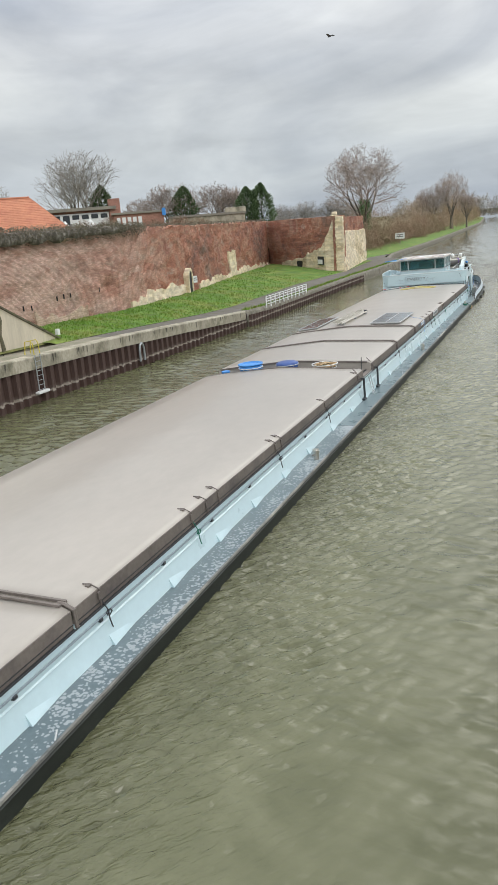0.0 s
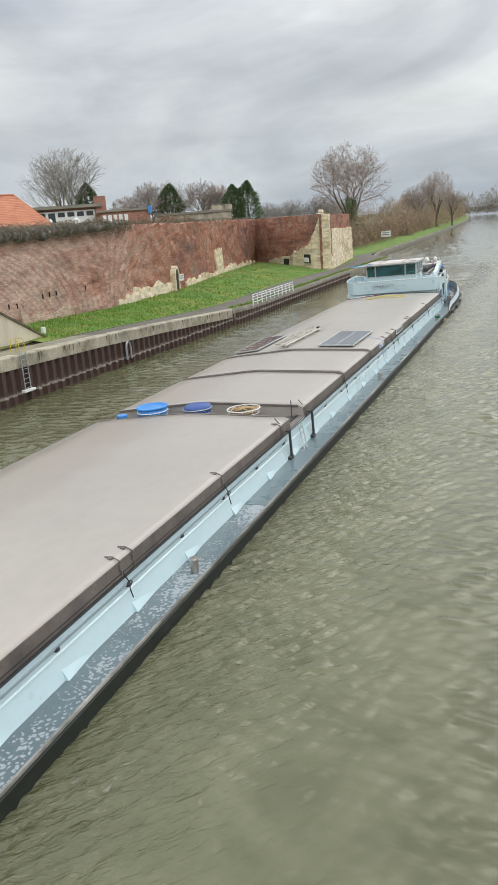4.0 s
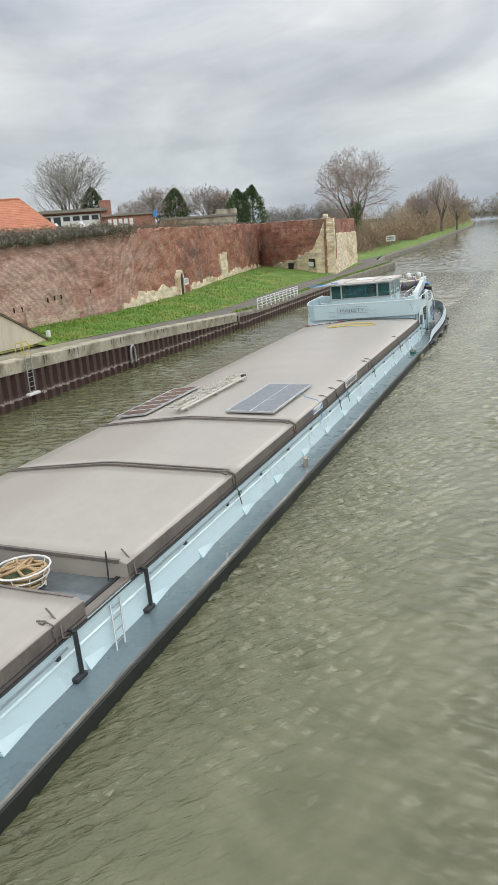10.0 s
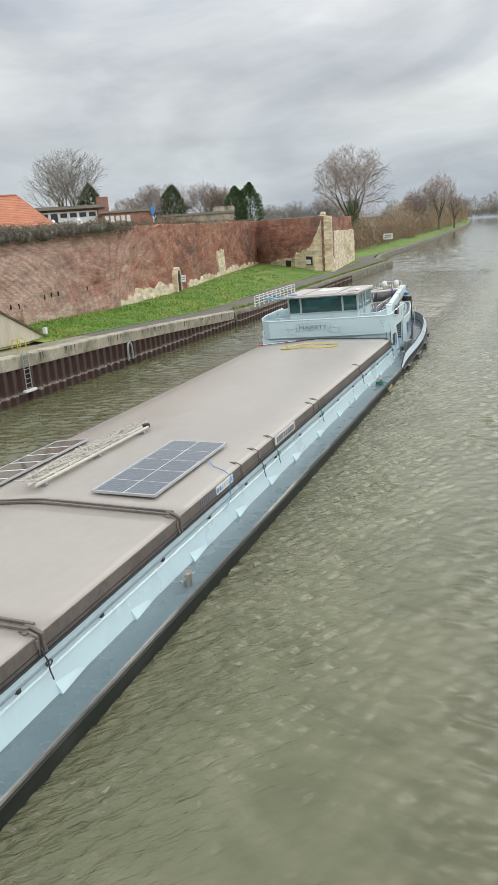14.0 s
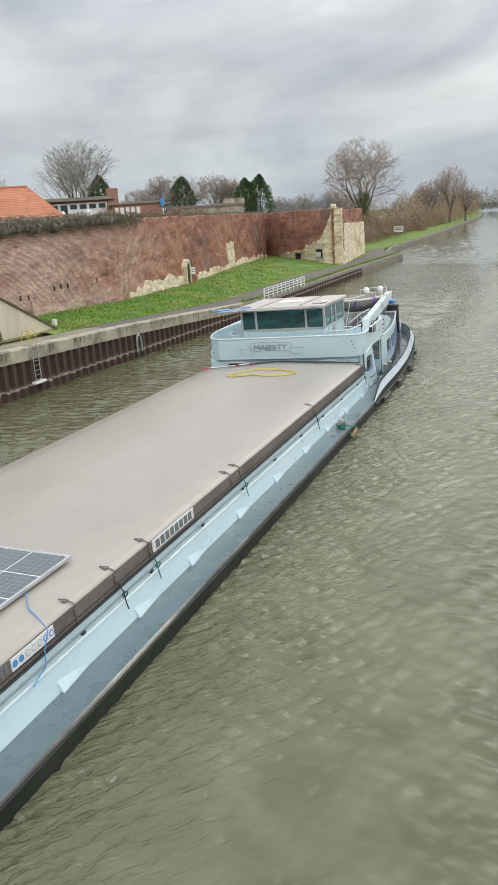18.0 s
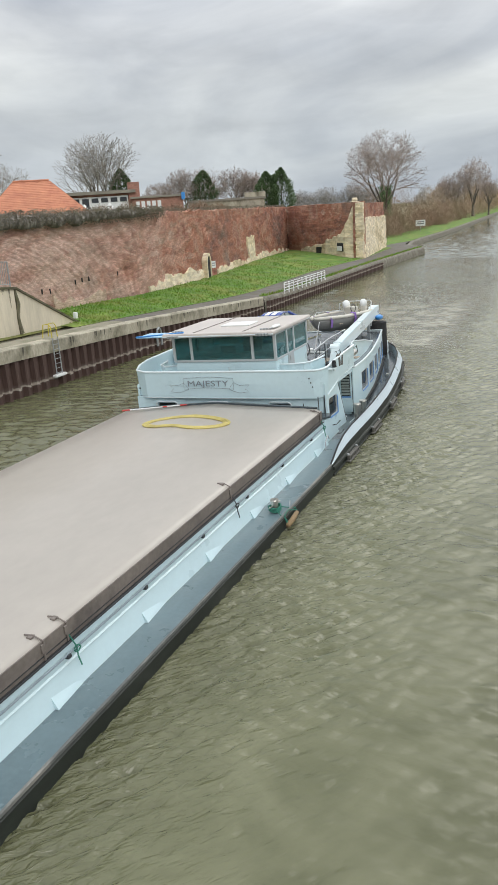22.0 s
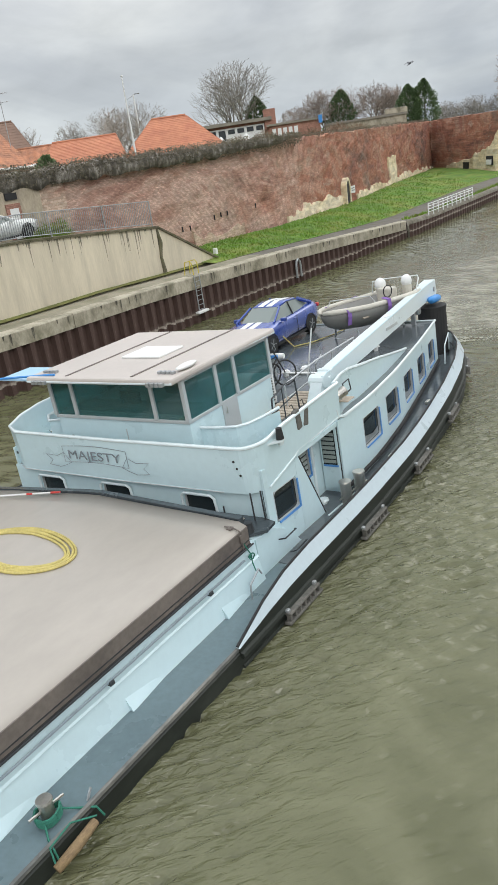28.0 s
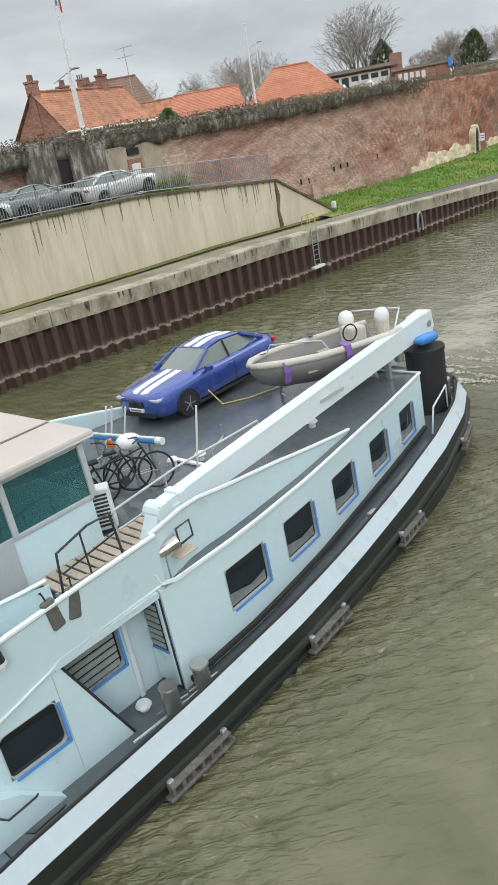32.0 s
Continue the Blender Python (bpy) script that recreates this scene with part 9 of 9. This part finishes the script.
def bicycle(label, frame_mat, x, y, z, turn, lean):
    b = tagged(new("bicycle"), label, "bicycle", "bicycles on the barge's deck")
    for dx in (-0.53, 0.53):
        w = part("wheel", tube(bmesh.new(), [(dx + 0.34 * math.cos(radians(a)), 0, 0.36 + 0.34 * math.sin(radians(a))) for a in range(0, 361, 18)], 0.022, 6), RUBBER, b)
        bm = bmesh.new()
        for k in range(8):
            a = 6.283 * k / 8
            tube(bm, [(dx, 0, 0.36), (dx + 0.33 * math.cos(a), 0, 0.36 + 0.33 * math.sin(a))], 0.004, 3)
        part("spokes", bm, STEEL, w)
    bm = bmesh.new()
    for p, q in (((-0.53, 0, 0.36), (-0.08, 0, 0.32)), ((-0.08, 0, 0.32), (-0.22, 0, 0.85)), ((-0.53, 0, 0.36), (-0.2, 0, 0.8)), ((-0.08, 0, 0.32), (0.36, 0, 0.78)), ((-0.2, 0, 0.72), (0.35, 0, 0.84)), ((0.33, 0, 0.95), (0.53, 0, 0.36))):
        tube(bm, [p, q], 0.018, 6)
    part("frame", bm, frame_mat, b)
    part("saddle", abox(bmesh.new(), -0.36, -0.1, -0.07, 0.07, 0.88, 0.94, 0.025), RUBBER, b)
    part("handlebar", tube(bmesh.new(), [(0.2, -0.28, 1.02), (0.34, -0.1, 1.04), (0.34, 0.1, 1.04), (0.2, 0.28, 1.02)], 0.014, 6), DARKMETAL, b)
    part("crank", tube(bmesh.new(), [(-0.08, -0.03, 0.32), (-0.08, 0.03, 0.32)], 0.09, 12), DARKMETAL, b)
    rides(b, pose(x, y, z, lean, 0, turn))


def dinghy():
    d = tagged(new("dinghy"), "grey open motor dinghy on a cradle", "boat")
    # bow to -y
    st = [(-1.95, 0.06, 0.62, 0.80), (-1.75, 0.34, 0.34, 0.80), (-1.3, 0.62, 0.14, 0.78), (-0.6, 0.80, 0.04, 0.74), (0.3, 0.84, 0.0, 0.71), (1.2, 0.82, 0.0, 0.70), (1.75, 0.78, 0.02, 0.70)]
    outer = [[(-w, y, t), (-w * 0.86, y, (b + t) / 2), (-w * 0.45, y, b + 0.06), (0, y, b), (w * 0.45, y, b + 0.06), (w * 0.86, y, (b + t) / 2), (w, y, t)] for y, w, b, t in st]
    inner = [[(-w * 0.82, y, t), (-w * 0.7, y, (b + t) / 2 + 0.06), (-w * 0.4, y, b + 0.2), (0, y, b + 0.18), (w * 0.4, y, b + 0.2), (w * 0.7, y, (b + t) / 2 + 0.06), (w * 0.82, y, t)] for y, w, b, t in st]
    bm = bmesh.new()
    loft(bm, [o + i[::-1] for o, i in zip(outer, inner)])
    part("shell", bm, BOATGREY, d, "grey hull shell", True)
    for s in (-1, 1):
        part("gunwale", tube(bmesh.new(), [(s * w * 0.93, y, t + 0.02) for y, w, b, t in st], [0.06] + [0.085] * (len(st) - 1), 8), BOATPALE, d, "pale gunwale", True)
    for y in (-0.7, 0.3, 1.1):
        part("thwart", abox(bmesh.new(), -0.7, 0.7, y - 0.16, y + 0.16, 0.42, 0.47, 0.015), PLANK, d)
    part("console", abox(bmesh.new(), -0.05, 0.5, 0.55, 0.95, 0.4, 1.05, 0.05), BOATPALE, d)
    part("steering_wheel", tube(bmesh.new(), [(0.55 + 0.0, 0.45 + 0.19 * math.cos(radians(a)), 1.0 + 0.19 * math.sin(radians(a))) for a in range(0, 361, 24)], 0.018, 6), RUBBER, d)
    for x, y, r in ((-0.15, 0.85, 0.19), (0.45, 1.45, 0.18)):
        bm = bmesh.new()
        bmesh.ops.create_uvsphere(bm, u_segments=16, v_segments=10, radius=1, matrix=Matrix.Translation((x, y, 1.12)) @ Matrix.Diagonal((r, r, r * 1.15, 1)))
        part("white_cover", bm, WHITE, d, "rounded white cover", True)
        part("cover_stand", can(bmesh.new(), x, y, 0.4, 1.0, 0.13, 0.16, 10), BOATPALE, d)
    bm = bmesh.new()
    tube(bm, [(-0.72, 1.0, 0.74), (-0.70, 1.05, 1.15), (-0.3, 1.2, 1.22), (0.55, 1.9, 1.2), (0.75, 1.7, 1.15), (0.78, 1.5, 0.74)], 0.022, 6)
    part("frame_tube", bm, ALU, d, "aluminium tube frame")
    part("bow_rail", tube(bmesh.new(), [(-0.55, -1.2, 0.8), (-0.5, -1.1, 1.0), (0.5, -0.3, 1.02), (0.6, -0.2, 0.8)], 0.018, 6), ALU, d)
    for y in (-1.35, 0.15):
        bm = bmesh.new()
        w = lerp([(a[0], a[1]) for a in st], y)
        loft(bm, [[(x, y - 0.08, z), (x, y + 0.08, z), (x, y + 0.08, z + 0.015), (x, y - 0.08, z + 0.015)] for x, z in ((-w * 1.02, 0.55), (-w * 1.05, 0.80), (-w * 0.75, 0.86))])
        part("strap", bm, PURPLE, d, "purple lashing strap")
        bm = bmesh.new()
        loft(bm, [[(x, y - 0.08, z), (x, y + 0.08, z), (x, y + 0.08, z + 0.015), (x, y - 0.08, z + 0.015)] for x, z in ((w * 0.72, 0.86), (w * 1.05, 0.82), (w * 1.08, 0.6), (w * 0.98, 0.35))])
        part("strap", bm, PURPLE, d, "purple lashing strap")
    for y in (-1.0, 1.0):
        bm = bmesh.new()
        tube(bm, [(-0.6, y, -0.28), (-0.5, y, 0.12)], 0.03, 6)
        tube(bm, [(0.6, y, -0.28), (0.5, y, 0.12)], 0.03, 6)
        tube(bm, [(-0.65, y, -0.27), (0.65, y, -0.27)], 0.03, 6)
        part("cradle", bm, GALV, d)
    rides(d, pose(0.95, 83.25, 2.56, 0, 0, -20))


def deck_cargo():
    rope_basket("white wire basket with a thick coil of tan rope", 1.98, 33.10, 1.40, 0.60, 0)
    rope_basket("wire basket under a navy tarpaulin cover", 0.12, 33.15, 1.43, 0.54, 1)
    rope_basket("wire basket with a coil of bright blue hose", -1.72, 33.05, 1.37, 0.58, 2)
    t = tagged(new("blue_tub"), "small round blue plastic tub", "tub")
    part("tub_wall", can(bmesh.new(), 0, 0, 0, 0.4, 0.17, 0.2, 14), BLUE, t)
    part("tub_lid", can(bmesh.new(), 0, 0, 0.4, 0.44, 0.21, 0.2, 14), BLUE, t)
    rides(t, Matrix.Translation((-3.0, 32.9, 1.33)))
    c = car("blue saloon car with two white racing stripes on the barge", CARBLUE, True)
    rides(c, pose(-2.12, 82.05, 2.31, 0, 0, 1.5))
    bicycle("black bicycle leaning beside another on the barge's deck", DARKMETAL, 0.55, 76.9, 2.31, 70, 10)
    bicycle("dark bicycle with a wide handlebar on the barge's deck", RUBBER, 0.85, 77.2, 2.31, 62, -8)
    bicycle("grey bicycle behind the wheelhouse", GALV, 0.25, 76.8, 2.31, 78, 6)
    dinghy()
    # air-conditioning unit
    a = tagged(new("air_conditioner"), "white outdoor air-conditioning unit with a dark grille", "air conditioner")
    part("casing", abox(bmesh.new(), -0.15, 0.15, -0.26, 0.26, 0.05, 0.82, 0.03), WHITE, a)
    for k in range(9):
        part("grille_bar", abox(bmesh.new(), 0.145, 0.165, -0.18, 0.20, 0.13 + k * 0.07, 0.165 + k * 0.07), DARKMETAL, a)
    for y in (-0.2, 0.2):
        part("foot", abox(bmesh.new(), -0.2, 0.2, y - 0.04, y + 0.04, 0, 0.06), RUBBER, a)
    rides(a, pose(1.42, 76.05, 2.31, 0, 0, -35))
    # yellow hose laid in a flat loop on the hatch
    h = tagged(new("garden_hose"), "yellow hose laid out in a flat loop on the hatch cover", "hose")
    rnd = random.Random(4)
    for k in range(5):
        pts = []
        ph = rnd.uniform(0, 6)
        for i in range(0, 41):
            q = 6.283 * i / 40
            rx, ry = 1.36 + 0.05 * k, 0.58 + 0.05 * k
            x = rx * math.cos(q) + 0.02 * math.sin(3 * q + ph)
            y = ry * math.sin(q) * (1 - 0.28 * math.exp(-((x + 0.2) ** 2) * 3) * (1 if math.sin(q) < 0 else 0)) + 0.02 * math.sin(2 * q + ph)
            pts.append((x, y, lerp(COVER, x + 0.05) + 0.028 + 0.012 * (k % 2) - 1.8))
        part("hose_turn", tube(bmesh.new(), pts, 0.026, 6), HOSE, h)
    rides(h, Matrix.Translation((0.05, 68.75, 1.8)))
    # boat hook with red ends
    b = tagged(new("boat_hook"), "slim white boat hook with red ends lying on the hatch", "pole")
    part("shaft", tube(bmesh.new(), [(-1.2, 0, 0.0), (1.2, 0.1, 0.075)], 0.022, 8), WHITE, b)
    for p, q in (((-1.25, 0, -0.002), (-0.95, 0.012, 0.008)), ((0.95, 0.09, 0.067), (1.2, 0.1, 0.075)), ((0.3, 0.06, 0.047), (0.45, 0.067, 0.052))):
        part("red_end", tube(bmesh.new(), [p, q], 0.027, 8), REDPAINT, b)
    rides(b, pose(-2.3, 70.75, 1.83, 0, 0, 14))
    # folded mast with its cords
    m = tagged(new("folded_mast"), "white lattice mast folded down on the hatch with cords", "mast")
    for dx in (-0.13, 0.13):
        part("mast_tube", tube(bmesh.new(), [(dx, -3.0, 0.12), (dx * 0.8, 3.0, 0.12)], 0.05, 8), BOATPALE, m)
    rnd = random.Random(8)
    for k in range(14):
        y = -2.8 + k * 0.42
        part("brace", tube(bmesh.new(), [(-0.13, y, 0.12), (0.13, y + 0.2, 0.12)], 0.018, 5), BOATPALE, m)
    for k in range(16):
        y = -2.8 + k * 0.36
        part("step_arm", tube(bmesh.new(), [(-0.1, y, 0.12), (-0.3 + rnd.uniform(-0.1, 0.1), y + rnd.uniform(0, 0.2), 0.32 + rnd.uniform(0, 0.12))], 0.018, 5), BOATPALE, m)
    bm = bmesh.new()
    for k in range(18):
        pts = [(rnd.uniform(-0.62, 0.05), -3.0 + k * 0.29 + j * 0.22 * rnd.uniform(0.2, 1.4), 0.06 + rnd.uniform(0, 0.26)) for j in range(7)]
        tube(bm, pts, 0.020, 5)
    part("cords", bm, BOATPALE, m)
    for y in (-2.6, 0, 2.6):
        part("rest", abox(bmesh.new(), -0.2, 0.2, y - 0.05, y + 0.05, 0.0, 0.09, 0.01), GALV, m)
    part("mast_head", abox(bmesh.new(), -0.1, 0.1, 2.95, 3.15, 0.05, 0.22, 0.02), DARKMETAL, m)
    rides(m, pose(-0.80, 49.1, 1.92, 0, 0, -2))
    # timber fender hung at a bollard
    l = tagged(new("timber_fender"), "weathered timber fender hung from green rope", "fender")
    part("log", tube(bmesh.new(), [(0, -0.36, -0.05), (0.02, 0, 0.0), (0, 0.36, 0.04)], [0.065, 0.075, 0.06], 8), WOOD, l, "", True)
    part("loop", tube(bmesh.new(), [(0, -0.35, 0.05), (-0.1, -0.3, 0.2), (-0.15, 0.1, 0.2), (0, 0.4, 0.1)], 0.014, 5), GREENROPE, l)
    rides(l, Matrix.Translation((5.0, 65.2, 0.36)))
    y = tagged(new("yellow_cable"), "thin yellow cable lying beside the car", "cable")
    part("cable_run", tube(bmesh.new(), [(-0.9, -0.6, 0.4), (-0.6, -0.5, 0.02), (-0.2, 0, 0.02), (0.1, 0.9, 0.02), (0.2, 1.6, 0.02)], 0.02, 6), HOSE, y)
    rides(y, Matrix.Translation((-0.35, 82.0, 2.31)))


def wash():
    """Foam patches that the propeller throws up behind the stern."""
    rnd = random.Random(21)
    w = tagged(new("propeller_wash"), "broken white foam of the propeller wash", "foam", kind="stuff")
    bm = bmesh.new()
    streaks = [(rnd.gauss(0.8, 0.9), 88.9 + 9.5 * rnd.random() ** 1.4, rnd.uniform(-0.9, 0.9), rnd.uniform(0.6, 1.8)) for _ in range(46)]
    for sx, sy, bend, ln in streaks:
        fade = max(0.25, 1 - (sy - 88.9) / 11)
        for k in range(int(52 * ln * fade)):
            u = rnd.uniform(-1, 1)
            x, y = sx + ln * u + rnd.gauss(0, 0.07), sy + bend * u * u * 0.6 + 0.25 * bend * u + rnd.gauss(0, 0.06)
            n, r = rnd.randint(5, 7), rnd.uniform(0.008, 0.060) * (1.1 - 0.6 * abs(u)) * (0.5 + 0.5 * fade)
            z = 0.345 - x * 0.035
            a0, el = rnd.uniform(0, 6), rnd.uniform(0.35, 0.9)
            ring = [(x + 1.5 * r * rnd.uniform(0.5, 1.3) * math.cos(a0 + 6.283 * i / n), y + el * r * rnd.uniform(0.5, 1.3) * math.sin(a0 + 6.283 * i / n), z) for i in range(n)]
            top = [(x + (px - x) * 0.6, y + (py - y) * 0.6, z + 0.02) for px, py, pz in ring]
            loft(bm, [ring, top])
    part("foam", bm, FOAM, w)
    # pale sheet: silt, plus sky reflection put into its colour
    bm = bmesh.new()
    loft(bm, [[(x, y, 0.333 - x * 0.035) for x in (-9.0, -6.0, -3.0, 0.0, 3.0, 6.0)] for y in (88.4, 92, 98, 104, 112, 120, 130)], closed=False, caps=False)
    part("churned_water", bm, CHURNED, w, "silty water churned up by the propeller, paled by sky reflection in its colour")
    rides(w, Matrix())


def bird():
    b = tagged(new("bird"), "dark bird in flight with spread wings", "bird")
    bm = bmesh.new()
    bmesh.ops.create_uvsphere(bm, u_segments=10, v_segments=6, radius=1, matrix=Matrix.Diagonal((0.20, 0.07, 0.07, 1)))
    part("trunk", bm, FEATHER, b)
    part("tail", plate(bmesh.new(), [(-0.32, -0.06), (-0.12, -0.03), (-0.12, 0.03), (-0.32, 0.06)], 2, -0.01, 0.01), FEATHER, b)
    for s in (-1, 1):
        bm = bmesh.new()
        loft(bm, [[(x0, s * y, z), (x1, s * y, z), (x1, s * y, z + 0.012), (x0, s * y, z + 0.012)] for y, x0, x1, z in ((0.04, -0.1, 0.1, 0.02), (0.28, -0.1, 0.11, 0.10), (0.55, -0.16, -0.02, 0.06))])
        part("wing", bm, FEATHER, b)
    return b


build_barge()
deck_cargo()
wash()
SEEN = set()
for rider, spot in RIDERS:
    if rider.name != "car":
        grow(rider, SEEN)
BIRD = bird()
for y, x, lab, pm, es in ((24.75, -31.6, "silver hatchback parked behind the railing", SILVER, True), (20.5, -32.0, "grey car parked behind the railing", GREYCAR, True), (16.4, -32.0, "pale silver car parked behind the railing", SILVER, False)):
    c = car(lab, pm, False, es)
    c.matrix_basis = pose(x, y, lerp([(8, 6.15), (18, 6.0), (25, 5.87), (34, 5.1)], y), lerp([(16, 0.5), (25, -3)], y), 0, 180)


# ---- what moves ----
def motions():
    for ob, m in RIDERS:
        walk(ob, [(t, barge_at(g) @ grown(m)) for t, g in GONE])
    walk(BIRD, [(0, pose(-18.5, 67.5, 23.0, 0, 10, 160)), (0.3, pose(-17.4, 74.9, 21.3, 0, 4, 170)), (0.5, pose(-17.1, 81.3, 20.4, 0, 0, 175)), (1.0, pose(-14.7, 98.4, 18.9, 0, 0, 165)),
                (2.0, pose(0, 130, 19.8, 0, 0, 140)), (6, pose(60, 150, 30, 0, 0, 100)), (12, pose(60, 20, 40, 0, 0, 50)), (18, pose(0, -40, 45, 0, 0, 0)), (22, pose(-50, -10, 40, 0, 0, 0)), (25, pose(-40, 40, 34, 0, 10, 40)),
                (27.6, pose(-26.4, 64, 12.2, 0, -25, 50)), (28.0, pose(-25.7, 65.1, 13.2, 0, -30, 60)), (28.5, pose(-25.9, 65.0, 14.9, 0, -25, 80)), (29.2, pose(-24.5, 66, 19.0, 0, -20, 80)), (32, pose(-20, 75, 34, 0, 0, 80))])


motions()
